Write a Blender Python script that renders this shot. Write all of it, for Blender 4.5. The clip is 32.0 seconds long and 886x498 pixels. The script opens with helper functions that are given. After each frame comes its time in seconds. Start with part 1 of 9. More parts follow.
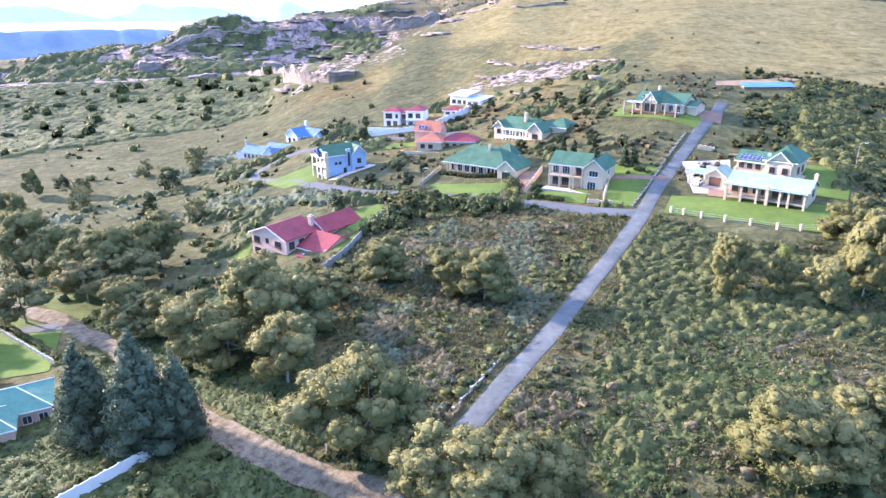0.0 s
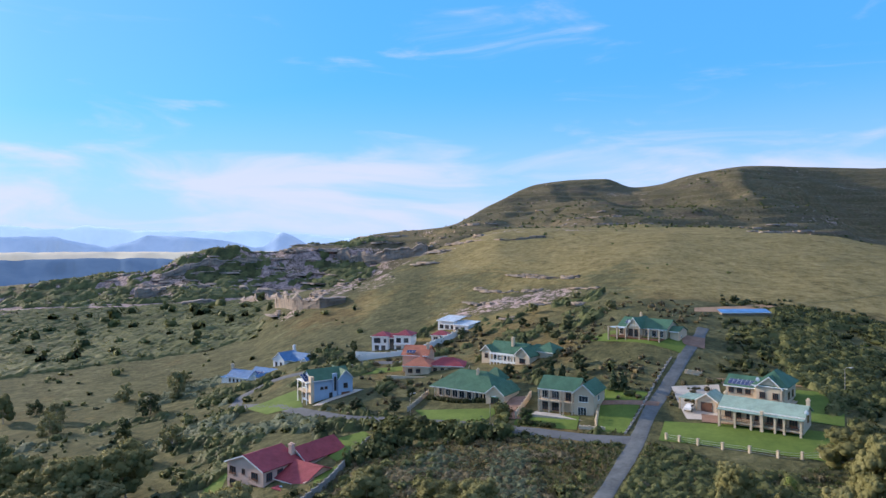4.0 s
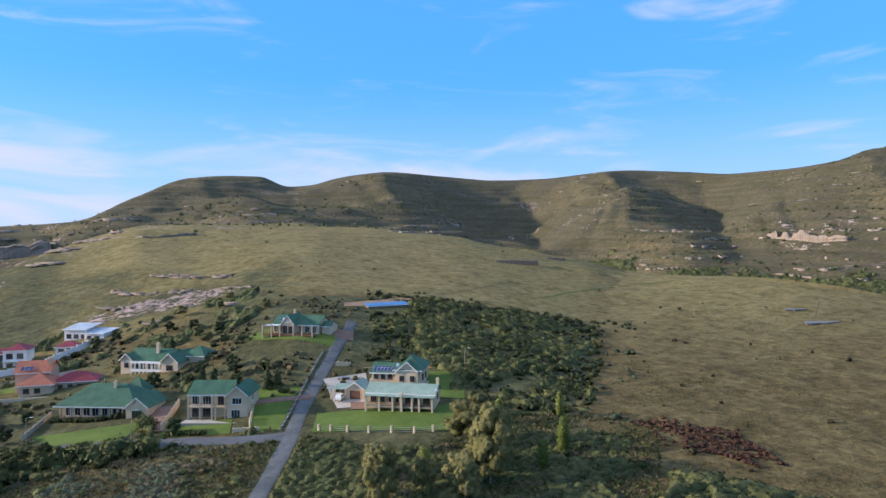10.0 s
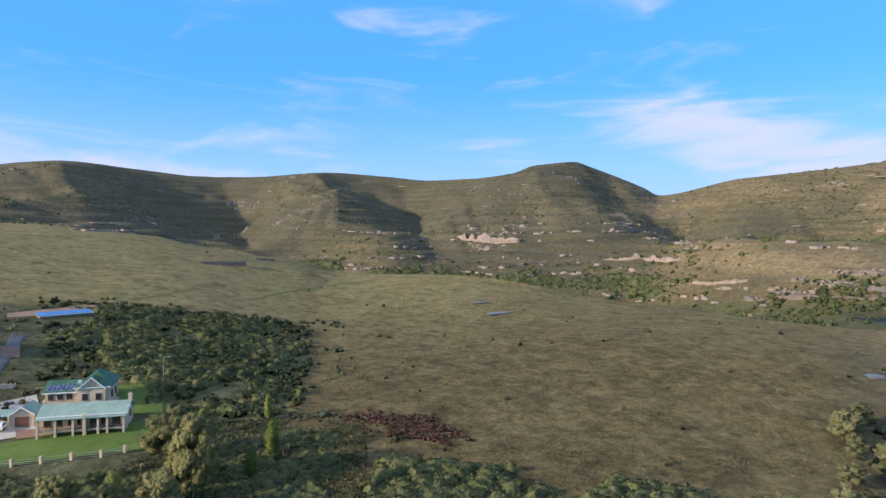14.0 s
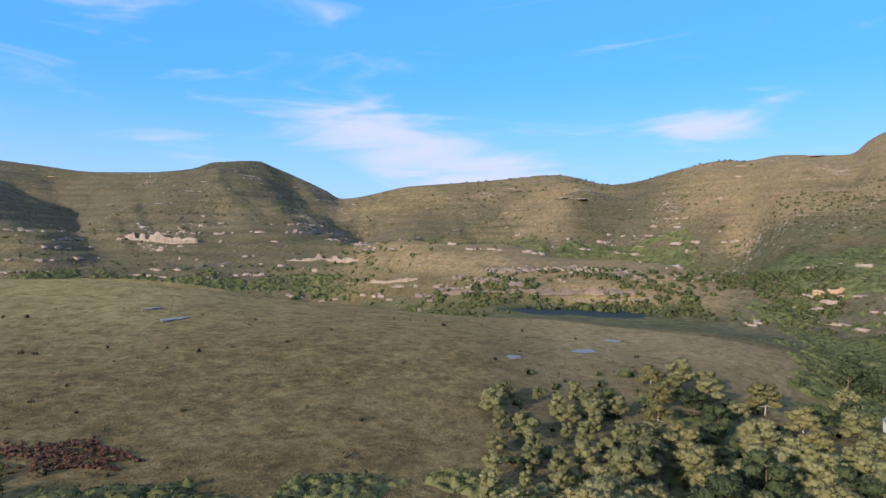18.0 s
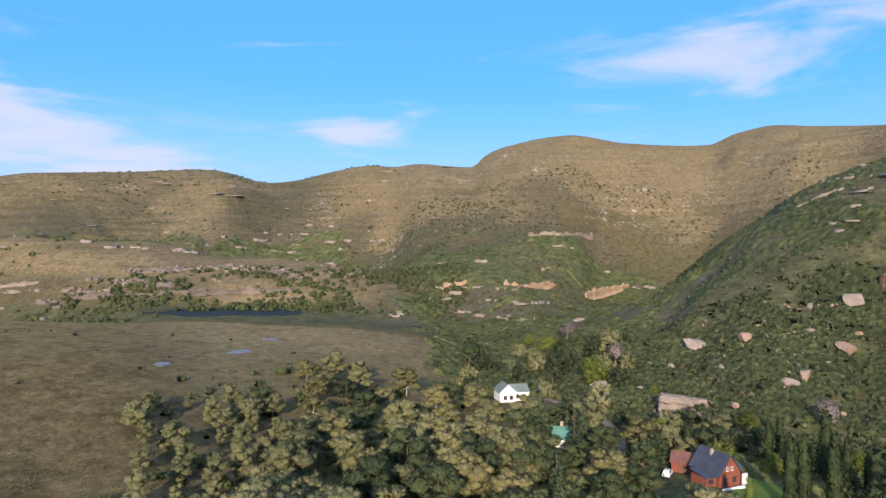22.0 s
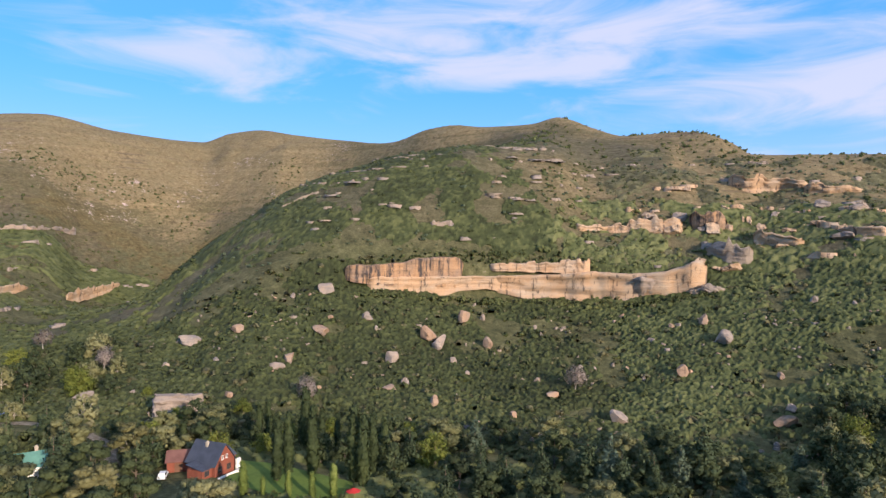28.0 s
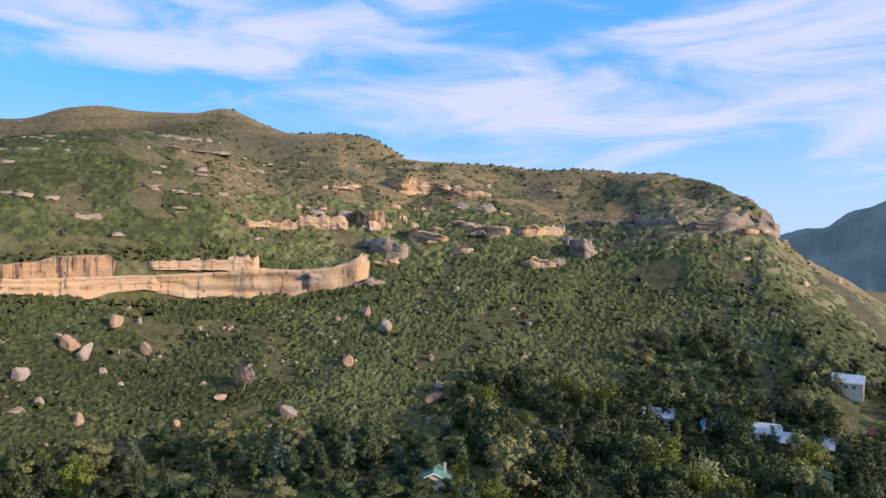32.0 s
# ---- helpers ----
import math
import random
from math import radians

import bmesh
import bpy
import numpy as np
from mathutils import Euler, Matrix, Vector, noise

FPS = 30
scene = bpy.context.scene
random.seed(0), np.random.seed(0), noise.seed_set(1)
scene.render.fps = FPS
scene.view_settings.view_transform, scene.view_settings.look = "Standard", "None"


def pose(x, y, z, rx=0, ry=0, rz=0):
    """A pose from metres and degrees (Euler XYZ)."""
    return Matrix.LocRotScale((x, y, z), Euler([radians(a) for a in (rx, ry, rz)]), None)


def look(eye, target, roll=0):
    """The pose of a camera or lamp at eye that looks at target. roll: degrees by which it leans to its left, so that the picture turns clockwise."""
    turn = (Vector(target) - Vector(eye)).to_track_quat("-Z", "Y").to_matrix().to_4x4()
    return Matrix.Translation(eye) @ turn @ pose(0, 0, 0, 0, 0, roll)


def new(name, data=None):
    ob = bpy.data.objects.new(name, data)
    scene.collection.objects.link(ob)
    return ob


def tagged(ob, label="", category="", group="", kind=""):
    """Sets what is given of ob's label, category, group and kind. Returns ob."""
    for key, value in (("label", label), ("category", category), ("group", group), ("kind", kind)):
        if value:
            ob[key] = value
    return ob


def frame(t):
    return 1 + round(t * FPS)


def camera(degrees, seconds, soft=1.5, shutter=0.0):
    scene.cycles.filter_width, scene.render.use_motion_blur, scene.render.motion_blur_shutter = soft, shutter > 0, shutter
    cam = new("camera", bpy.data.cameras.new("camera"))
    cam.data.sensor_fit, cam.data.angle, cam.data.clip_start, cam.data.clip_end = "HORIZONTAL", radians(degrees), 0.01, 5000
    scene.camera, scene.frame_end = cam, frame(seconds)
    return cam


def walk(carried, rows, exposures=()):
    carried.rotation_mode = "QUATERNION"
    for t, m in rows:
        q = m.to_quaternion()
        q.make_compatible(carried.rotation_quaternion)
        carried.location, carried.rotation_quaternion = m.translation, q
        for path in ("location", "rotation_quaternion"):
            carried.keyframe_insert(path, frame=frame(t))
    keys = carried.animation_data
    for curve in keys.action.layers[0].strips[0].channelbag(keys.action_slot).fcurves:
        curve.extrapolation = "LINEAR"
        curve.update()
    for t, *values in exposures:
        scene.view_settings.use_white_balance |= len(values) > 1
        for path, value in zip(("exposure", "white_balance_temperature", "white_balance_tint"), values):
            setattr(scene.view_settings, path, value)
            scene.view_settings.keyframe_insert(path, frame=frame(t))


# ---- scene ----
cam = camera(68.8, 32.0, soft=1.45)
PATH = [  # seconds, heading, pitch, roll in degrees
    (0.0, 3.51, -19.73, 0.63), (0.5, 3.51, -16.41, 0.55), (1.0, 3.51, -13.14, 0.54), (1.5, 3.53, -9.89, 0.47),
    (2.0, 3.50, -6.65, 0.49), (2.5, 3.50, -3.62, 0.45), (4.5, 1.04, 0.01, 0.48), (5.0, -1.58, -0.08, 0.40),
    (5.5, -4.18, -0.14, 0.37), (6.0, -6.74, -0.16, 0.41), (6.5, -9.28, -0.19, 0.37), (7.0, -11.70, -0.24, 0.35),
    (7.5, -14.40, -0.28, 0.28), (8.0, -17.13, -0.30, 0.28), (8.5, -19.94, -0.34, 0.26), (9.0, -22.42, -0.36, 0.31),
    (9.5, -24.80, -0.38, 0.22), (10.0, -27.44, -0.39, 0.25), (10.5, -30.34, -0.41, 0.16), (11.0, -33.43, -0.43, 0.10),
    (11.5, -36.76, -0.42, 0.13), (12.0, -39.85, -0.42, 0.08), (12.5, -42.96, -0.43, 0.05), (13.0, -46.04, -0.43, 0.06),
    (13.5, -49.42, -0.43, 0.02), (14.0, -52.74, -0.42, 0.04), (14.5, -56.04, -0.42, -0.03), (16.5, -69.67, -0.33, -0.26),
    (17.0, -73.21, -0.28, -0.20), (17.5, -76.70, -0.28, -0.22), (18.0, -80.22, -0.28, -0.27), (18.5, -83.77, -0.27, -0.35),
    (19.0, -87.25, -0.25, -0.33), (19.5, -90.68, -0.26, -0.31), (20.0, -94.26, -0.24, -0.29), (20.5, -98.24, -0.26, -0.35),
    (21.0, -102.41, -0.26, -0.37), (21.5, -106.28, -0.25, -0.38), (22.0, -109.92, -0.26, -0.40), (22.5, -113.53, -0.25, -0.38),
    (23.0, -116.98, -0.26, -0.36), (23.5, -120.60, -0.26, -0.36), (24.0, -124.07, -0.28, -0.38), (24.5, -127.55, -0.28, -0.39),
    (25.0, -131.08, -0.28, -0.44), (25.5, -134.64, -0.28, -0.35), (27.5, -148.97, -0.31, -0.38), (28.0, -152.55, -0.31, -0.37),
    (28.5, -156.32, -0.32, -0.40), (29.0, -160.27, -0.33, -0.38), (29.5, -164.09, -0.32, -0.37), (30.0, -167.47, -0.34, -0.39),
    (30.5, -170.85, -0.34, -0.35), (31.0, -174.29, -0.36, -0.35), (31.5, -177.75, -0.40, -0.36), (32.0, -181.22, -0.42, -0.42),
]
EYE_Z = 60.0
walk(cam, [(t, pose(0, 0, EYE_Z, 90 + pitch, roll, heading)) for t, heading, pitch, roll in PATH],
     exposures=[(0.0, 2.38, 5950, 23), (1.0, 1.9, 5850, 22), (2.0, 1.2, 5900, 26), (3.0, 0.95, 6150, 17), (4.5, 0.84, 6350, 11), (15.0, 0.84, 6350, 11), (21.0, 0.84, 6450, 13), (27.0, 0.85, 6600, 14), (32.0, 0.86, 6650, 14)])

# ---- daylight: low sun, broken high cloud ----
SUN_BEARING, SUN_HEIGHT = -63.0, 17.0
world = bpy.data.worlds.new("sky")
scene.world = world
world.use_nodes = True
wn, wl = world.node_tree.nodes, world.node_tree.links
wn.clear()


sky = wn.new("ShaderNodeTexSky")
sky.sky_type, sky.sun_disc = "NISHITA", False
sky.sun_elevation, sky.sun_rotation = radians(SUN_HEIGHT), radians(SUN_BEARING % 360)
sky.altitude, sky.air_density, sky.dust_density, sky.ozone_density = 1800, 1.0, 0.6, 1.6
coord = wn.new("ShaderNodeTexCoord")
split = wn.new("ShaderNodeSeparateXYZ")
wl.new(coord.outputs["Generated"], split.inputs[0])


def wmath(op, a, b=None, c=None):
    n = wn.new("ShaderNodeMath")
    n.operation = op
    for i, v in enumerate((a, b, c)):
        if v is None:
            continue
        if isinstance(v, (int, float)):
            n.inputs[i].default_value = v
        else:
            wl.new(v, n.inputs[i])
    return n.outputs[0]


def wmap(v, a, b, c=0.0, d=1.0):
    n = wn.new("ShaderNodeMapRange")
    n.interpolation_type = "SMOOTHSTEP"
    wl.new(v, n.inputs[0])
    for i, k in enumerate((a, b, c, d)):
        n.inputs[i + 1].default_value = k
    return n.outputs[0]


dx, dy, dz = split.outputs
turn = wn.new("ShaderNodeMapping")
turn.inputs["Rotation"].default_value = (radians(5), radians(-4), 0)
turn.inputs["Scale"].default_value = (1.7, 1.7, 8.0)
wl.new(coord.outputs["Generated"], turn.inputs[0])
wisps = wn.new("ShaderNodeTexNoise")
wisps.inputs["Scale"].default_value, wisps.inputs["Detail"].default_value = 2.3, 9.0
wisps.inputs["Roughness"].default_value, wisps.inputs["Distortion"].default_value = 0.56, 0.7
wl.new(turn.outputs[0], wisps.inputs["Vector"])


def bank(bearing, elevation, reach, flat=3.2):
    """A soft bank of cloud round a bearing and height in the sky."""
    b, e = radians(bearing), radians(elevation)
    parts = [wmath("POWER", wmath("MULTIPLY", wmath("SUBTRACT", v, c), k), 2.0)
             for v, c, k in ((dx, math.sin(b) * math.cos(e), 1.0), (dy, math.cos(b) * math.cos(e), 1.0), (dz, math.sin(e), flat))]
    return wmap(wmath("SQRT", wmath("ADD", wmath("ADD", parts[0], parts[1]), parts[2])), reach, reach * 0.1)


amount = 0.0
for b, e, reach in ((-32, 4, 0.45), (-8, 5, 0.40), (16, 7, 0.30), (34, 4.5, 0.35), (84, 6, 0.26), (74, 10, 0.2), (102, 9.5, 0.13), (126, 15, 0.28), (148, 17.5, 0.42), (172, 17, 0.42), (190, 10, 0.40), (207, 15, 0.5), (232, 8, 0.5), (-60, 8, 0.5)):
    amount = wmath("ADD", wmath("MULTIPLY", bank(b, e, reach), 0.26), amount)
cover = wmath("ADD", wisps.outputs[0], wmath("MINIMUM", amount, 0.27))
# unseen white veil added over the zenith to brighten and whiten the fill light
cloud = wmath("MAXIMUM", wmath("MULTIPLY", wmap(cover, 0.55, 0.90), 0.82), wmath("MULTIPLY", wmap(dz, 0.56, 0.8), 0.85))
aim = Vector((math.sin(radians(SUN_BEARING)), math.cos(radians(SUN_BEARING)), 0.25)).normalized()
toward = wmath("ADD", wmath("ADD", wmath("MULTIPLY", dx, aim.x), wmath("MULTIPLY", dy, aim.y)), wmath("MULTIPLY", dz, aim.z))
haze = wmath("MAXIMUM", wmap(dz, 0.26, -0.02, 0.0, 0.96), wmath("MULTIPLY", wmap(toward, 0.6, 1.0), 0.2))
tone = wn.new("ShaderNodeMix")
tone.data_type = "RGBA"
wl.new(haze, tone.inputs["Factor"])
tint = wn.new("ShaderNodeMix")
tint.data_type, tint.blend_type = "RGBA", "MULTIPLY"
tint.inputs["Factor"].default_value = 1.0
wl.new(sky.outputs[0], tint.inputs["A"])
tint.inputs["B"].default_value = (0.44, 0.9, 1.35, 1)
deep = wn.new("ShaderNodeMix")
deep.data_type = "RGBA"
deep.inputs["Factor"].default_value = 0.72
wl.new(tint.outputs["Result"], deep.inputs["A"])
deep.inputs["B"].default_value = (0.50, 2.12, 4.4, 1)
wl.new(deep.outputs["Result"], tone.inputs["A"])
tone.inputs["B"].default_value = (2.3, 3.15, 4.6, 1)
mixc = wn.new("ShaderNodeMix")
mixc.data_type = "RGBA"
wl.new(cloud, mixc.inputs["Factor"])
wl.new(tone.outputs["Result"], mixc.inputs["A"])
mixc.inputs["B"].default_value = (3.35, 3.45, 4.4, 1)
# the bright air round the sun
glow = wn.new("ShaderNodeMix")
glow.data_type, glow.blend_type = "RGBA", "ADD"
wl.new(wmath("POWER", wmath("MAXIMUM", toward, 0.0), 48.0), glow.inputs["Factor"])
wl.new(mixc.outputs["Result"], glow.inputs["A"])
glow.inputs["B"].default_value = (15.0, 13.0, 10.5, 1)
back = wn.new("ShaderNodeBackground")
back.inputs["Strength"].default_value = 0.128
wl.new(glow.outputs["Result"], back.inputs["Color"])
wout = wn.new("ShaderNodeOutputWorld")
wl.new(back.outputs[0], wout.inputs[0])

sun = new("sun", bpy.data.lights.new("sun", "SUN"))
sun.data.energy, sun.data.angle, sun.data.color = 3.5, radians(1.6), (1.0, 0.82, 0.63)
_b, _e = radians(SUN_BEARING), radians(SUN_HEIGHT)
sun.matrix_world = look((0, 0, 300), Vector((0, 0, 300)) - Vector((math.sin(_b) * math.cos(_e), math.cos(_b) * math.cos(_e), math.sin(_e))))


# ---- materials ----
def material(name, rough=0.8, metal=0.0, spec=0.3):
    m = bpy.data.materials.new(name)
    m.use_nodes = True
    b = m.node_tree.nodes["Principled BSDF"]
    b.inputs["Roughness"].default_value, b.inputs["Metallic"].default_value = rough, metal
    b.inputs["Specular IOR Level"].default_value = spec
    return m, m.node_tree.nodes, m.node_tree.links, b


def noise_node(nodes, links, vec, scale, detail=5.0, rough=0.55, dist=0.0):
    n = nodes.new("ShaderNodeTexNoise")
    n.inputs["Scale"].default_value, n.inputs["Detail"].default_value = scale, detail
    n.inputs["Roughness"].default_value, n.inputs["Distortion"].default_value = rough, dist
    if vec is not None:
        links.new(vec, n.inputs["Vector"])
    return n.outputs[0]


def ramp(nodes, links, fac, stops):
    n = nodes.new("ShaderNodeValToRGB")
    while len(n.color_ramp.elements) < len(stops):
        n.color_ramp.elements.new(0.5)
    for e, (p, c) in zip(n.color_ramp.elements, stops):
        e.position, e.color = p, (*c, 1) if len(c) == 3 else c
    links.new(fac, n.inputs[0])
    return n.outputs[0]


def mix(nodes, links, fac, a, b, how="MIX"):
    n = nodes.new("ShaderNodeMix")
    n.data_type, n.blend_type = "RGBA", how
    for v, k in ((fac, "Factor"), (a, "A"), (b, "B")):
        if isinstance(v, (int, float)):
            n.inputs[k].default_value = v
        elif isinstance(v, tuple):
            n.inputs[k].default_value = (*v, 1)
        else:
            links.new(v, n.inputs[k])
    return n.outputs["Result"]


def scalar(nodes, links, op, a, b):
    n = nodes.new("ShaderNodeMath")
    n.operation = op
    for i, v in enumerate((a, b)):
        if isinstance(v, (int, float)):
            n.inputs[i].default_value = v
        else:
            links.new(v, n.inputs[i])
    return n.outputs[0]


def ranged(nodes, links, v, a, b, c=0.0, d=1.0):
    n = nodes.new("ShaderNodeMapRange")
    links.new(v, n.inputs[0])
    for i, k in enumerate((a, b, c, d)):
        n.inputs[i + 1].default_value = k
    return n.outputs[0]


def bump(nodes, links, bsdf, h, strength, distance):
    n = nodes.new("ShaderNodeBump")
    n.inputs["Strength"].default_value, n.inputs["Distance"].default_value = strength, distance
    links.new(h, n.inputs["Height"])
    links.new(n.outputs[0], bsdf.inputs["Normal"])


def place(nodes):
    return nodes.new("ShaderNodeNewGeometry").outputs["Position"]


def plain(name, colour, rough=0.7, metal=0.0, vary=0.15, grain=2.0, relief=0.0, spec=0.3):
    """Paint, plaster, metal sheet or wood with soft stains and fine grain; vary: how far its tone wanders."""
    m, n, l, b = material(name, rough, metal, spec)
    p = place(n)
    big, fine = noise_node(n, l, p, grain * 0.15, 4), noise_node(n, l, p, grain * 3, 3)
    f = scalar(n, l, "ADD", scalar(n, l, "MULTIPLY", big, 0.7), scalar(n, l, "MULTIPLY", fine, 0.3))
    f = ranged(n, l, f, 0.3, 0.7)
    lo = tuple(c * (1 - vary) for c in colour)
    hi = tuple(min(1, c * (1 + vary)) for c in colour)
    l.new(mix(n, l, f, lo, hi), b.inputs["Base Color"])
    if relief:
        bump(n, l, b, fine, 0.5, relief)
    return m


def ground_material():
    m, n, l, b = material("hill_ground", 0.95, 0, 0.1)
    p = place(n)
    att = n.new("ShaderNodeAttribute")
    att.attribute_name = "cover"
    sep = n.new("ShaderNodeSeparateColor")
    l.new(att.outputs["Color"], sep.inputs[0])
    bush, dry, rock = sep.outputs
    n1, n2 = noise_node(n, l, p, 0.012, 6, 0.6), noise_node(n, l, p, 0.09, 6, 0.65)
    n3 = noise_node(n, l, p, 0.9, 5, 0.7)
    n4 = noise_node(n, l, p, 0.28, 4, 0.65)
    tuft = scalar(n, l, "ADD", scalar(n, l, "MULTIPLY", n2, 0.32), scalar(n, l, "ADD", scalar(n, l, "MULTIPLY", n3, 0.3), scalar(n, l, "MULTIPLY", n4, 0.38)))
    tuft = ranged(n, l, tuft, 0.34, 0.66, 0.14, 0.86)
    meadow = ramp(n, l, tuft, [(0.3, (0.068, 0.053, 0.023)), (0.5, (0.130, 0.101, 0.044)), (0.72, (0.205, 0.161, 0.073))])
    veld = ramp(n, l, tuft, [(0.28, (0.108, 0.082, 0.046)), (0.48, (0.212, 0.162, 0.092)), (0.75, (0.330, 0.262, 0.155))])
    straw = ramp(n, l, tuft, [(0.28, (0.108, 0.089, 0.037)), (0.48, (0.204, 0.168, 0.070)), (0.75, (0.310, 0.258, 0.122))])
    green = ramp(n, l, tuft, [(0.3, (0.046, 0.049, 0.024)), (0.52, (0.090, 0.091, 0.043)), (0.75, (0.152, 0.146, 0.074))])
    stone = ramp(n, l, tuft, [(0.3, (0.106, 0.085, 0.095)), (0.5, (0.286, 0.215, 0.201)), (0.7, (0.488, 0.38, 0.356))])
    # thin level bands of scrub and stone on the mountain flanks
    level = n.new("ShaderNodeMapping")
    level.inputs["Scale"].default_value = (0.006, 0.006, 0.17)
    l.new(p, level.inputs[0])
    bands = noise_node(n, l, level.outputs[0], 1.0, 5, 0.7)
    flank = att.outputs["Alpha"]
    c = mix(n, l, ranged(n, l, scalar(n, l, "ADD", dry, scalar(n, l, "MULTIPLY", n1, 0.6)), 0.55, 1.05), meadow, straw)
    c = mix(n, l, ranged(n, l, scalar(n, l, "ADD", bush, scalar(n, l, "MULTIPLY", scalar(n, l, "SUBTRACT", n2, 0.5), 1.6)), 0.3, 0.7), c, green)
    c = mix(n, l, scalar(n, l, "MULTIPLY", scalar(n, l, "MULTIPLY", flank, ranged(n, l, dry, 0.3, 0.6)), 0.85), c, veld)
    # greyish tone of the flanks, with the haze of distance put into the colour
    hazed_flank = ramp(n, l, tuft, [(0.28, (0.052, 0.047, 0.033)), (0.48, (0.100, 0.092, 0.062)), (0.75, (0.165, 0.150, 0.105))])
    c = mix(n, l, scalar(n, l, "MULTIPLY", scalar(n, l, "MULTIPLY", flank, ranged(n, l, dry, 0.62, 0.36)), 0.85), c, hazed_flank)
    patchy = ranged(n, l, scalar(n, l, "ADD", bands, scalar(n, l, "MULTIPLY", scalar(n, l, "SUBTRACT", n2, 0.5), 1.5)), 0.46, 0.60)
    c = mix(n, l, scalar(n, l, "MULTIPLY", scalar(n, l, "MULTIPLY", patchy, flank), ranged(n, l, dry, 0.5, 0.85, 0.62, 0.3)), c, (0.058, 0.058, 0.027))
    ledges = ranged(n, l, scalar(n, l, "ADD", bands, scalar(n, l, "MULTIPLY", scalar(n, l, "SUBTRACT", n1, 0.5), 0.6)), 0.40, 0.33)
    c = mix(n, l, scalar(n, l, "MULTIPLY", scalar(n, l, "MULTIPLY", ledges, flank), 0.6), c, (0.10, 0.078, 0.06))
    c = mix(n, l, ranged(n, l, scalar(n, l, "ADD", rock, scalar(n, l, "MULTIPLY", scalar(n, l, "SUBTRACT", tuft, 0.5), 1.5)), 0.42, 0.58), c, stone)
    l.new(c, b.inputs["Base Color"])
    bump(n, l, b, tuft, 0.9, 0.8)
    return m


GROUND = ground_material()


# ---- the lie of the land: lines of hills and hollows as (bearing from the drone, distance, height) ----
FOOT = [(-70, 75, 3), (-27, 75, 5), (-1.3, 75, 11.5), (50, 75, 16), (64, 75, 16), (132, 75, 7), (162, 75, 2), (186, 75, -1), (225, 75, -2), (260, 75, 0)]
TERRACE = [(-70, 150, -3), (-35, 150, -1), (-27, 150, 2), (-15.5, 150, 10), (14.3, 150, 19), (30.5, 150, 21), (64, 150, 19), (95, 150, 13.5), (115, 150, 8), (137, 150, 6), (144, 150, 3), (157, 150, -1), (178.6, 150, -5), (195, 150, -6), (225, 150, -6), (260, 150, -4)]
SLOPE = [(-70, 350, -15), (-45, 350, -10), (-35, 350, -6), (-27, 330, -3), (-19, 310, 6), (-15.5, 310, 13), (-12.5, 300, 17), (-8, 260, 18), (5.8, 240, 28), (14.3, 220, 34), (22.3, 250, 37), (30.5, 260, 35), (43, 280, 28), (57, 280, 26.5), (80, 250, 23.5), (87.7, 250, 21), (95, 240, 20), (103, 230, 16), (115, 230, 5), (132, 205, 4.5), (137, 200, 3), (144, 200, -1), (162, 205, -4.5), (202.5, 215, -7), (225, 215, -12), (260, 300, -10)]
BROW_WEST = [(-70, 600, -30), (-45, 500, -12), (-35, 500, -6), (-19, 470, 8.1), (-17.4, 456, 15.7), (-14, 445, 28.5), (-10.2, 450, 34.7), (-6.2, 481, 46.2), (-3.2, 535, 58.4), (-0.2, 578, 69.5), (2.8, 599, 78), (9.7, 634, 78.7), (14.3, 650, 79), (20.2, 650, 77.6), (23.2, 641, 74.4), (28.2, 590, 66.8), (33.1, 540, 56.6), (39.2, 490, 47.7), (44.6, 465, 40.9), (50.7, 438, 39.3), (58.3, 417, 34.4)]
BROW_EAST = [(66.7, 393, 27.8), (76, 370, 23.7), (84.3, 353, 20.4), (91, 338, 20.3), (96, 326, 19.2), (101.8, 305, 20), (107.3, 300, 16.5), (111, 300, 9), (115, 300, 4), (121.5, 300, 6), (128, 290, 10), (132, 290, 15), (137, 320, 30.3), (144, 335, 37.7), (167, 350, 32.5), (178.6, 350, 40.4), (186, 350, 44.7), (208.5, 320, 26.4), (211, 310, 21.9), (215, 310, 10.9), (225, 300, -12), (260, 500, -20)]
BROW = BROW_WEST + BROW_EAST
DIP = [(-70, 900, -40), (-45, 700, -1.2), (-15.5, 700, 13.5), (-8, 600, 24), (-4.5, 610, 36), (-1.3, 660, 52), (5.8, 720, 68.8), (14.3, 780, 79.1), (22.3, 800, 68.4), (30.5, 760, 44.1), (37, 720, 19.7), (50, 620, 5.8), (71.5, 560, -3.8), (87.7, 435, 12.4), (103, 430, 12.5), (108, 430, 11), (112, 420, 4.7), (115, 410, 5.3), (121.5, 340, 10.4), (132, 350, 31.8), (144, 346, 50.9), (157, 352, 52), (172, 362, 48), (178.6, 370, 56.8), (195, 370, 60), (202.5, 360, 56.9), (206, 360, 50.6), (208.5, 350, 41.7), (211, 350, 32.5), (215, 350, 17), (225, 400, -14), (260, 800, -30)]
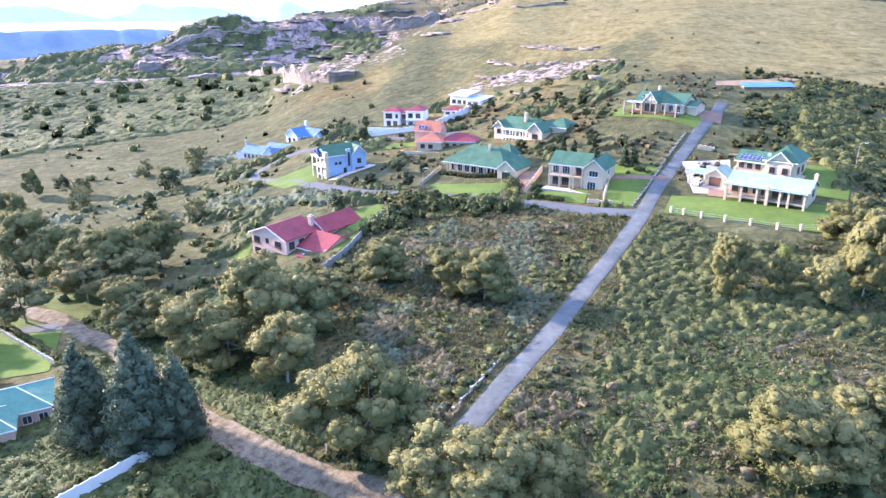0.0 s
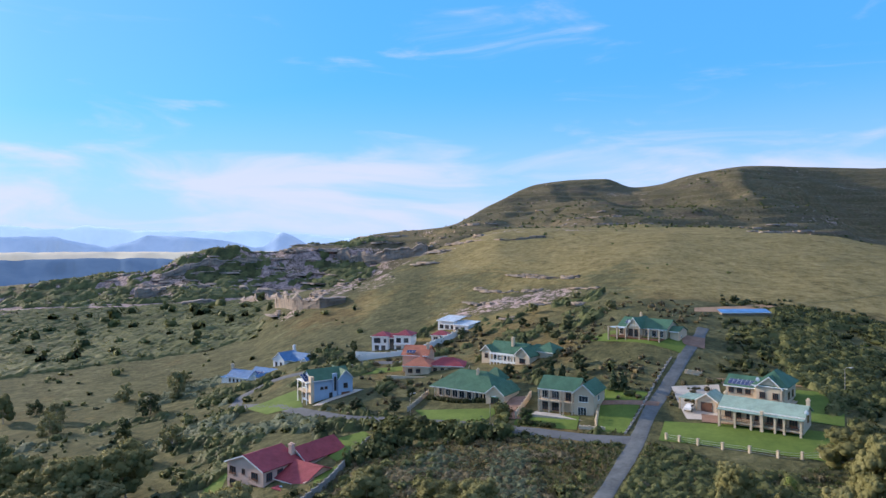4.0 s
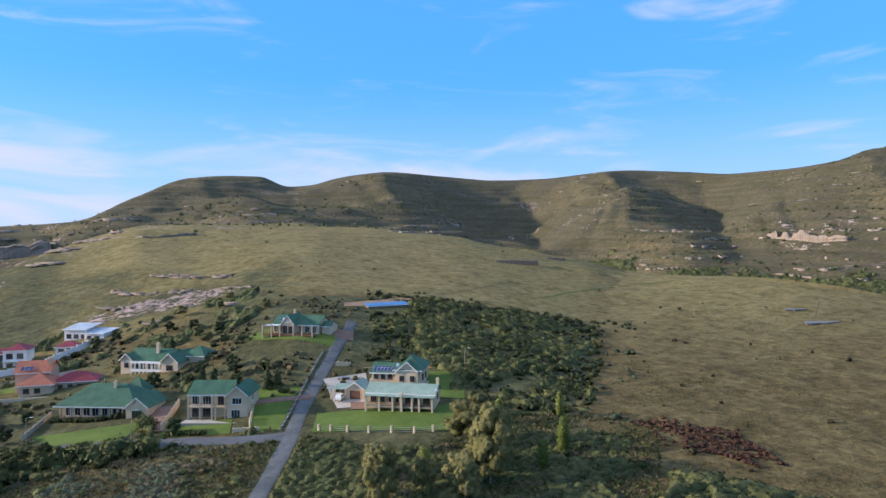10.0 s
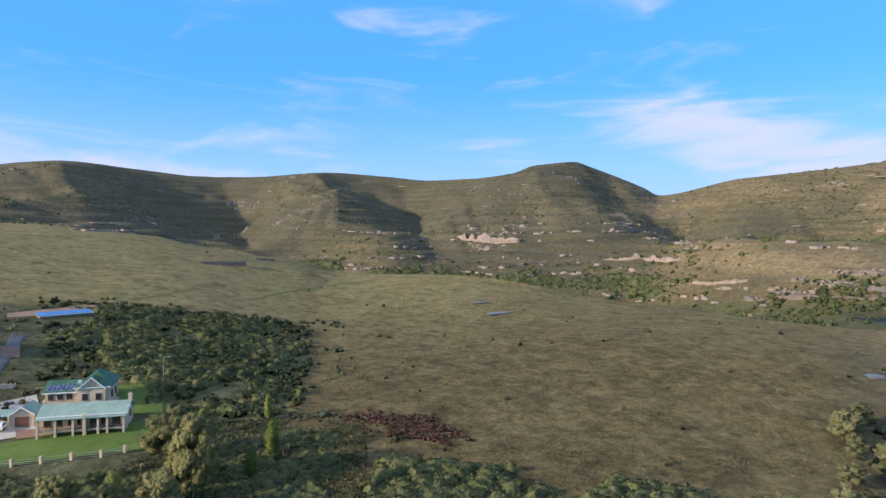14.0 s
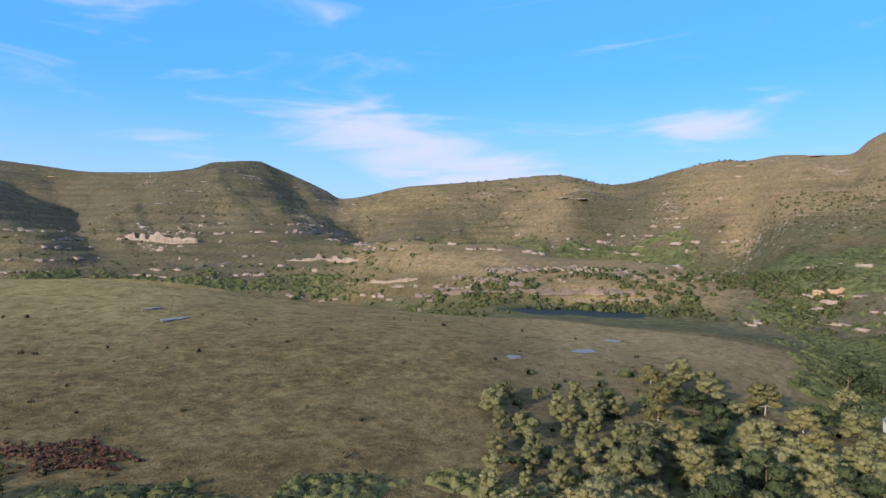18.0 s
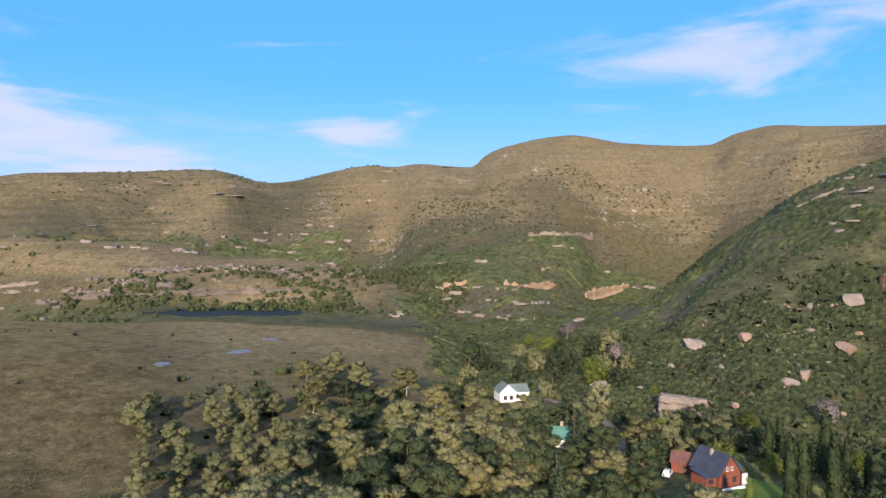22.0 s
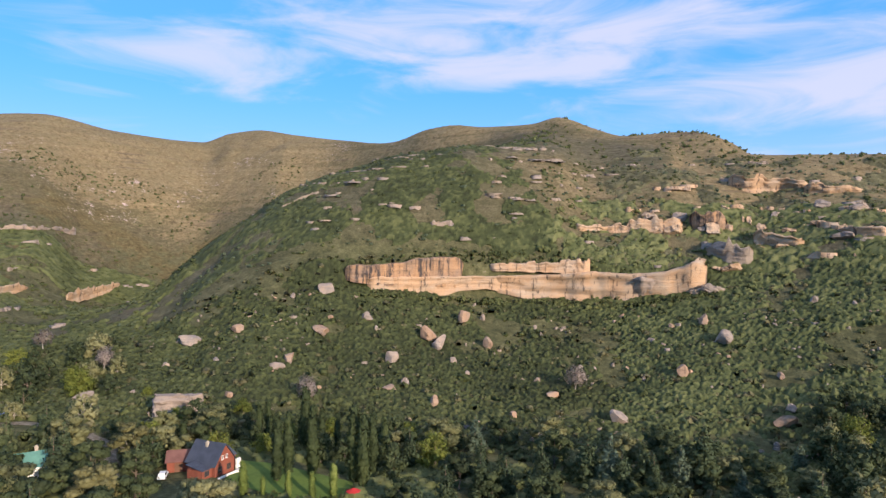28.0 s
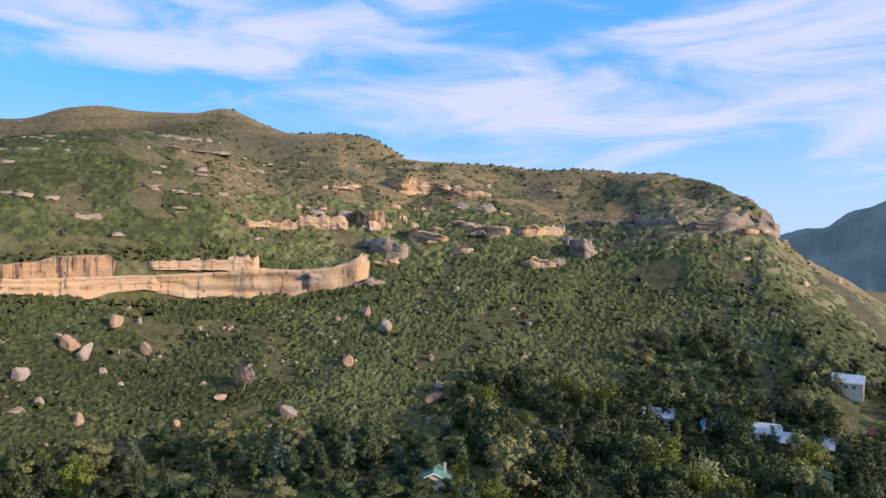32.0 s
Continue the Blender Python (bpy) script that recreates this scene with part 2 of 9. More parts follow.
BENCH = [(-70, 1400, -50), (-27, 790, 15.8), (-15.5, 820, 34.2), (-8, 850, 51.1), (-1.3, 800, 69.8), (5.8, 900, 94.6), (11.6, 950, 106.5), (22.3, 1000, 107.2), (30.5, 1000, 80.9), (50, 850, 60), (71.5, 830, 70.1), (79.1, 714, 66.2), (85, 661, 57.5), (91.5, 625, 51.6), (98, 600, 43.1), (104, 573, 35.1), (109, 545, 37), (114, 500, 33), (117, 462, 22), (120, 425, 11), (124, 399, 18.2), (127.9, 415, 32.8), (130.9, 426, 49), (135.9, 446, 76), (138.3, 457, 90.3), (141, 470, 103.2), (145, 479, 115.8), (150, 490, 128.1), (155, 478, 131), (172, 450, 103.3), (178.6, 430, 90.1), (206, 400, 74), (211, 390, 46.4), (215, 400, 28.5), (225, 600, -20), (260, 1300, -40)]
HOLLOW = [(-70, 1700, -50), (-40, 1002, 11.9), (-20, 833, 44.9), (-5, 925, 74.4), (6, 1201, 150.3), (20, 1270, 166.9), (45, 1208, 144.3), (62, 1086, 146.7), (68, 1021, 117.2), (74, 883, 63.8), (79, 822, 55.2), (85, 779, 41.1), (91.5, 750, 33.9), (98, 730, 27.4), (104, 695, 25.8), (109, 640, 62), (114, 610, 52), (117, 575, 42), (120, 550, 31), (124, 525, 15), (128, 525, 15.6), (131, 545, 26.6), (136, 575, 47.4), (141, 600, 71.1), (145, 605, 90.5), (150, 600, 109.4), (155, 580, 132.2), (160, 568, 153.6), (172, 525, 131.6), (190, 470, 101.5), (206, 422, 82.2), (212, 434, 43.4), (225, 750, -25)]
CREST_WEST = [(-70, 2000, -50), (-32.6, 1010, 20.3), (-30.8, 960, 28.5), (-26.3, 860, 33.3), (-24.8, 860, 46.5), (-22.2, 860, 58.5), (-20.3, 860, 63.2), (-18.7, 864, 56.6), (-17.1, 882, 56.3), (-15, 907, 65.8), (-12.1, 945, 67.4), (-8.2, 997, 82.8), (-2.2, 1043, 95), (2.3, 1278, 149.9), (6, 1500, 205.6), (9.7, 1500, 213.7), (11.6, 1500, 213.5), (14, 1544, 196.3), (15.8, 1550, 200.3), (18.1, 1550, 217.2), (19.9, 1550, 226.4), (22.6, 1550, 233.6), (27.2, 1550, 223.5), (32.4, 1550, 212.8), (36, 1550, 214.3), (42.8, 1550, 229.2), (47.6, 1501, 216.2), (52, 1454, 203)]
CREST_NORTH = [(55.3, 1418, 203.3), (58.9, 1373, 209.5), (60.9, 1344, 222), (64.1, 1300, 222.2), (65.7, 1300, 209.8), (70, 1300, 167.6), (71.2, 1300, 152.8), (77.6, 1300, 179.6), (83, 1280, 186.5), (90, 1234, 193.8), (95, 1200, 171), (97.4, 1174, 175.3), (99.8, 1145, 186.2), (103.8, 1130, 199), (105.2, 1127, 195.9), (107.6, 1120, 201.5), (112.4, 1089, 193.1), (113.7, 1072, 210.6), (115.1, 1053, 219.7), (121, 1088, 243.9), (125.7, 1084, 227.6), (132.1, 1078, 218.6), (134.3, 1046, 229.4), (136.3, 1016, 231.5), (139.7, 975, 220.5), (143.6, 904, 204.2), (148.3, 800, 187.5), (151, 746, 192.6)]
CREST_SOUTH = [(153.1, 727, 194.6), (156.1, 700, 188.2), (160.2, 666, 184.3), (162.4, 657, 188.8), (163.6, 647, 184.2), (165.6, 632, 172), (168.4, 615, 161.1), (171.6, 602, 160.5), (174.2, 587, 156.5), (176.7, 571, 143.2), (178, 563, 133.2), (182.5, 547, 128.4), (186.8, 532, 124.1), (189.7, 523, 119.7), (193.3, 511, 118.3), (197.2, 498, 113.1), (199.7, 489, 111.3), (201.7, 483, 106.9), (204.1, 464, 99.7), (205.4, 451, 92.8), (207, 435, 86.6), (208.9, 423, 62.3), (210.7, 437, 52.5), (213.3, 514, 37.1), (215.7, 593, 16.6), (225, 900, -30)]
CREST = CREST_WEST + CREST_NORTH + CREST_SOUTH
BACK = [(-70, 3000, -70), (-45, 1500, -60), (-22, 1500, -60), (-1.3, 1500, 40), (3, 1900, 120), (5.8, 1900, 160), (37, 2000, 180), (64, 1600, 160), (71.5, 1700, 110), (95, 1600, 120), (115, 1600, 120), (140, 1450, 120), (158, 1050, 115), (172, 800, 110), (202.5, 700, 60), (211, 800, -20), (225, 1500, -50), (260, 2800, -60)]
LINES = (FOOT, TERRACE, SLOPE, BROW, DIP, BENCH, HOLLOW, CREST, BACK)


def hermite_slopes(xs, ys):
    """Slopes of a smooth curve through the knots that never overshoots; along the last axis."""
    dx = np.diff(xs, axis=-1)
    s = np.diff(ys, axis=-1) / dx
    m = np.zeros_like(ys)
    a, b = s[..., :-1], s[..., 1:]
    with np.errstate(divide="ignore", invalid="ignore"):
        mid = np.where(a * b > 0, 2 * a * b / (a + b), 0)
    m[..., 1:-1] = np.nan_to_num(mid)
    m[..., 0], m[..., -1] = s[..., 0], s[..., -1]
    return m


def smooth_line(line, column, where):
    az = np.array([p[0] for p in line] + [line[0][0] + 360.0])
    v = np.array([p[column] for p in line] + [line[0][column]], float)
    m = hermite_slopes(az, v)
    i = np.clip(np.searchsorted(az, where) - 1, 0, len(az) - 2)
    h = az[i + 1] - az[i]
    u = (where - az[i]) / h
    return (v[i] * (1 + 2 * u) * (1 - u) ** 2 + m[i] * h * u * (1 - u) ** 2
            + v[i + 1] * u * u * (3 - 2 * u) - m[i + 1] * h * u * u * (1 - u))


STEP = 0.25
TABLE_AZ = np.arange(-70, 290 + STEP, STEP)
KNOT_R = np.stack([np.full_like(TABLE_AZ, 0.0)] + [smooth_line(l, 1, TABLE_AZ) for l in LINES]
                  + [np.full_like(TABLE_AZ, 3600.0), np.full_like(TABLE_AZ, 6000.0)], -1)
KNOT_H = np.stack([np.full_like(TABLE_AZ, 6.0)] + [smooth_line(l, 2, TABLE_AZ) for l in LINES]
                  + [np.full_like(TABLE_AZ, -75.0), np.full_like(TABLE_AZ, -95.0)], -1)
KNOT_M = hermite_slopes(KNOT_R, KNOT_H)


def polar(x, y):
    az = np.degrees(np.arctan2(x, y))
    return np.where(az < -70, az + 360, az), np.hypot(x, y)


LATTICE = np.random.RandomState(5).rand(256, 256)


def value_noise(x, y):
    i, j = np.floor(x).astype(int), np.floor(y).astype(int)
    u, v = x - i, y - j
    u, v = u * u * (3 - 2 * u), v * v * (3 - 2 * v)
    i, j, i1, j1 = i & 255, j & 255, (i + 1) & 255, (j + 1) & 255
    return (LATTICE[i, j] * (1 - u) * (1 - v) + LATTICE[i1, j] * u * (1 - v)
            + LATTICE[i, j1] * (1 - u) * v + LATTICE[i1, j1] * u * v) * 2 - 1


def fractal(x, y, scale, octaves=4):
    total, amp = 0.0, 1.0
    for k in range(octaves):
        total = total + amp * value_noise(x / scale + 17.3 * k, y / scale - 9.1 * k)
        scale, amp = scale / 2.03, amp * 0.5
    return total


def band(v, lo, hi, soft):
    """1 between lo and hi, falling to 0 over soft."""
    return np.clip((v - lo) / soft + 0.5, 0, 1) * np.clip((hi - v) / soft + 0.5, 0, 1)


# spurs and ravines of the high range as (bearing, height); gullies above the cliff as (x, y, depth)
RELIEF = [(-10, 0), (8, 0), (14, -12), (22.2, 36), (25, 14), (30, -30), (35.5, -52), (39, 0), (42.5, 32), (45, 6), (50, -48), (54, -8), (62, 24), (66, 10),
          (71, -24), (77, 0), (83, -12), (88, 14), (91, 12), (95, -18), (101, 4), (107, 0), (111, -8), (116, 8), (122, 12), (127, -2), (132, -16), (137, 6), (142, 0)]
RAVINES = [((296, -300, 9), (300, -262, 9), (284, -228, 9), (262, -190, 9)), ((-58, -505, 8), (-76, -450, 8), (-88, -385, 8)), ((-112, -470, 8), (-128, -420, 8), (-136, -375, 8)), ((-160, -440, 7), (-172, -400, 7), (-178, -360, 7)),
           ((92, -352, 9), (105, -395, 9), (115, -440, 9), (140, -520, 9)),
           ((20, -365, 6), (10, -420, 6), (8, -480, 6)), ((-75, -352, 8), (-88, -400, 8), (-98, -450, 8))]


def to_path(x, y, line):
    """Distance to a line through points, the side (1 right, -1 left) and the share of its length."""
    best = np.full(np.shape(x), 1e9)
    side, along = np.zeros(np.shape(x)), np.zeros(np.shape(x))
    n = len(line) - 1
    for i in range(n):
        ax, ay, bx, by = line[i][0], line[i][1], line[i + 1][0], line[i + 1][1]
        ux, uy = bx - ax, by - ay
        q = np.clip(((x - ax) * ux + (y - ay) * uy) / (ux * ux + uy * uy), 0, 1)
        d = np.hypot(x - ax - q * ux, y - ay - q * uy)
        near = d < best
        side = np.where(near, np.sign((x - ax) * uy - (y - ay) * ux), side)
        along = np.where(near, (i + q) / n, along)
        best = np.where(near, d, best)
    return best, side, along


def base_height(az, r):
    c = np.clip((az + 70) / STEP, 0, len(TABLE_AZ) - 1.001)
    i = c.astype(int)
    f = (c - i)[..., None]
    kr = KNOT_R[i] * (1 - f) + KNOT_R[i + 1] * f
    kh = KNOT_H[i] * (1 - f) + KNOT_H[i + 1] * f
    km = KNOT_M[i] * (1 - f) + KNOT_M[i + 1] * f
    k = np.clip((kr <= r[..., None]).sum(-1) - 1, 0, kr.shape[-1] - 2)[..., None]
    pick = lambda a, n: np.take_along_axis(a, n, -1)[..., 0]
    r0, r1, h0, h1, m0, m1 = (pick(kr, k), pick(kr, k + 1), pick(kh, k), pick(kh, k + 1), pick(km, k), pick(km, k + 1))
    d = r1 - r0
    u = np.clip((r - r0) / d, 0, 1)
    return (h0 * (1 + 2 * u) * (1 - u) ** 2 + m0 * d * u * (1 - u) ** 2
            + h1 * u * u * (3 - 2 * u) - m1 * d * u * u * (1 - u))


def height(x, y):
    x, y = np.asarray(x, float), np.asarray(y, float)
    az, r = polar(x, y)
    z = base_height(az, r)
    rough = np.clip((r - 240) / 300, 0, 1)
    rough = np.maximum(rough, np.clip((r - 190) / 60, 0, 1) * band(az, 125, 220, 12))
    z = z + 0.35 * fractal(x, y, 26, 3) * np.clip((r - 20) / 60, 0, 1)
    crest_r = np.interp(az, TABLE_AZ, KNOT_R[:, 8])
    z = z + rough * 3.2 * fractal(x + 300, y, 110, 4) * np.clip(np.abs(crest_r - r) / 120, 0.2, 1)
    # gullies and rock shelves on the mountains
    far = np.clip((r - 620) / 400, 0, 1) * np.clip((2300 - r) / 300, 0, 1)
    far = np.maximum(far, band(az, 105, 218, 10) * np.clip((r - 400) / 100, 0, 1) * 0.5)
    g = np.abs(fractal(x - 900, y + 400, 330, 3)) + 0.45 * np.abs(fractal(x + 200, y - 700, 120, 3))
    z = z + far * (20 * g - 10) * np.clip((crest_r - r) / 200, 0.0, 1)
    # spurs between the ravines of the high range
    climb = np.interp(az, TABLE_AZ, KNOT_R[:, 6]), np.interp(az, TABLE_AZ, KNOT_R[:, 8])
    u = np.clip((r - climb[0] * 0.9) / (climb[1] - climb[0] * 0.9), 0, 1)
    lean = az + np.where(az > 74, -11.0 * np.clip((az - 74) / 12, 0, 1) * np.clip((146 - az) / 10, 0, 1), 3.0) * (u - 0.5) + 1.2 * value_noise(r / 160, az / 9)
    spur = np.interp(lean, [p[0] for p in RELIEF], [p[1] for p in RELIEF])
    # short gullies that run down the flanks
    rill = np.abs(value_noise(lean / 2.6 + 1.1 * value_noise(r / 150, az / 4), r / 300)) - 0.35
    z = z + np.sin(np.pi * u) ** 1.2 * (spur + 9 * rill * climb[1] / 1300 * (1 - 0.85 * band(az, 95, 150, 6))) * (r < climb[1])
    # level floor of the reservoir
    z = z + (15.0 - z) * np.clip((64 - np.hypot(x - 456, y + 17)) / 18, 0, 1)
    for line in RAVINES:
        d, side, along = to_path(x, y, line)
        z = z - line[0][2] * np.exp(-(d / np.where(side > 0, 34.0, 15.0)) ** 2) * np.clip(along * 5, 0, 1) * np.clip((1 - along) * 5, 0, 1)
    shelf = 13.0
    q = z / shelf + 0.6 * fractal(x, y, 170, 3)
    fr = q - np.floor(q)
    step = np.clip((fr - 0.5) * 2.6, -0.5, 0.5) + 0.5
    z = z + np.clip((r - 620) / 150, 0, 1) * np.clip((2300 - r) / 300, 0, 1) * 0.5 * (1 - 0.8 * band(az, 88, 150, 8)) * (step - fr) * shelf * np.clip(np.abs(crest_r - r) / 120, 0.1, 1)
    # no flank rises over the line of its own crest
    for k, give in ((4, 0.012), (8, 0.012)):
        kr, kh = np.interp(az, TABLE_AZ, KNOT_R[:, k]), np.interp(az, TABLE_AZ, KNOT_H[:, k])
        roof = EYE_Z + (kh - EYE_Z) * r / kr - give * (kr - r)
        held = (r < kr) & (r > kr * 0.55) & ((k == 8) | (az < 105) & (az > -16))
        z = np.where(held, np.minimum(z, roof), z)
    return z


# ---- the ground: one sheet to the horizon ----
def cover_masks(x, y, z, slope):
    """How much of the ground is shrub, dry grass and bare rock."""
    az, r = polar(x, y)
    n1, n2 = fractal(x, y, 60, 4), fractal(x + 500, y - 200, 200, 3)
    wob = 4 * n1 / (1 + r / 300)
    a = az + wob
    bush = 0.28 + 0.42 * n2
    bush = np.maximum(bush, band(a, 9, 40, 3) * band(r, 30, 262, 10) * 0.95)
    bush = np.maximum(bush, band(a, -60, 10, 4) * band(r, 30, 135, 10) * 0.6)
    bush = np.maximum(bush, band(a, 112, 235, 4) * band(r, 60, 1000, 30) * np.where(r < np.interp(az, TABLE_AZ, KNOT_R[:, 6]) + 8, 0.9, 0.35))
    bush = np.maximum(bush, band(az, -75, -8, 4) * band(r, 140, 720, 30) * np.clip(0.75 + 0.25 * np.clip((r - 330) / 80, 0, 1) + 0.6 * n1, 0.3, 1))
    bush = np.maximum(bush, band(az, -12, 10, 4) * band(r, 140, 290, 20) * np.clip(0.4 + 0.5 * n1, 0, 1))
    bush = np.maximum(bush, np.maximum(band(a, -20, 16, 5) * band(r, 225, 400, 40) * np.clip(0.42 + 0.5 * n1, 0, 1), band(a, -22, -2, 5) * band(r, 280, 560, 40) * np.clip(0.72 + 0.5 * n1, 0.2, 1)))
    kr_brow, kr_dip = np.interp(az, TABLE_AZ, KNOT_R[:, 4]), np.interp(az, TABLE_AZ, KNOT_R[:, 5])
    kr_bench, kr_crest = np.interp(az, TABLE_AZ, KNOT_R[:, 6]), np.interp(az, TABLE_AZ, KNOT_R[:, 8])
    beyond = np.clip((r - kr_brow) / 40, 0, 1) * band(az, 28, 118, 4)
    bush = np.maximum(bush, beyond * np.clip(1.1 - np.maximum(r - kr_dip - 25, 0) / 70, 0.15, 0.95))
    meadow = band(a, 42, 108, 4) * (r < kr_brow + 15)
    bush = np.where(meadow > 0.5, np.maximum(0.05, band(a, 96, 125, 4) * band(r, 20, 190, 20) * 0.8), bush)
    upper = np.clip((r - kr_bench) / (kr_crest - kr_bench), 0, 1) * (az > 100)
    bush = bush * (1 - 0.75 * upper)
    lea = band(az, 171, 215, 5) * np.clip((r - kr_dip - 25) / 30, 0, 1)
    bush = bush * (1 - 0.75 * lea)
    dry = 0.35 + 0.3 * n2
    near = band(a, 42, 112, 6) * (r < kr_brow + 10)
    dry = np.where(near > 0.5, 0.1 + 0.5 * np.clip((r - 110) / 260, 0, 1) + 0.15 * n2 + 0.3 * band(az, 88, 112, 8) + 0.12 * band(az, 36, 58, 8), dry)
    dry = np.maximum(dry, band(az, -10, 42, 6) * band(r, 265, 720, 40) * 0.9)
    dry = np.maximum(dry, np.maximum(upper, lea) * 0.8)
    dry = np.maximum(dry, np.clip((r - 800) / 300, 0, 1) * 0.55)
    behind = (r - kr_bench) / (kr_crest - kr_bench)
    bush = np.maximum(bush, band(az, 74, 108, 5) * band(behind, 0.02, 0.42, 0.15) * 0.95)
    lee = band(az, 98, 146, 14) * np.clip(((r - kr_bench) / (kr_crest - kr_bench) - 0.28 + 0.12 * n1) / 0.3, 0, 1)
    dry, bush = np.maximum(dry * (1 - 0.5 * band(az, 98, 146, 14) * (r > kr_bench)), 0.85 * lee), bush * (1 - 0.8 * lee)
    dry = np.where((az > 0) & (az < 67) & (r > kr_bench - 40), 0.36 + 0.15 * n2, dry)
    spur = band(az, 70, 106, 6) * band(r - kr_bench, -120, 8, 20)
    bush, dry = bush * (1 - 0.8 * spur), np.maximum(dry, 0.62 * spur)
    rock = np.clip((slope - 1.15) * 2.5, 0, 1) * (az < -2) + 0.34 * np.clip((r - 560) / 200, 0, 1) * np.clip(fractal(x, y, 55, 4), 0, 1)
    rock = np.maximum(rock, band(az, -75, -7, 5) * band(r, 640, 880, 40) * np.clip(0.52 + 0.35 * fractal(x - 40, y, 90, 3) + 0.3 * np.clip(slope, 0, 1), 0, 0.75))
    rock = np.maximum(rock, band(az, -17, -7, 2) * band(r, 395, 455, 14) * np.clip(0.5 + 0.5 * n1, 0, 0.7))
    rock = np.maximum(rock, band(a, -4, 11, 3) * band(r - kr_brow, -85, 5, 25) * np.clip(0.42 + 0.6 * n1, 0, 0.7))
    rock = np.maximum(rock, band(a, -3, 10.5, 2) * band(r, 288, 312, 9) * np.clip(0.3 + 0.5 * n1, 0, 0.5))
    flank = np.clip((r - kr_bench * 0.75) / 80, 0, 1) * np.clip(slope * 4, 0, 1)
    flank = np.maximum(flank, band(az, 105, 216, 6) * np.clip((r - 355) / 30, 0, 1) * 0.8)
    flank = np.maximum(flank, 0.6 * spur)
    foot = band(az, 72, 146, 6) * band(behind + 0.14 * n1, 0.02, 0.40, 0.12) * (1 - spur)
    flank = flank * (1 - 0.8 * foot)
    bush = np.maximum(bush, foot * np.clip(0.7 + 0.6 * n1, 0.25, 0.95))
    flank = np.maximum(flank, band(az, 86, 112, 8) * (r < kr_brow + 10) * 0.6)
    return np.clip(bush, 0, 1), np.clip(dry, 0, 1), np.clip(rock, 0, 1), np.clip(flank, 0, 1)


def mesh_from(name, verts, faces, mat, smooth=False):
    """One mesh from arrays of corners and of quads or triangles."""
    me = bpy.data.meshes.new(name)
    verts, faces = np.asarray(verts, np.float32), np.asarray(faces, np.int32)
    k = faces.shape[1]
    me.vertices.add(len(verts))
    me.vertices.foreach_set("co", verts.ravel())
    me.loops.add(faces.size)
    me.loops.foreach_set("vertex_index", faces.ravel())
    me.polygons.add(len(faces))
    me.polygons.foreach_set("loop_start", np.arange(0, faces.size, k, dtype=np.int32))
    me.polygons.foreach_set("loop_total", np.full(len(faces), k, np.int32))
    if smooth:
        me.polygons.foreach_set("use_smooth", np.ones(len(faces), bool))
    me.update()
    me.validate()
    for mt in (mat if isinstance(mat, (list, tuple)) else [mat]):
        me.materials.append(mt)
    return me


def build_ground():
    az = np.concatenate([np.arange(-50, 232, 0.3), np.arange(232, 310, 2.0)])
    rr = [0.5]
    while rr[-1] < 4900:
        r = rr[-1]
        rr.append(r + (4 if r < 30 else 2 if r < 45 else r * 0.0125 if r < 315 or r > 1650 else 1.6 if r < 385 else r * 0.0065))
    rr = np.array(rr)
    A, R = np.meshgrid(np.radians(az), rr, indexing="ij")
    X, Y = np.sin(A) * R, np.cos(A) * R
    Z = height(X, Y)
    na, nr = len(az), len(rr)
    gr = np.gradient(Z, axis=1) / np.gradient(R, axis=1)
    ga = (np.roll(Z, -1, 0) - np.roll(Z, 1, 0)) / (np.maximum(R, 1) * 2 * radians(0.3))
    bush, dry, rock, flank = cover_masks(X, Y, Z, np.hypot(gr, np.clip(ga, -3, 3)))
    i, j = np.meshgrid(np.arange(na), np.arange(nr - 1), indexing="ij")
    i1 = (i + 1) % na
    faces = np.stack([i * nr + j, i * nr + j + 1, i1 * nr + j + 1, i1 * nr + j], -1).reshape(-1, 4)
    me = mesh_from("ground", np.stack([X, Y, Z], -1).reshape(-1, 3), faces, GROUND, True)
    col = me.color_attributes.new("cover", "FLOAT_COLOR", "POINT")
    col.data.foreach_set("color", np.stack([bush, dry, rock, flank], -1).astype(np.float32).ravel())
    return tagged(new("ground", me), "grassy hillside with shrubs, dry meadow and sandstone shelves", "ground", kind="structure")


build_ground()


# ---- far ranges on the horizon, blue haze put into their colour ----
def far_range(points, dist, mat, label, rough, seed):
    """A far range as a closed body along (bearing, height) points."""
    p = np.array(points, float)
    az = np.linspace(p[0, 0], p[-1, 0], 220)
    top = np.interp(az, p[:, 0], p[:, 1]) + rough * fractal(az * 3 + seed, az * 0, 4.0, 5)
    a = np.radians(az)
    rows = []
    for push, share in ((-420, 0.0), (-230, 0.35), (-120, 0.62), (-60, 0.9), (0, 1.0), (300, 0.6), (500, 0.0)):
        wob = push + 50 * fractal(az * 2 + seed, az * 0 + push, 3.0, 4) * (share < 1)
        rows.append(np.stack([np.sin(a) * (dist + wob), np.cos(a) * (dist + wob), -95 + (top + 95) * share], -1))
    V = np.stack(rows)
    k, n = V.shape[:2]
    i, j = np.meshgrid(np.arange(k - 1), np.arange(n - 1), indexing="ij")
    f = np.stack([i * n + j, i * n + j + 1, (i + 1) * n + j + 1, (i + 1) * n + j], -1).reshape(-1, 4)
    return tagged(new("far_mountains", mesh_from("far_mountains", V.reshape(-1, 3), f, mat, True)), label, "mountains", kind="structure")


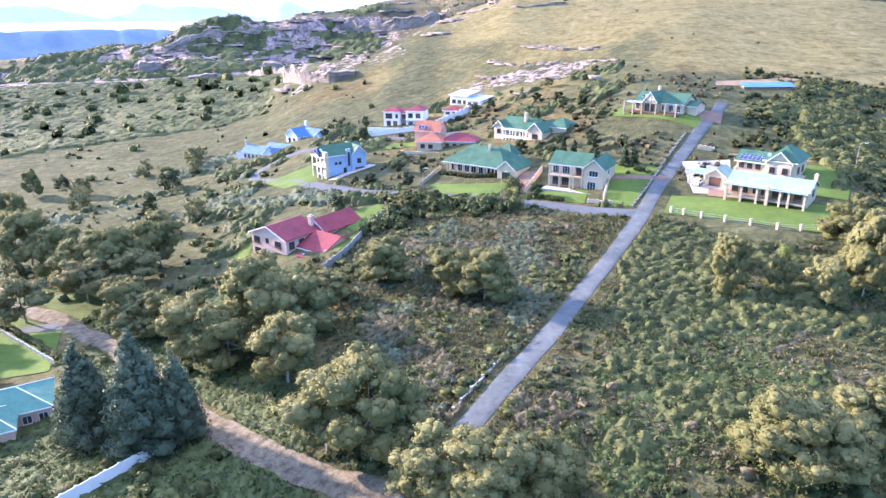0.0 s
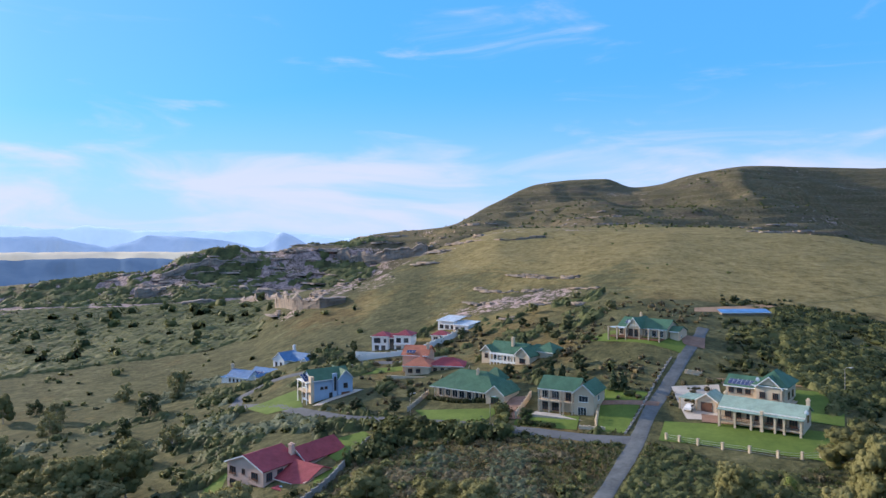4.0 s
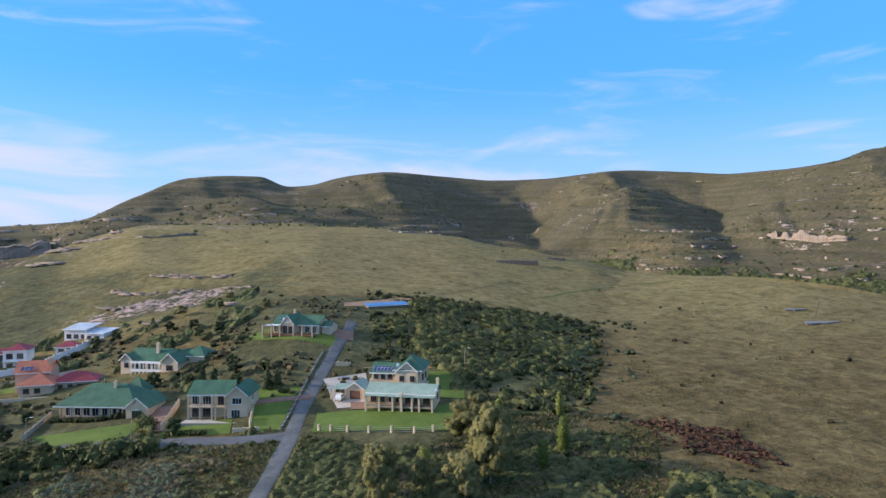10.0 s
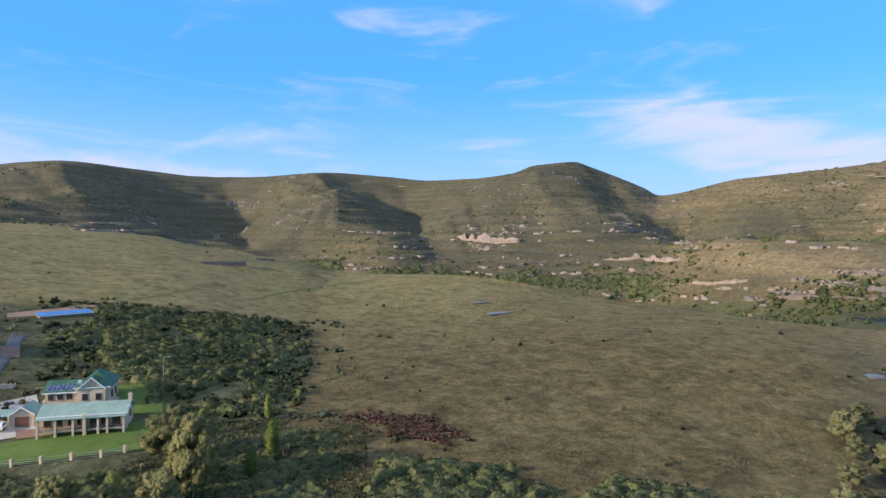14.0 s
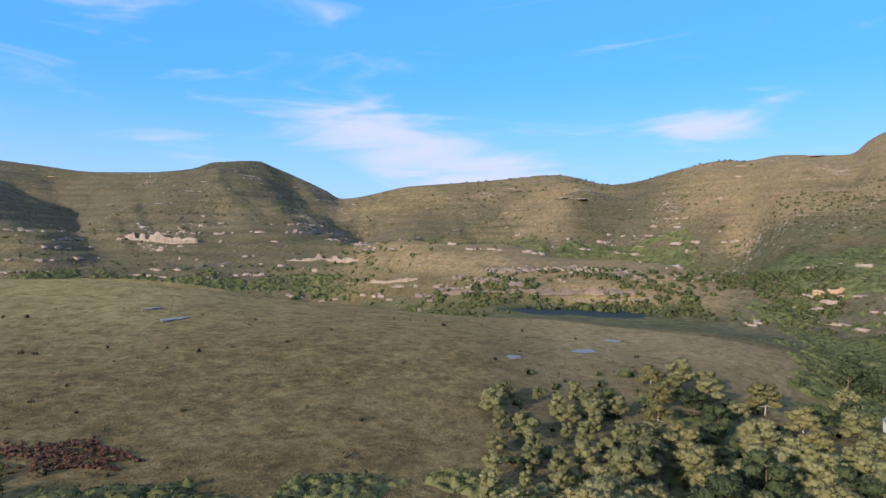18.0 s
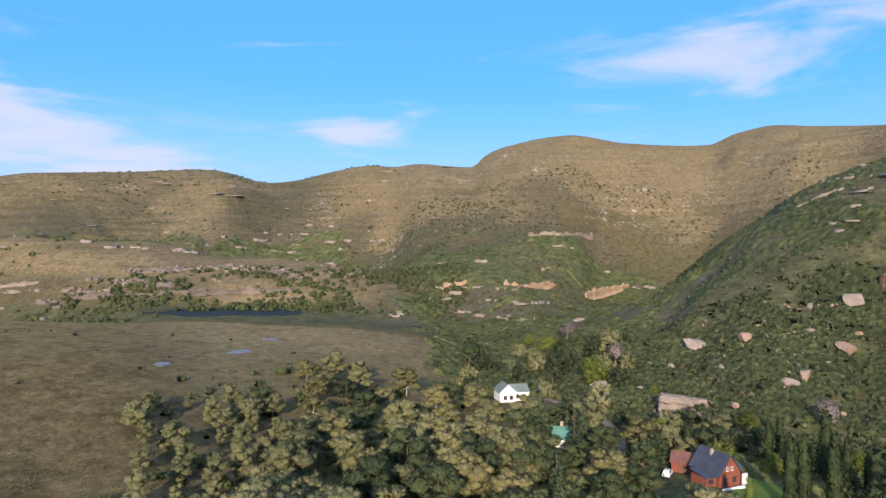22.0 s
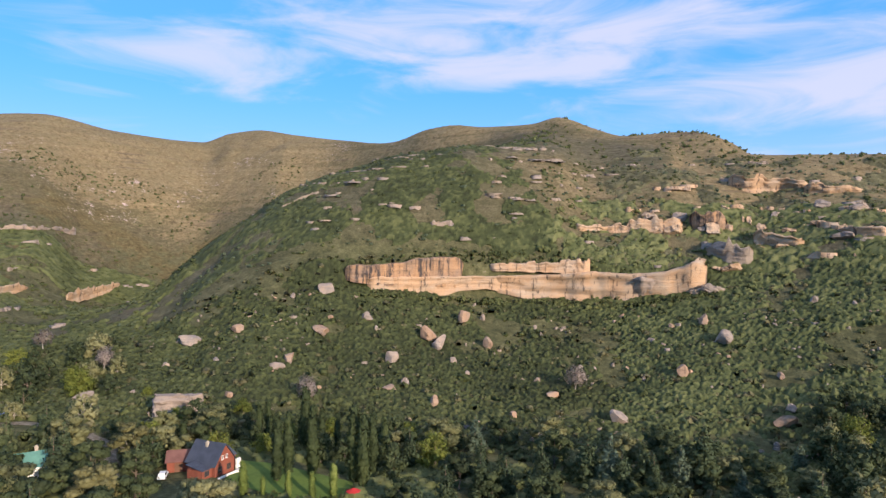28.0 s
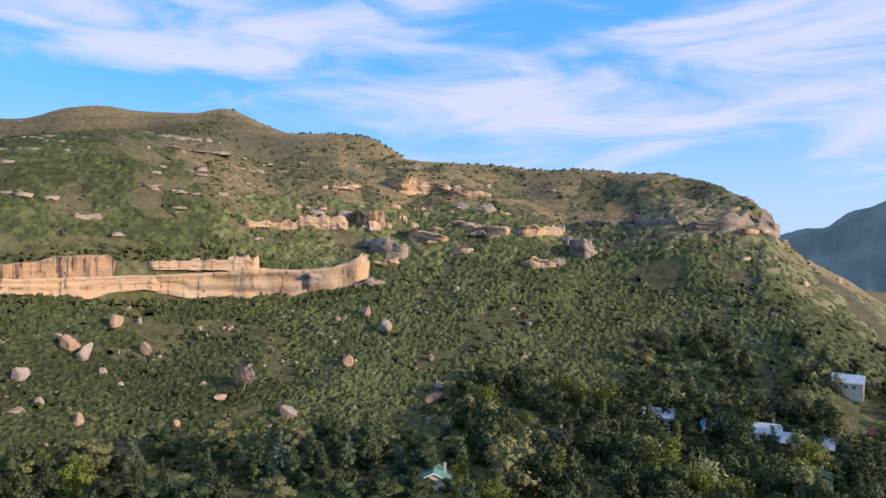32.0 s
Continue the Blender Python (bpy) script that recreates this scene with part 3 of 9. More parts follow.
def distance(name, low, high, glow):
    """Backdrop hills with the haze of the air painted into their colour and a faint glow."""
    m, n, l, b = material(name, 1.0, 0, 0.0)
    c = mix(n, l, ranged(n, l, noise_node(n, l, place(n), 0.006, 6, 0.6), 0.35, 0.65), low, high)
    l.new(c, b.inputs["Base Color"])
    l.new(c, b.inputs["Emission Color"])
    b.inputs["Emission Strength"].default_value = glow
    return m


far_range([(-75, 190), (-55, 200), (-36, 209), (-33, 190), (-31, 213), (-28, 182), (-24, 182), (-20, 190), (-16, 174), (-12, 142), (-9, 123), (2, 100), (14, 90)], 4500, distance("pale_haze_blue", (0.24, 0.33, 0.47), (0.28, 0.37, 0.51), 0.75), "mountain range on the horizon with pale blue haze put into its colour", 7, 3)
far_range([(-75, 110), (-50, 118), (-35.5, 127), (-33.4, 124), (-31.9, 100), (-30, 74), (-28.2, 100), (-27.1, 133), (-22.7, 122), (-20.5, 100), (-18.7, 72), (-17.8, 78), (-17.1, 128), (-16.4, 149), (-15.5, 130), (-14.3, 88), (-11, 55), (-4, 20)], 3500, distance("mesa_haze_blue", (0.15, 0.22, 0.34), (0.19, 0.26, 0.38), 0.62), "mesas across the plain with blue haze put into their colour", 3, 9)
# sunlight on the plain is put in as glow
far_range([(-75, 52), (-45, 55), (-30, 54), (-20, 53), (-12, 48), (-4, 20)], 3050, distance("glowing_plain", (0.34, 0.31, 0.27), (0.42, 0.38, 0.31), 0.55), "pale plain below the mesas with sunlight put in as a glow", 2, 15)
# shade and haze on the plateau are put into its dark blue
far_range([(-75, 30), (-45, 24), (-36, 28), (-32, 33), (-28, 34), (-25, 28), (-23, 5), (-20, -30)], 2600, distance("plateau_haze_shade", (0.06, 0.10, 0.17), (0.085, 0.13, 0.20), 0.5), "plateau beyond the ridge with shade and blue haze put into its colour", 3, 27)
far_range([(195, 60), (206, 70), (209, 100), (212, 126), (214, 180), (217, 225), (222, 270), (230, 260), (240, 240), (255, 160)], 2400, distance("near_haze_blue", (0.05, 0.085, 0.10), (0.085, 0.125, 0.145), 0.35), "mountain with a cliff rim across the valley, blue-green haze put into its colour", 7, 21)


# ---- helpers for things and their parts ----
def part(name, me, parent, label="", m=None):
    """Links a mesh as one part under a thing or a part."""
    o = new(name, me)
    o.parent = parent
    if m is not None:
        o.matrix_local = m
    return tagged(o, label) if label else o


def thing(name, m, label, category, group=""):
    o = new(name)
    o.matrix_world = m
    o.empty_display_size = 0.5
    return tagged(o, label, category, group)


def unit(v):
    return v / (np.linalg.norm(v, axis=-1, keepdims=True) + 1e-9)


def tube(path, radii, sides=6):
    path, rings = np.array(path, float), []
    for i, (p, r) in enumerate(zip(path, radii)):
        t = unit(path[min(i + 1, len(path) - 1)] - path[max(i - 1, 0)])
        a = unit(np.cross(t, (0.3, 0.9, 0.1)))
        b = np.cross(t, a)
        ang = np.arange(sides) * 2 * np.pi / sides
        rings.append(p + r * (np.cos(ang)[:, None] * a + np.sin(ang)[:, None] * b))
    n = len(path)
    f = [(i * sides + j, i * sides + (j + 1) % sides, (i + 1) * sides + (j + 1) % sides, (i + 1) * sides + j) for i in range(n - 1) for j in range(sides)]
    return np.concatenate(rings), np.array(f)


def ground_z(x, y):
    return float(height(np.array([x]), np.array([y]))[0])


def resample(points, step):
    p = np.array(points, float)
    d = np.concatenate([[0], np.cumsum(np.hypot(*np.diff(p, axis=0).T))])
    s = np.arange(0, d[-1] + step * 0.5, step)
    out = np.stack([np.interp(s, d, p[:, 0]), np.interp(s, d, p[:, 1])], -1)
    k = np.ones(5) / 5
    pad = np.concatenate([np.repeat(out[:1], 2, 0), out, np.repeat(out[-1:], 2, 0)])
    return np.stack([np.convolve(pad[:, i], k, "valid") for i in (0, 1)], -1)


def strip(name, points, width, mat, label, lift=0.1, wander=0.0, kind="structure", category="road"):
    """A road or path laid over the ground along a line of points."""
    c = resample(points, 1.0)
    t = np.gradient(c, axis=0)
    t /= np.hypot(*t.T)[:, None] + 1e-9
    nrm = np.stack([-t[:, 1], t[:, 0]], -1)
    w = width / 2 * (1 + wander * fractal(c[:, 0], c[:, 1], 6, 2))
    across = np.linspace(-1, 1, 9)
    P = c[:, None, :] + nrm[:, None, :] * (across[None, :, None] * w[:, None, None])
    Z = height(P[..., 0], P[..., 1]) + lift - 0.09 * np.abs(across[None, :]) ** 6
    n, k = len(c), 9
    i, j = np.meshgrid(np.arange(n - 1), np.arange(k - 1), indexing="ij")
    f = np.stack([i * k + j, i * k + j + 1, (i + 1) * k + j + 1, (i + 1) * k + j], -1).reshape(-1, 4)
    me = mesh_from(name, np.concatenate([P, Z[..., None]], -1).reshape(-1, 3), f, mat, True)
    return tagged(new(name, me), label, category, kind=kind)


def patch(name, corners, mat, label, lift=0.12, category="lawn", cell=1.0):
    """A piece of lawn or paving over the ground between four corners."""
    a, b, c, d = (np.array(p, float) for p in corners)
    n = max(3, int(max(np.hypot(*(b - a)), np.hypot(*(c - d))) / cell))
    m = max(3, int(max(np.hypot(*(d - a)), np.hypot(*(c - b))) / cell))
    u, v = np.meshgrid(np.linspace(0, 1, n), np.linspace(0, 1, m), indexing="ij")
    u, v = u[..., None], v[..., None]
    P = a * (1 - u) * (1 - v) + b * u * (1 - v) + c * u * v + d * (1 - u) * v
    Z = height(P[..., 0], P[..., 1]) + lift
    i, j = np.meshgrid(np.arange(n - 1), np.arange(m - 1), indexing="ij")
    f = np.stack([i * m + j, (i + 1) * m + j, (i + 1) * m + j + 1, i * m + j + 1], -1).reshape(-1, 4)
    me = mesh_from(name, np.concatenate([P, Z[..., None]], -1).reshape(-1, 3), f, mat, True)
    return tagged(new(name, me), label, category, kind="structure")


def two_tone(name, dark, light, scale, rough=0.9, fine=6.0, relief=0.03, lo=0.35, hi=0.65):
    m, n, l, b = material(name, rough, 0, 0.2)
    p = place(n)
    f = scalar(n, l, "ADD", scalar(n, l, "MULTIPLY", noise_node(n, l, p, scale, 6, 0.6), 0.65),
               scalar(n, l, "MULTIPLY", noise_node(n, l, p, scale * fine, 4, 0.6), 0.35))
    l.new(mix(n, l, ranged(n, l, f, lo, hi), dark, light), b.inputs["Base Color"])
    bump(n, l, b, f, 0.6, relief)
    return m


TAR = two_tone("worn_tar", (0.075, 0.085, 0.092), (0.150, 0.163, 0.170), 0.25, 0.85)
NEW_TAR = two_tone("tar", (0.075, 0.083, 0.095), (0.125, 0.135, 0.15), 0.3, 0.85)
DIRT = two_tone("rutted_dirt", (0.10, 0.082, 0.056), (0.27, 0.225, 0.165), 0.8, 0.95, 5.0, 0.25, 0.40, 0.62)
LAWN = two_tone("mown_lawn", (0.07, 0.115, 0.022), (0.125, 0.18, 0.038), 0.12, 0.95, 9.0, 0.04)
WILD = two_tone("rank_grass", (0.05, 0.075, 0.018), (0.11, 0.145, 0.036), 0.35, 0.95, 5.0, 0.3)
TRAIL = two_tone("worn_grass", (0.085, 0.08, 0.036), (0.17, 0.15, 0.066), 0.5, 0.95, 5.0, 0.1)
PAVING = two_tone("pale_paving", (0.36, 0.33, 0.29), (0.52, 0.48, 0.43), 0.3, 0.9)
BRICK_PAVING = two_tone("brick_paving", (0.16, 0.10, 0.075), (0.27, 0.18, 0.14), 0.5, 0.9)
BARE_EARTH = two_tone("bare_earth", (0.24, 0.15, 0.09), (0.38, 0.26, 0.17), 0.2, 0.95)
POND = plain("muddy_water", (0.16, 0.14, 0.13), 0.3, 0, 0.2, spec=0.35)

MAIN_ROAD = [(-9, 56.5), (-3.5, 66.5), (0.6, 73.1), (7.2, 84.6), (13.4, 96.2), (23.5, 115.7), (33.6, 136.3), (39.4, 149.8), (43.2, 157.7), (48, 165.2), (55.2, 177.3), (62.3, 189.9), (69.5, 201), (74, 210)]
DIRT_ROAD = [(-150, 160), (-113.2, 132.2), (-95.2, 124.1), (-73.4, 109.1), (-56.2, 93.6), (-45.5, 83.4), (-33.6, 73.3), (-23.6, 66.4), (-15.4, 61.8), (-7, 58.5), (4, 50)]
CROSS_ROAD = [(35.5, 140), (29.2, 142.5), (18, 149), (3.5, 157.6), (-10.5, 165.3), (-24.4, 173.3), (-34.9, 178.6), (-48, 188.5), (-62.7, 205.8), (-83, 222), (-85, 236), (-78.8, 246.7), (-64.1, 245), (-47.8, 243), (-37.6, 244), (-24.1, 238), (-8, 236)]
VALLEY_TRACK = [(232, -92), (205, -116), (182, -120), (160, -114), (138, -98), (120, -88)]
strip("road", MAIN_ROAD, 3.35, TAR, "worn grey tarred road climbing the hillside", 0.14, 0.08)
strip("dirt_road", DIRT_ROAD, 4.2, DIRT, "rutted pale dirt road below the village", 0.12, 0.4)
strip("side_road", CROSS_ROAD, 4.6, NEW_TAR, "narrow blue-grey tarred side road between the houses", 0.12, 0.05)
strip("track", VALLEY_TRACK, 3.2, DIRT, "narrow dirt track between valley trees", 0.12, 0.2, category="track")
strip("footpath", [(228, 40), (250, 12), (280, -10), (305, -40)], 0.9, TRAIL, "faint worn track over the dry meadow", 0.06, 0.3, category="path")
strip("footpath", [(176, 132), (205, 138), (226, 158), (262, 168), (300, 190)], 0.7, TRAIL, "faint trodden path over the dry meadow", 0.05, 0.3, category="path")
strip("footpath", [(-6, 392), (25.3, 357.6), (40.9, 327), (54.2, 298.1), (58.5, 278.4), (53.1, 266.3), (46, 261.5)], 1.2, TRAIL, "faint worn track across the grassy hill", 0.06, 0.5, category="path")
strip("furrow", [(171, 242.8), (201.2, 255.9), (233.7, 266.6), (271.2, 276), (292.4, 272.2)], 1.5, WILD, "dark overgrown furrow across the grassy hill", 0.06, 0.5, category="furrow")
strip("furrow", [(113.2, 241.8), (140.1, 251.6), (180.8, 274.3), (236.2, 293.8)], 0.9, TRAIL, "faint furrow across the grassy hill", 0.06, 0.4, category="furrow")
strip("furrow", [(257.4, 340.7), (267.6, 318.5), (293.2, 307.6)], 1.2, WILD, "short dark furrow on the grassy hill", 0.06, 0.4, category="furrow")
strip("footpath", [(118, 160), (134.4, 156.7), (151.2, 149.4), (167.3, 138.9), (183.4, 126.9)], 0.6, TRAIL, "faint trodden line over the dry meadow", 0.05, 0.3, category="path")

strip("track", [(518, 55), (514, 20), (510, -10), (502, -45), (486, -75)], 2.2, DIRT, "pale dirt track behind the reservoir", 0.15, 0.3, category="track")
patch("lawn", [(44, 150), (75, 136), (67.5, 121.5), (39.5, 139)], LAWN, "mown green lawn before the cream house with pillars")
patch("lawn", [(77.7, 162), (88, 157), (78, 139), (72, 143)], LAWN, "green lawn behind the cream house")
patch("lawn", [(36, 213), (46, 215), (66, 199), (60, 188)], LAWN, "green lawn sloping below the veranda house")
patch("lawn", [(32, 167), (41, 160), (33.5, 144.5), (28.5, 148)], LAWN, "narrow green lawn beside the road")
patch("lawn", [(33, 173), (45, 166), (41, 161.5), (32.5, 166.5)], LAWN, "green verge beside the paved drive")
patch("lawn", [(-16, 178), (8, 170), (2.5, 160.5), (-12, 168.5)], LAWN, "green lawn ringed by low hedges")
patch("lawn", [(12, 166), (26, 158), (24, 150), (10, 157)], LAWN, "small green lawn below the two-storey house")
patch("lawn", [(-76, 214), (-60, 219), (-52, 197), (-64, 199)], LAWN, "bright green lawn beside the blue house")
patch("lawn", [(-40, 160), (-28, 166), (-24, 160), (-31, 147)], LAWN, "green lawn behind the pink house")
patch("lawn", [(-64, 157), (-59, 156), (-56, 140), (-61, 142)], LAWN, "strip of lawn beside the pink house")
patch("lawn", [(-34, 138), (-30, 145), (-28, 139), (-33, 131)], LAWN, "strip of lawn beside the pink house")
patch("lawn", [(-112, 128), (-88, 116.9), (-78, 98), (-96, 92)], LAWN, "green lawn of the teal-roofed house")
patch("driveway", [(-98.1, 114.9), (-99.9, 117.6), (-90.5, 120.2), (-87.5, 116.6)], TAR, "grey paved drive across the lawn", lift=0.2, category="driveway")
patch("lawn", [(-45, 234), (-24, 232), (-22, 226), (-40, 226)], LAWN, "green lawn beside the red-roofed house")
patch("grass_verge", [(-44.7, 76), (-26, 66), (-16, 56), (-50, 56)], WILD, "rank green grass below the dirt road")
patch("grass_verge", [(-112, 136), (-70, 112), (-66, 118), (-106, 146)], WILD, "rank green grass above the dirt road")
patch("driveway", [(51, 168), (63, 168), (57, 147), (49, 150)], PAVING, "pale paved driveway beside the cream house", category="driveway")
patch("driveway", [(53, 152), (60, 146.5), (58, 143), (51.5, 147.5)], BRICK_PAVING, "brown brick forecourt before the garage", lift=0.2, category="driveway")
patch("driveway", [(33, 165.5), (46, 160.5), (45, 158.5), (32, 163)], BRICK_PAVING, "brown brick driveway", lift=0.2, category="driveway")
patch("driveway", [(10, 178), (15.5, 176), (12, 160), (8, 162)], BRICK_PAVING, "red brown brick driveway between two houses", lift=0.2, category="driveway")
patch("driveway", [(64, 203), (71, 200), (68, 192), (63, 195)], BRICK_PAVING, "dark brick driveway of the veranda house", lift=0.2, category="driveway")
patch("driveway", [(-49, 196), (-46, 195), (-35, 207), (-38, 209)], PAVING, "pale driveway beside the blue house", lift=0.2, category="driveway")
patch("driveway", [(-40, 258), (-18, 256), (-17, 252), (-42, 253)], PAVING, "pale yard of the white house", lift=0.2, category="driveway")
patch("earth_cutting", [(80, 236), (110, 243), (110, 233), (78, 230)], BARE_EARTH, "bare reddish earth cut beside the blue shed", category="bare ground")
patch("earth_cutting", [(64, 172), (84, 168), (82, 163), (64, 168)], BARE_EARTH, "bare reddish earth bank behind the cream house", category="bare ground")
patch("lawn", [(122, -121), (86, -131), (88, -106), (110, -106)], LAWN, "green lawn before the brown brick house")
patch("lawn", [(60, -150), (30, -168), (26, -160), (54, -143)], LAWN, "grassy clearing among the conifers")


RESERVOIR = plain("deep_reservoir_water", (0.025, 0.033, 0.03), 0.55, 0, 0.3, spec=0.05)


def pool(x, y, w, d, label, seed, water=POND):
    """A puddle or pond with an uneven rim."""
    rng = np.random.RandomState(seed)
    a = np.linspace(0, 2 * np.pi, 24, endpoint=False)
    k = 1 + 0.25 * np.sin(2 * a + rng.rand() * 6) + 0.15 * np.sin(5 * a + rng.rand() * 6)
    z = float(np.percentile(height(x + w / 2 * k * np.cos(a), y + d / 2 * k * np.sin(a)), 75)) + 0.08
    bm = bmesh.new()
    rim = [bm.verts.new((x + w / 2 * k[i] * math.cos(a[i]), y + d / 2 * k[i] * math.sin(a[i]), z)) for i in range(24)]
    low = [bm.verts.new((v.co.x, v.co.y, z - 1.5)) for v in rim]
    bm.faces.new(rim)
    for i in range(24):
        bm.faces.new((rim[i - 1], low[i - 1], low[i], rim[i]))
    me = bpy.data.meshes.new("pond")
    bm.to_mesh(me)
    bm.free()
    me.materials.append(water)
    tagged(new("pond", me), label, "pond", kind="structure")


pool(255, 161, 14, 8, "shallow puddle in the dry meadow", 1)
pool(270, 182, 9, 5, "small puddle in the dry meadow", 2)
pool(250, -11, 9, 8, "small puddle in the dry meadow", 3)
pool(285, -25, 7, 6, "small puddle in the dry meadow", 4)
pool(229, 14, 5, 6, "small puddle in the dry meadow", 5)
pool(456, -17, 74, 88, "dark still reservoir behind the meadow brow", 6, RESERVOIR)


# ---- sandstone ----
def sandstone(name, warm, grey, streak):
    m, n, l, b = material(name, 0.9, 0, 0.2)
    p = place(n)
    sep = n.new("ShaderNodeSeparateXYZ")
    l.new(p, sep.inputs[0])
    low = n.new("ShaderNodeMapping")
    low.inputs["Scale"].default_value = (0.35, 0.35, 0.03)
    l.new(p, low.inputs[0])
    wash = noise_node(n, l, low.outputs[0], 1.3, 6, 0.65)
    flat = n.new("ShaderNodeMapping")
    flat.inputs["Scale"].default_value = (0.05, 0.05, 0.9)
    l.new(p, flat.inputs[0])
    strata = noise_node(n, l, flat.outputs[0], 1.0, 6, 0.65)
    blotch = noise_node(n, l, p, 0.12, 6, 0.6)
    c = mix(n, l, ranged(n, l, blotch, 0.4, 0.62), warm, grey)
    c = mix(n, l, ranged(n, l, strata, 0.35, 0.7, 0.0, 0.5), c, tuple(v * 1.35 for v in warm))
    c = mix(n, l, ranged(n, l, wash, 0.55 - 0.08 * (streak > 0.9), 0.64 - 0.06 * (streak > 0.9), 0.0, streak), c, (0.055, 0.048, 0.048))
    l.new(c, b.inputs["Base Color"])
    h = scalar(n, l, "ADD", strata, noise_node(n, l, p, 0.7, 6, 0.7))
    bump(n, l, b, h, 0.8, 0.6)
    return m


CLIFF = sandstone("cliff_sandstone", (0.43, 0.285, 0.175), (0.38, 0.31, 0.24), 0.8)
CRAG = sandstone("crag_sandstone", (0.31, 0.245, 0.195), (0.21, 0.19, 0.178), 0.5)
STREAKED = sandstone("streaked_sandstone", (0.36, 0.22, 0.125), (0.20, 0.155, 0.125), 0.97)
BOULDER_ROCK = sandstone("boulder_sandstone", (0.34, 0.225, 0.15), (0.27, 0.215, 0.175), 0.4)
DARK_CRAG = sandstone("dark_crag_sandstone", (0.200, 0.160, 0.130), (0.125, 0.112, 0.105), 0.6)
SLAB = sandstone("grey_sandstone", (0.28, 0.225, 0.175), (0.20, 0.175, 0.155), 0.4)


def ledge(points, mat, label, seed, deep=6.0, blocks=5.0, cave=0.0, whole=0.0, name="sandstone_cliff"):
    """A rock band along points (x, y, foot, height): jointed upright face, strata and a top that runs back into the hill."""
    p = np.array(points, float)
    d = np.concatenate([[0], np.cumsum(np.hypot(*np.diff(p[:, :2], axis=0).T))])
    size = max(3.0, p[:, 3].mean())
    s = np.linspace(0, d[-1], int(np.clip(d[-1] / (size * 0.16), 14, 150)))
    q = np.stack([np.interp(s, d, p[:, i]) for i in range(4)], -1)
    out = -q[:, :2] / np.hypot(q[:, 0], q[:, 1])[:, None]
    tip = np.minimum(1, np.minimum(s, d[-1] - s) / (size * 0.5)) ** 0.5
    rows = 15
    v = np.linspace(-0.35, 1, rows)
    k = 7.7 * seed
    joint = np.floor(s / blocks + 0.6 * value_noise(s / blocks, s * 0 + k))
    block = value_noise(joint * 3.17 + k, joint * 0 + 0.5)
    crack = np.abs(s / blocks - np.round(s / blocks))
    calm = 0.35 if whole >= 1 else 1.0
    hgt = q[:, 3] * (0.72 + 0.28 * tip) * (1 + calm * (0.16 * block + 0.10 * value_noise(s / (size * 0.9), s * 0 + k)))
    if whole < 1:
        jag = value_noise(np.floor(s / (0.45 * blocks) + 0.7 * value_noise(s / blocks, s * 0 + k)) * 5.3 + k, s * 0 + 9.5)
        hgt = hgt * np.clip(0.9 + 0.2 * jag, 0.7, 1.05) * np.clip(0.8 + 0.45 * value_noise(np.floor(s / (0.8 * blocks) + 0.5 * value_noise(s / blocks, s * 0 + 4.4)) * 2.9 + k, s * 0 + 3.3), 0.08 + whole, 1.1)
    V, S = np.meshgrid(v, s, indexing="ij")
    bulge = (0.16 * size * (0.5 * fractal(S / size * 2 + k, V * 3, 1.0, 3) + 0.35 * value_noise(V * 9 + k, S / (size * 4)))
             + 0.10 * size * block[None] - 0.05 * size * (crack < 0.1)[None] * (V > 0.3))
    bulge -= cave * size * np.clip(1 - np.abs(V - 0.15) / 0.45, 0, 1)
    bulge += 0.10 * size * (V > 0.86) * (cave > 0)
    bulge = bulge * tip[None] - (1 - tip[None]) * size * 0.5
    X = q[None, :, 0] + out[None, :, 0] * bulge
    Y = q[None, :, 1] + out[None, :, 1] * bulge
    Z = q[None, :, 2] + V * hgt[None]
    back = [(1.0, 0.02), (0.4, 0.12), (-0.4, 0.3), (-1.2, 0.2), (-2.2, -0.6)]
    for b, (push, up) in enumerate(back[2:]):
        X = np.concatenate([X, (q[:, 0] + out[:, 0] * push * deep + 0)[None]])
        Y = np.concatenate([Y, (q[:, 1] + out[:, 1] * push * deep + 0)[None]])
        Z = np.concatenate([Z, (q[:, 2] + hgt * (1 + up * 0.12) + 0.3 * value_noise(s / 3 + k, s * 0 + b))[None]])
    rows, n = X.shape
    i, j = np.meshgrid(np.arange(rows - 1), np.arange(n - 1), indexing="ij")
    f = np.stack([i * n + j, i * n + j + 1, (i + 1) * n + j + 1, (i + 1) * n + j], -1).reshape(-1, 4)
    me = mesh_from(name, np.stack([X, Y, Z], -1).reshape(-1, 3), f, mat)
    return tagged(new(name, me), label, "cliff", "sandstone bands on the slopes")


CLIFF_WEST = [(187.2, -276, 39, 3.9), (181.9, -281.9, 35.5, 8.1), (168.5, -295.6, 33.4, 10.3), (159.9, -302.8, 35.1, 8.5), (150.6, -309.3, 37.8, 5.7), (138.4, -317.1, 38.7, 4.9), (130.5, -321.1, 37.5, 6.1)]
CLIFF_EAST = [(138.4, -317.1, 38.1, 5.4), (116.9, -327, 34.7, 9.4), (99.8, -332.8, 33.1, 11.9), (82.2, -337.2, 31.4, 14.3), (60.9, -338.8, 32.7, 13.6), (51.4, -340.1, 32.5, 14.8), (40.3, -342.6, 33.8, 16.9), (31.5, -344.1, 36.6, 19.6)]
MAIN_FOOT = CLIFF_WEST + CLIFF_EAST
ledge([(-138.5, 450.7, 18.1, 8.4), (-111.9, 399.6, 21.6, 9.9), (-88.5, 373.7, 24.9, 7.1), (-73, 373.4, 28, 5.5)], CRAG, "brown sandstone bluff at the nose of the grassy hill", 55, 8, 7, 0.1, 0.8)
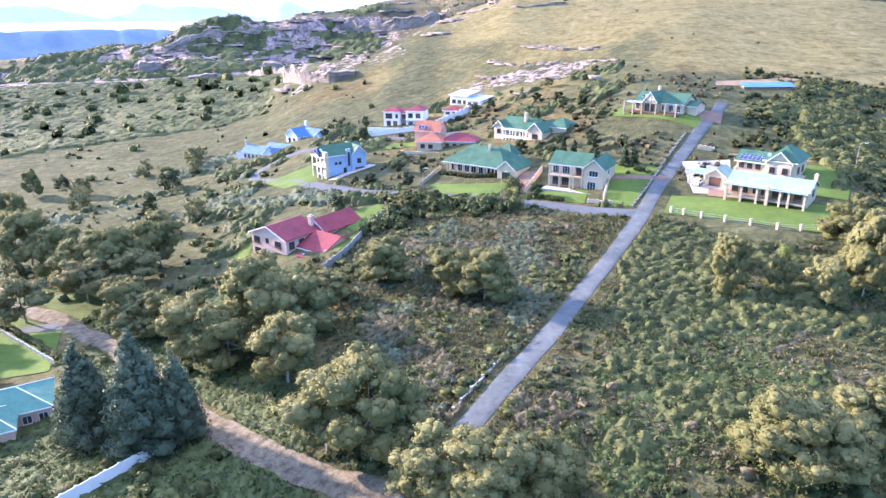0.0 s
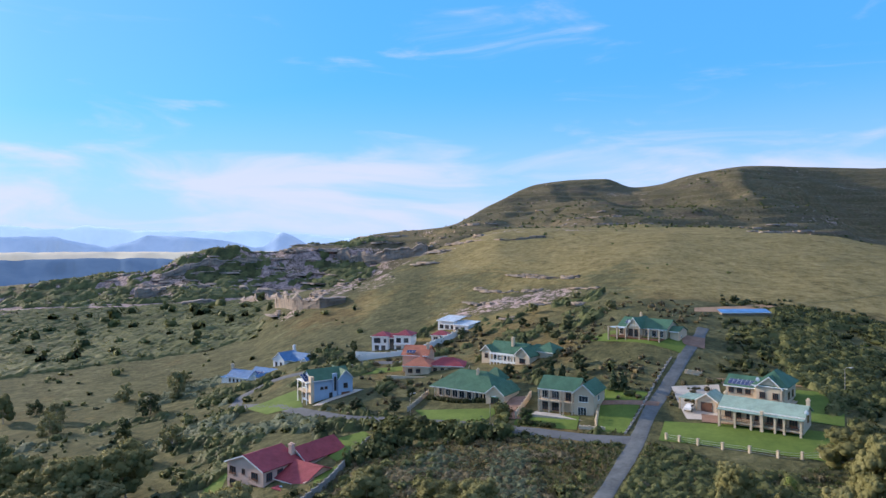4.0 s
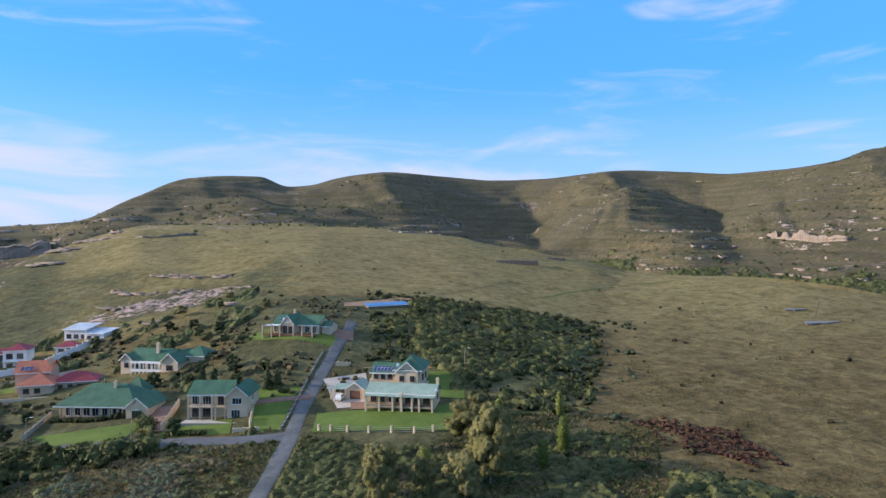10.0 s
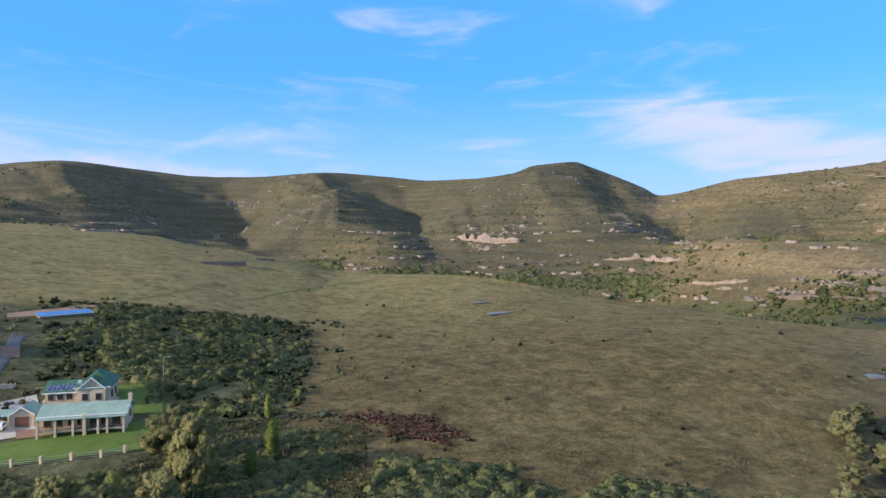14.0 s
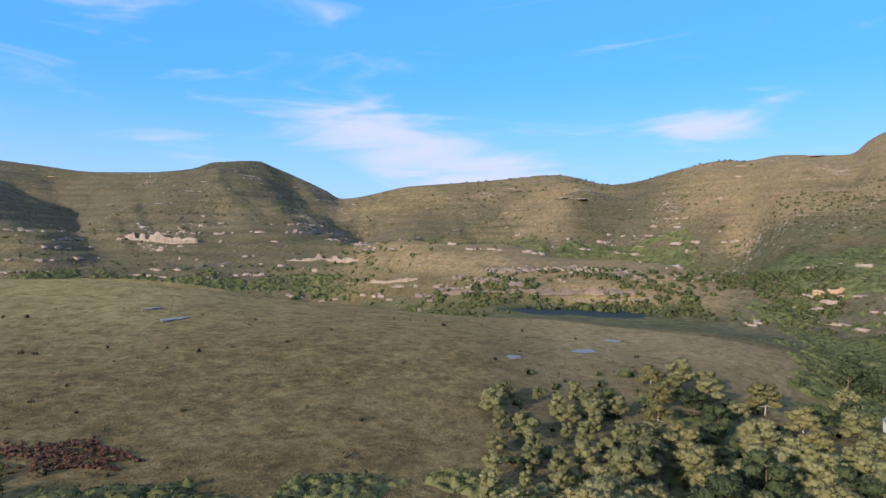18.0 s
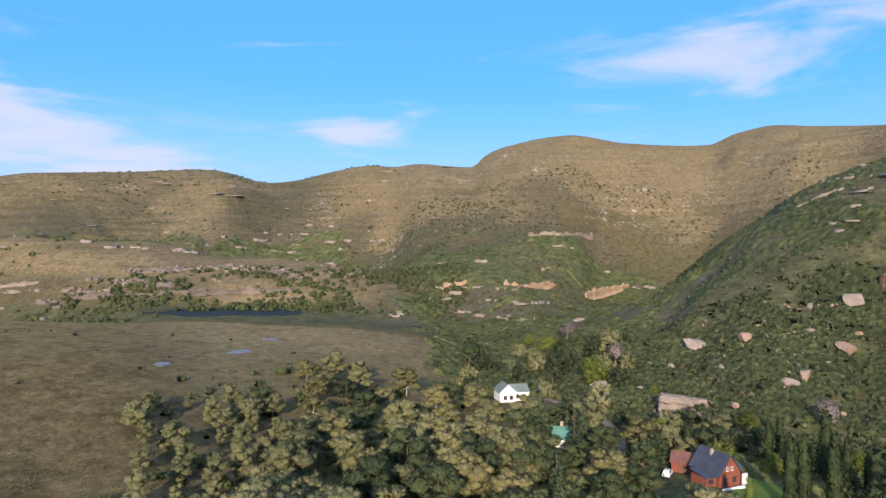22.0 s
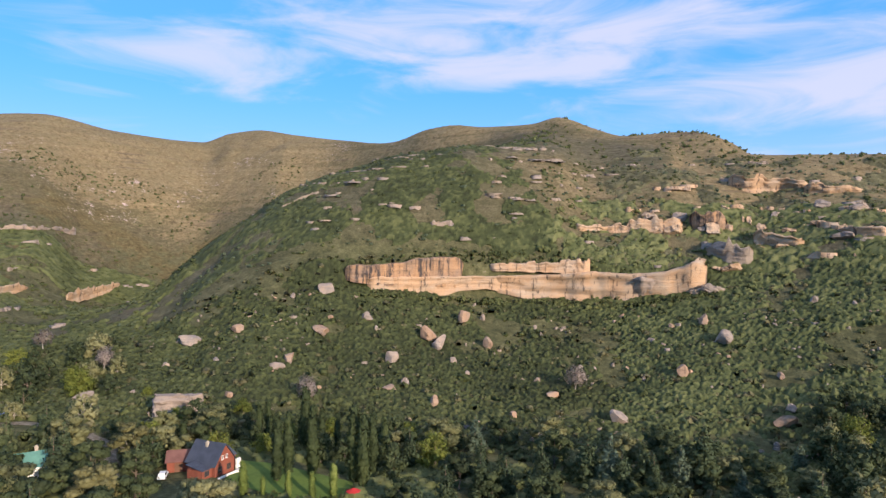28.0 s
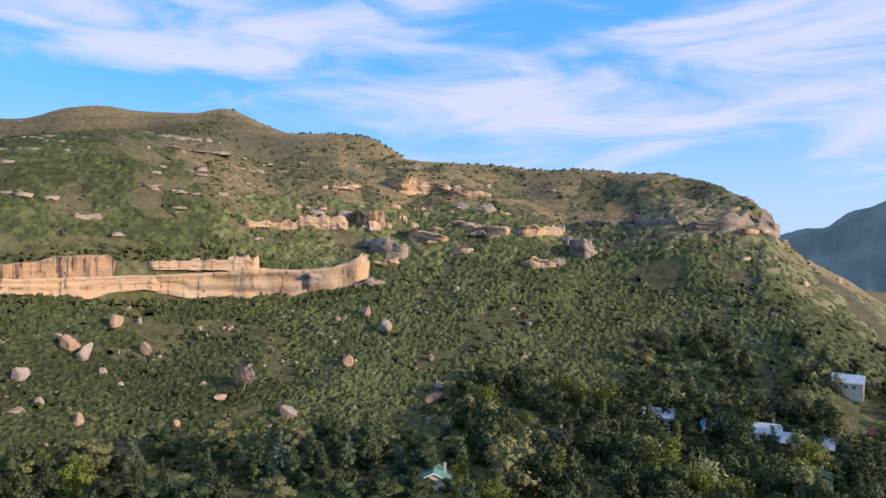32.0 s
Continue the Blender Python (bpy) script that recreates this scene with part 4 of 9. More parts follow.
ledge(CLIFF_WEST, CLIFF, "pale orange sandstone cliff under a jointed wall", 1, 8, 14, 0.12, 1.0)
# darker rock added before the face; stands in for a stained, shaded overhang
ledge([(68.5, -336.8, 32.1, 12.4), (61.3, -337.2, 31.9, 13), (52.9, -338.1, 32.1, 12.3)], CRAG, "dark stained rock added before the cliff for the shade of an overhang", 53, 4, 5, 0.25, 1.0)
ledge([(38.5, -339.9, 33.2, 5.8), (31.2, -341.2, 32.6, 8.1), (21.9, -341.9, 35.8, 5.1)], SLAB, "pale slab leaning at the foot of the cliff", 54, 5, 8, 0, 0.9)
ledge(CLIFF_EAST, CLIFF, "long pale orange sandstone cliff with dark water streaks", 5, 8, 16, 0.12, 1.0)
ledge([(196.7, -270.1, 43.7, 6), (186, -278.8, 42.1, 7.2), (175, -290.6, 41.7, 9), (169.1, -296.5, 42.1, 10.9), (149.4, -311.3, 41.7, 12.4)], STREAKED, "jointed orange sandstone wall above the long cliff", 2, 7, 4.5, 0, 1.0)
ledge([(137.9, -320.3, 47.4, 3.9), (117.8, -329.3, 47.4, 4.2), (100.6, -335.2, 47.2, 5.8), (88.3, -338.5, 46.6, 7.6)], CLIFF, "low blocky sandstone band above the cliff", 3, 5, 6, 0, 0.7)
ledge([(105.6, -369.7, 70.1, 3.6), (89.4, -380.1, 68.7, 5.4), (79.3, -381.8, 68.1, 7.7), (62.9, -386.4, 68.9, 10.8), (48.7, -388, 68, 11.1)], CLIFF, "broken band of orange sandstone blocks among bushes", 41, 5, 5, 0, 0.35)
ledge([(45.4, -389.4, 68.7, 12.9), (36, -389.8, 68, 15.2), (25.5, -394.2, 67.8, 11.2)], STREAKED, "orange and grey sandstone buttress", 42, 7, 7, 0.1, 0.8)
ledge([(35.4, -367.8, 54.7, 9.8), (23.9, -362.2, 52.2, 11.6), (11.5, -359.8, 50.9, 11.7)], SLAB, "smooth grey sandstone slabs above the cliff end", 43, 9, 6, 0, 0.6)
ledge([(12.5, -386.8, 60.7, 8.6), (1.1, -382, 59.5, 9.7), (-11.4, -376.8, 59.6, 7)], CLIFF, "orange sandstone overhang on the slope", 44, 6, 8, 0.15, 0.7)
ledge([(-25.8, -386.1, 67.1, 4.5), (-35.8, -377.3, 64.5, 6.9), (-47.4, -374.5, 64.2, 7.1)], CLIFF, "orange sandstone band on the slope", 45, 5, 8, 0.1, 0.8)
ledge([(-50.8, -373.6, 63.8, 8), (-63.4, -374.2, 63.6, 7), (-80, -385.3, 63.8, 8.1)], CLIFF, "orange sandstone band on the slope", 46, 5, 9, 0.12, 0.8)
ledge([(-49, -349.1, 47.7, 6.1), (-54.8, -346.2, 46.2, 8), (-62.1, -347, 46.8, 6.9), (-72.2, -347.1, 47.6, 5.7)], CLIFF, "orange sandstone bluff in the bushes", 47, 6, 7, 0.1, 0.7)
ledge([(-76.5, -352.8, 52.6, 17.2), (-83.3, -350.2, 51.6, 15.9), (-91.3, -348.8, 51.7, 9)], SLAB, "tall grey sandstone pillars on the slope", 48, 9, 6, 0, 0.8)
ledge([(-99.9, -414.1, 72.2, 4.6), (-112.7, -399.9, 71.8, 4.4), (-127.3, -400.3, 72.4, 5)], SLAB, "low grey rock shelf on the slope", 49, 5, 10, 0.1, 0.6)
ledge([(-127.7, -401.7, 73.1, 6.3), (-131.4, -371.5, 70.9, 7), (-142.7, -360.8, 70, 7.3)], CRAG, "dark broken crags along the slope", 50, 6, 6, 0, 0.4)
ledge([(28.8, -447.6, 97.2, 8.8), (14.7, -448.3, 95.6, 11.8), (-0.3, -455, 95.8, 9.8), (-15.2, -451.7, 94.7, 7.9)], CLIFF, "rounded sandstone brow with an overhang", 6, 12, 7, 0.3, 0.6)
ledge([(-13.1, -443.3, 91.8, 8.9), (-25.7, -442.3, 91.6, 6.9), (-43.2, -446.4, 91.8, 5.1)], CLIFF, "sandstone overhang under the ridge", 7, 9, 8, 0.25, 0.8)
ledge([(177.4, -325.8, 71.3, 3.7), (165.8, -333, 71.6, 3.4)], CRAG, "row of sandstone blocks on the bushy slope", 51, 4, 4, 0, 0.4)
ledge([(-140, -350, 67.6, 7.2), (-163, -346, 66.6, 10.5), (-181, -351, 68.0, 11.1), (-193, -352, 65.9, 10.6)], CRAG, "sandstone rim at the end of the ridge", 12, 8, 8, 0.1, 0.6)
ledge([(467.7, -169.7, 24.5, 7.0), (464, -178.1, 26.0, 7.4), (462, -188.4, 30.0, 5.0)], CLIFF, "pale sandstone cliff above the stream", 13, 5, 6, 0.1, 0.8)
ledge([(436.7, -206.3, 29.2, 5.5), (439.2, -228.3, 27.2, 6.5), (457.3, -263, 27.0, 6.5)], CLIFF, "pale sandstone overhang above the bushes", 14, 5, 6, 0.2, 0.5)
ledge([(444.1, -281, 18.5, 8.5), (470, -318, 19.5, 9.5), (488, -355, 23.5, 6)], CLIFF, "pale sandstone overhang above the bushes", 15, 5, 7, 0.25, 0.6)
ledge([(558.3, -289.7, 67.2, 6.5), (545, -316.1, 68.4, 8), (570, -370, 69, 6)], CRAG, "sandstone crags on the mountainside", 16, 7, 8, 0.2, 0.6)
ledge([(481.7, -262.4, 39, 3.5), (495, -295, 39.5, 3.8), (512.6, -327, 39.6, 3.5)], CRAG, "low sandstone shelf on the mountainside", 17, 6, 7, 0.0, 0.4)
ledge([(538, 92.9, 19.5, 3.0), (509.3, 52.5, 22, 3.4), (506.8, 14.9, 23.2, 4.2), (513.4, -24.8, 23.5, 4.4), (498.3, -60.8, 24.0, 5.0)], DARK_CRAG, "dark broken rock band below the tan spur", 61, 5, 6, 0.1, 0.45)
ledge([(274.1, -309.6, 81, 3.2), (267, -319, 86.8, 3.6), (258, -327, 91.6, 3.2)], SLAB, "smooth grey slabs high on the spur", 64, 6, 9, 0, 0.8)
ledge([(733, 571, 65.6, 9.3), (711, 468, 59, 16.3), (712, 417, 61.4, 10.3)], CRAG, "reddish sandstone crags across the valley", 20, 12, 10)
ledge([(749, 347, 66.4, 11.5), (794, 309, 72.7, 9), (973, 320, 75.3, 9.3)], CRAG, "reddish sandstone crags across the valley", 21, 12, 10)
ledge([(647, 216, 18.9, 3), (611, 155, 23.2, 3.9), (588, 125, 27.6, 5.7)], SLAB, "pale bare rock slabs across the valley", 22, 14, 12)
ledge([(640, 389, 32.9, 3.6), (692, 348, 39.8, 3.6)], SLAB, "pale rock shelves across the valley", 23, 12, 12)
ledge([(609, 729, 76.4, 5.6), (638, 640, 76.6, 7.5), (678, 562, 60.9, 8.5)], SLAB, "grey rock shelf under the ridge", 24, 12, 12)
ledge([(622, 839, 59, 6.9), (572, 708, 59.3, 7.3)], SLAB, "grey rock shelf under the ridge", 25, 12, 12)
ledge([(-13, 521, 62.4, 3.1), (21, 468, 64.6, 2.8), (55, 476, 66.7, 3.5)], CRAG, "sandstone shelves high on the hill", 28, 14, 12)
ledge([(-349, 657, 11.2, 7.6), (-324, 703, 13.3, 10.8), (-265, 707, 11.8, 7.9), (-207, 687, 9.7, 5.4)], CRAG, "brown rock shelves beyond the wooded valley", 29, 20, 14)
ledge([(-362, 742, 27.8, 11.8), (-330, 768, 36.8, 13.9), (-285, 784, 43, 15.6), (-257, 784, 39.8, 11.7)], CRAG, "dark sandstone castle on the ridge", 30, 20, 14)
ledge([(-236, 828, 38.5, 17.0), (-177, 831, 39.8, 21.0), (-104, 782, 46.5, 17.7), (-50, 757, 53.8, 11.8)], CRAG, "long dark sandstone rim of the ridge", 31, 20, 14)
ledge([(-285, 607, 2.7, 7.7), (-242, 655, 3.5, 7.6), (-115, 484, 23.0, 4.6)], CRAG, "brown rock shelves beyond the wooded valley", 33, 18, 12)
ledge([(590, 475, 29.1, 3.1), (613, 439, 26.4, 3.6), (609, 393, 24.3, 3.2)], SLAB, "grey rock pavement across the valley", 34, 16, 12)
ledge([(699, 304, 39, 6.1), (709, 261, 41.4, 6.8), (690, 212, 42, 4.9)], CRAG, "broken sandstone shelf across the valley", 36, 12, 9)


def boulder_mesh(seed, mat):
    rng = np.random.RandomState(seed)
    bm = bmesh.new()
    bmesh.ops.create_icosphere(bm, subdivisions=3, radius=1)
    cuts = [(Vector(rng.normal(size=3)).normalized(), 0.38 + 0.42 * rng.rand()) for _ in range(11)]
    for v in bm.verts:
        for nrm, dist in cuts:
            over = v.co.dot(nrm) - dist
            if over > 0:
                v.co -= nrm * over * 0.97
        v.co += v.co.normalized() * 0.05 * noise.noise(v.co * 3.1 + Vector((seed, 0, 0)))
    me = bpy.data.meshes.new("boulder")
    bm.to_mesh(me)
    bm.free()
    me.materials.append(mat)
    return me


def crag_mesh(seed, mat):
    """A jointed block with level beds and rounded shoulders."""
    rng = np.random.RandomState(seed)
    bm = bmesh.new()
    bmesh.ops.create_cube(bm, size=2)
    bmesh.ops.subdivide_edges(bm, edges=bm.edges[:], cuts=11, use_grid_fill=True)
    cuts = [(Vector((rng.normal(), rng.normal() * 0.6, rng.normal() * 0.7)).normalized(), 0.75 + 0.4 * rng.rand()) for _ in range(7)]
    for v in bm.verts:
        v.co = v.co * 0.72 + v.co.normalized() * 0.28 * 1.2
        for nrm, dist in cuts:
            over = v.co.dot(nrm) - dist
            if over > 0:
                v.co -= nrm * over * 0.9
        v.co += Vector((noise.noise(v.co * 1.1 + Vector((seed, 5, 0))), noise.noise(v.co * 1.1 + Vector((0, seed, 3))), 0.6 * noise.noise(v.co * 1.3 + Vector((7, 0, seed))))) * 0.32
        bed = 0.5 + 0.5 * noise.noise(Vector((seed * 3.1, 0.3, v.co.z * 4.5)))
        joint = noise.noise(Vector((round(v.co.x * 2.5) * 1.7, seed, 0.5)))
        v.co.y *= 0.86 + 0.22 * bed + 0.12 * joint
        v.co.x *= 0.94 + 0.10 * bed
        v.co += v.co.normalized() * 0.06 * noise.noise(v.co * 3 + Vector((seed, 0, 0)))
    me = bpy.data.meshes.new("crag")
    bm.to_mesh(me)
    bm.free()
    me.materials.append(mat)
    return me


CRAG_ROCKS = [crag_mesh(s, CLIFF if s < 3 else CRAG) for s in range(6)]
BOULDERS = [boulder_mesh(s, BOULDER_ROCK if s % 2 else CRAG) for s in range(8)]
STONES = [(199.4, -258.7, 10.3, 8.0), (179.9, -230.4, 10.3, 6.2), (171.3, -254.0, 7.5, 5.4), (143.5, -261.6, 11.6, 8.9), (135.8, -258.9, 8.8, 8.8), (137.0, -287.2, 7.8, 8.9), (131.6, -297.0, 4.0, 4.0), (118.7, -273.1, 6.3, 6.3), (145.7, -233.8, 6.8, 8.3), (174.2, -202.0, 5.7, 7.1), (174.4, -193.5, 9.2, 3.2), (114.0, -213.1, 6.1, 5.2), (51.2, -236.2, 9.2, 7.4), (78.3, -243.9, 8.3, 3.7), (124.7, -250.5, 4.5, 4.5), (85.1, -219.9, 3.8, 3.4), (131.9, -221.2, 6.0, 4.6)]
MORE_STONES = [(133.7, -213.3, 8.1, 2.7), (21.0, -301.9, 12.3, 6.9), (30.6, -314.8, 5.6, 7.8), (-13.8, -330.8, 5.8, 4.1), (33.7, -272.3, 5.9, 7.3), (228.0, -200.9, 16.0, 5.3), (210.1, -209.8, 7.8, 4.7), (-4.2, -259.1, 5.6, 4.6), (-2.4, -250.6, 10.4, 5.9), (164.1, -250.4, 2.6, 3.2), (68.4, -322.4, 4.1, 3.5), (210.5, -139.9, 9.0, 5.0)]


def boulder(x, y, w, h, k, group="boulders on the bushy slope"):
    rng = random.Random(k * 7 + 3)
    o = new("boulder", BOULDERS[k % 8])
    o.matrix_world = pose(x, y, ground_z(x, y) + h * 0.3, rng.uniform(-14, 14), rng.uniform(-14, 14), rng.uniform(0, 360)) @ Matrix.Diagonal((w * 0.48, w * 0.44, h * 0.54, 1))
    return tagged(o, "weathered orange sandstone boulder among bushes" if k % 2 else "weathered grey sandstone boulder among bushes", "boulder", group)


for k, (x, y, w, h) in enumerate(STONES + MORE_STONES):
    boulder(x, y, w, h, k)
rng = random.Random(11)
for k in range(120):
    a, r = radians(rng.uniform(126, 214)), rng.uniform(215, 335)
    w = rng.choice((1.2, 1.4, 1.8, 2.2, 3.0))
    boulder(math.sin(a) * r, math.cos(a) * r, w * rng.uniform(1, 1.6), w, 40 + k)


# slabs and crags tumbling down the slope: x, y, width, height, grey or orange
CRAGS_WEST = [(68.1, -397.4, 9.0, 5.8, 0), (53.3, -388.8, 11.2, 5.6, 0), (51.6, -399.4, 8.9, 7.7, 1), (33.7, -392.9, 8.7, 10.6, 0), (24.9, -398.6, 4.3, 5.5, 0), (15.3, -408.5, 3.1, 7.1, 0), (8.9, -403.8, 5.6, 4.9, 0), (26.3, -375.6, 11.3, 11.3, 1), (37.2, -360.9, 6.3, 8.6, 0), (29.9, -343.4, 11.4, 5.7, 1), (7.8, -388.9, 8.0, 5.4, 0), (-1.0, -382.5, 9.0, 2.9, 0), (-5.4, -396.9, 8.2, 3.0, 0), (-18.8, -399.4, 7.8, 3.0, 0)]
CRAGS_EAST = [(-21.2, -419.9, 8.5, 7.2, 1), (-37.5, -413.2, 10.5, 6.3, 1), (-29.2, -381.4, 11.5, 4.6, 1), (-55.2, -377.4, 5.3, 5.8, 0), (-81.5, -400.6, 5.7, 11.0, 1), (-82.1, -377.7, 4.4, 9.0, 1), (-89.5, -365.7, 7.8, 11.3, 1), (-90.0, -355.7, 3.9, 7.4, 0), (-57.0, -350.7, 10.6, 5.0, 0), (-70.2, -349.9, 7.4, 6.1, 1), (2.2, -415.6, 4.5, 5.8, 1), (20.9, -360.2, 10.2, 3.4, 0)]
for k, (x, y, w, h, grey) in enumerate(CRAGS_WEST + CRAGS_EAST):
    o = new("crag", CRAG_ROCKS[grey * 3 + k % 3])
    bearing = math.degrees(math.atan2(x, y))
    o.matrix_world = pose(x, y, ground_z(x, y) + h * 0.08, -30, (k % 5 - 2) * 6, -bearing + (k % 4 - 1.5) * 9) @ Matrix.Diagonal((w * 0.46, max(w, h) * 0.36, h * 0.44, 1))
    for q in range(1 if k % 2 and y < -200 else 0):
        side, down = (w * (0.55 + 0.2 * (k % 3))) * (1 if q else -1), h * 0.3
        xx, yy = x + side * math.cos(radians(-bearing)), y + side * math.sin(radians(-bearing))
        c = new("crag", CRAG_ROCKS[(grey * 3 + k + q + 1) % 6])
        c.matrix_world = pose(xx, yy, ground_z(xx, yy) + h * 0.1, -20, (k * 3 + q * 4) % 11 - 5, -bearing + 25 * q - 10) @ Matrix.Diagonal((w * 0.24, max(w, h) * 0.22, h * (0.24 + 0.05 * (k % 3)), 1))
        tagged(c, "small sandstone crag beside a larger one", "crag", "crags on the bushy slope")
    tagged(o, "smooth grey sandstone slab on the bushy slope" if grey else "orange sandstone crag on the bushy slope", "crag", "crags on the bushy slope")



def slab_mesh(seed, mat):
    """A great fallen block: flat top, upright sides, open beds and a cracked front."""
    bm = bmesh.new()
    bmesh.ops.create_cube(bm, size=2)
    bmesh.ops.subdivide_edges(bm, edges=bm.edges[:], cuts=15, use_grid_fill=True)
    for v in bm.verts:
        p = v.co.copy()
        v.co = p * 0.93 + p.normalized() * 0.10
        side = max(abs(p.x), abs(p.y)) > 0.9
        bed = noise.noise(Vector((seed, 0.4, p.z * 3.4 + 0.25 * p.x)))
        if side:
            v.co.x *= 0.97 + 0.07 * bed
            v.co.y *= 0.95 + 0.16 * bed + 0.08 * noise.noise(Vector((round(p.x * 2.2), seed, p.z)))
        if p.z > 0.9:
            v.co.z -= 0.16 * max(0.0, noise.noise(Vector((p.x * 1.8, p.y, seed)))) + 0.3 * max(0.0, 1 - abs(p.x - 0.1 + 0.2 * p.y) * 9)
        v.co += Vector((noise.noise(p * 2.3), noise.noise(p * 2.3 + Vector((9, 0, 0))), noise.noise(p * 2.3 + Vector((0, 9, 0))))) * 0.15
    me = bpy.data.meshes.new("crag")
    bm.to_mesh(me)
    bm.free()
    me.materials.append(mat)
    return me


slab = new("crag", slab_mesh(4, CRAG))
slab.matrix_world = pose(173.0, -146.9, ground_z(173, -146.9) + 2.4, -8, 3, -130) @ Matrix.Diagonal((7.2, 5.0, 3.3, 1))
tagged(slab, "great flat-topped grey sandstone block above the brick house", "crag", "crags on the bushy slope")


def outcrops(label, n, az, r, length, thick, mat, seed, keep=0.18, patch_size=70.0, level=8.0, thresh=-0.05):
    """Broken shelves of rock that follow the level lines of the slope, as one piece of cover."""
    rng = np.random.RandomState(seed)
    a = np.radians(rng.uniform(*az, n))
    q = np.sqrt(rng.uniform(r[0] ** 2, r[1] ** 2, n))
    x, y = np.sin(a) * q, np.cos(a) * q
    z = height(x, y)
    fr = (z / level + 0.55 * fractal(x, y, 110, 3)) % 1.0
    ok = (fr < keep) & (fractal(x + 70, y + 30, patch_size, 3) > thresh)
    x, y, z = x[ok], y[ok], z[ok]
    gx, gy = (height(x + 3, y) - z) / 3, (height(x, y + 3) - z) / 3
    g = np.hypot(gx, gy) + 1e-6
    along = np.stack([-gy / g, gx / g], -1)
    into = np.stack([gx / g, gy / g], -1)
    m = len(x)
    L, T = rng.uniform(*length, m) * rng.choice([0.5, 0.8, 1.0, 1.5], m), rng.uniform(*thick, m)
    D = L * rng.uniform(0.35, 0.7, m)
    corner = np.array([(-1, -1, -1), (1, -1, -1), (1, 1, -1), (-1, 1, -1), (-1, -1, 1), (0, -1.15, 1), (1, -1, 1), (1, 1, 1), (-1, 1, 1), (0, -1.25, -1)], float)
    c = corner[None] * (1 + 0.28 * rng.normal(size=(m, 10, 3))) * np.where(corner[None, :, 2:3] > 0, 0.86, 1.0)
    P = (np.stack([x, y], -1)[:, None] + along[:, None] * (c[..., 0] * L[:, None] / 2)[..., None] + into[:, None] * (c[..., 1] * D[:, None] / 2)[..., None])
    Z = z[:, None] + c[..., 2] * T[:, None] * 0.6 + T[:, None] * 0.12
    V = np.concatenate([P, Z[..., None]], -1).reshape(-1, 3)
    f = np.array([(0, 9, 5, 4), (9, 1, 6, 5), (1, 2, 7, 6), (2, 3, 8, 7), (3, 0, 4, 8), (4, 5, 7, 8)])
    F = (f[None] + 10 * np.arange(m)[:, None, None]).reshape(-1, 4)
    return tagged(new("rock_shelves", mesh_from("rock_shelves", V, F, mat)), label, "rocks", kind="stuff")


outcrops("pale sandstone shelves on the western ridge", 6000, (-58, -9), (640, 930), (5, 15), (0.5, 1.4), CRAG, 701, 0.2, 60, 9.0, -0.2)
outcrops("dark sandstone shelves on the western ridge", 2600, (-40, -3), (720, 1000), (6, 16), (0.8, 2.2), CRAG, 703, 0.2, 80, 11.0, -0.2)
outcrops("rock shelves on the grassy hilltop", 4200, (-6, 26), (540, 900), (4, 10), (1.0, 2.4), SLAB, 705, 0.16, 70, 9.0, 0.1)
outcrops("sandstone shelves across the valley", 5500, (24, 106), (600, 930), (4, 10), (1.2, 3.2), CRAG, 707, 0.16, 80, 11.0, 0.02)
outcrops("pale sandstone shelves across the valley", 2600, (34, 80), (560, 820), (5, 12), (1.0, 2.2), SLAB, 709, 0.12, 60, 9.0, 0.15)
outcrops("sandstone crags on the mountain flank", 750, (106, 138), (430, 640), (3, 8), (1.0, 3), CRAG, 711, 0.16, 60, 22.0, 0.2)
outcrops("rock shelves above the cliff", 2000, (140, 214), (362, 500), (2.5, 6), (0.7, 2.0), CRAG, 713, 0.12, 40, 13.0, 0.15)
outcrops("grey rock slabs on the slope above the cliff", 1300, (140, 168), (372, 560), (3, 8), (0.7, 1.6), SLAB, 719, 0.2, 50, 10.0, 0.1)
outcrops("pale rock ledges above the cliff", 1300, (168, 214), (362, 440), (3, 8), (1.2, 3.0), CLIFF, 715, 0.14, 34, 14.0, 0.2)
outcrops("thin level ledges of the high range", 3500, (0, 110), (950, 1450), (6, 14), (0.8, 1.6), CRAG, 717, 0.07, 150, 23.0, 0.1)

outcrops("low pinkish rock shelves in the grass", 1200, (-1, 11), (272, 355), (2, 6), (0.3, 0.8), SLAB, 721, 0.16, 40, 6.0, -0.1)
outcrops("pale rock pavement on the grassy slope", 2500, (-10, 1), (440, 540), (3, 9), (0.4, 1.1), SLAB, 723, 0.25, 50, 7.0, -0.2)
outcrops("sandstone outcrop at the valley's edge", 700, (-17, -7), (400, 455), (3, 9), (0.3, 0.9), CRAG, 725, 0.3, 50, 6.0, -0.1)
outcrops("broken band of sandstone boulders below the spur", 1300, (78, 103.5), (524, 572), (2.5, 7.5), (1.0, 3.0), DARK_CRAG, 727, 0.4, 30, 9.0, -0.2)
outcrops("pale sandstone boulders below the spur", 260, (80, 103.5), (530, 566), (2, 5), (1.0, 3.2), SLAB, 729, 0.6, 24, 9.0, -0.2)
outcrops("sandstone ledges beside the stream", 900, (104, 122), (400, 520), (2.5, 7), (0.8, 2.2), CRAG, 731, 0.2, 40, 9.0, 0.1)
outcrops("small pale stones on the bushy slope", 1500, (128, 214), (215, 345), (0.9, 2.4), (0.9, 1.9), SLAB, 733, 0.5, 24, 9.0, 0.25)


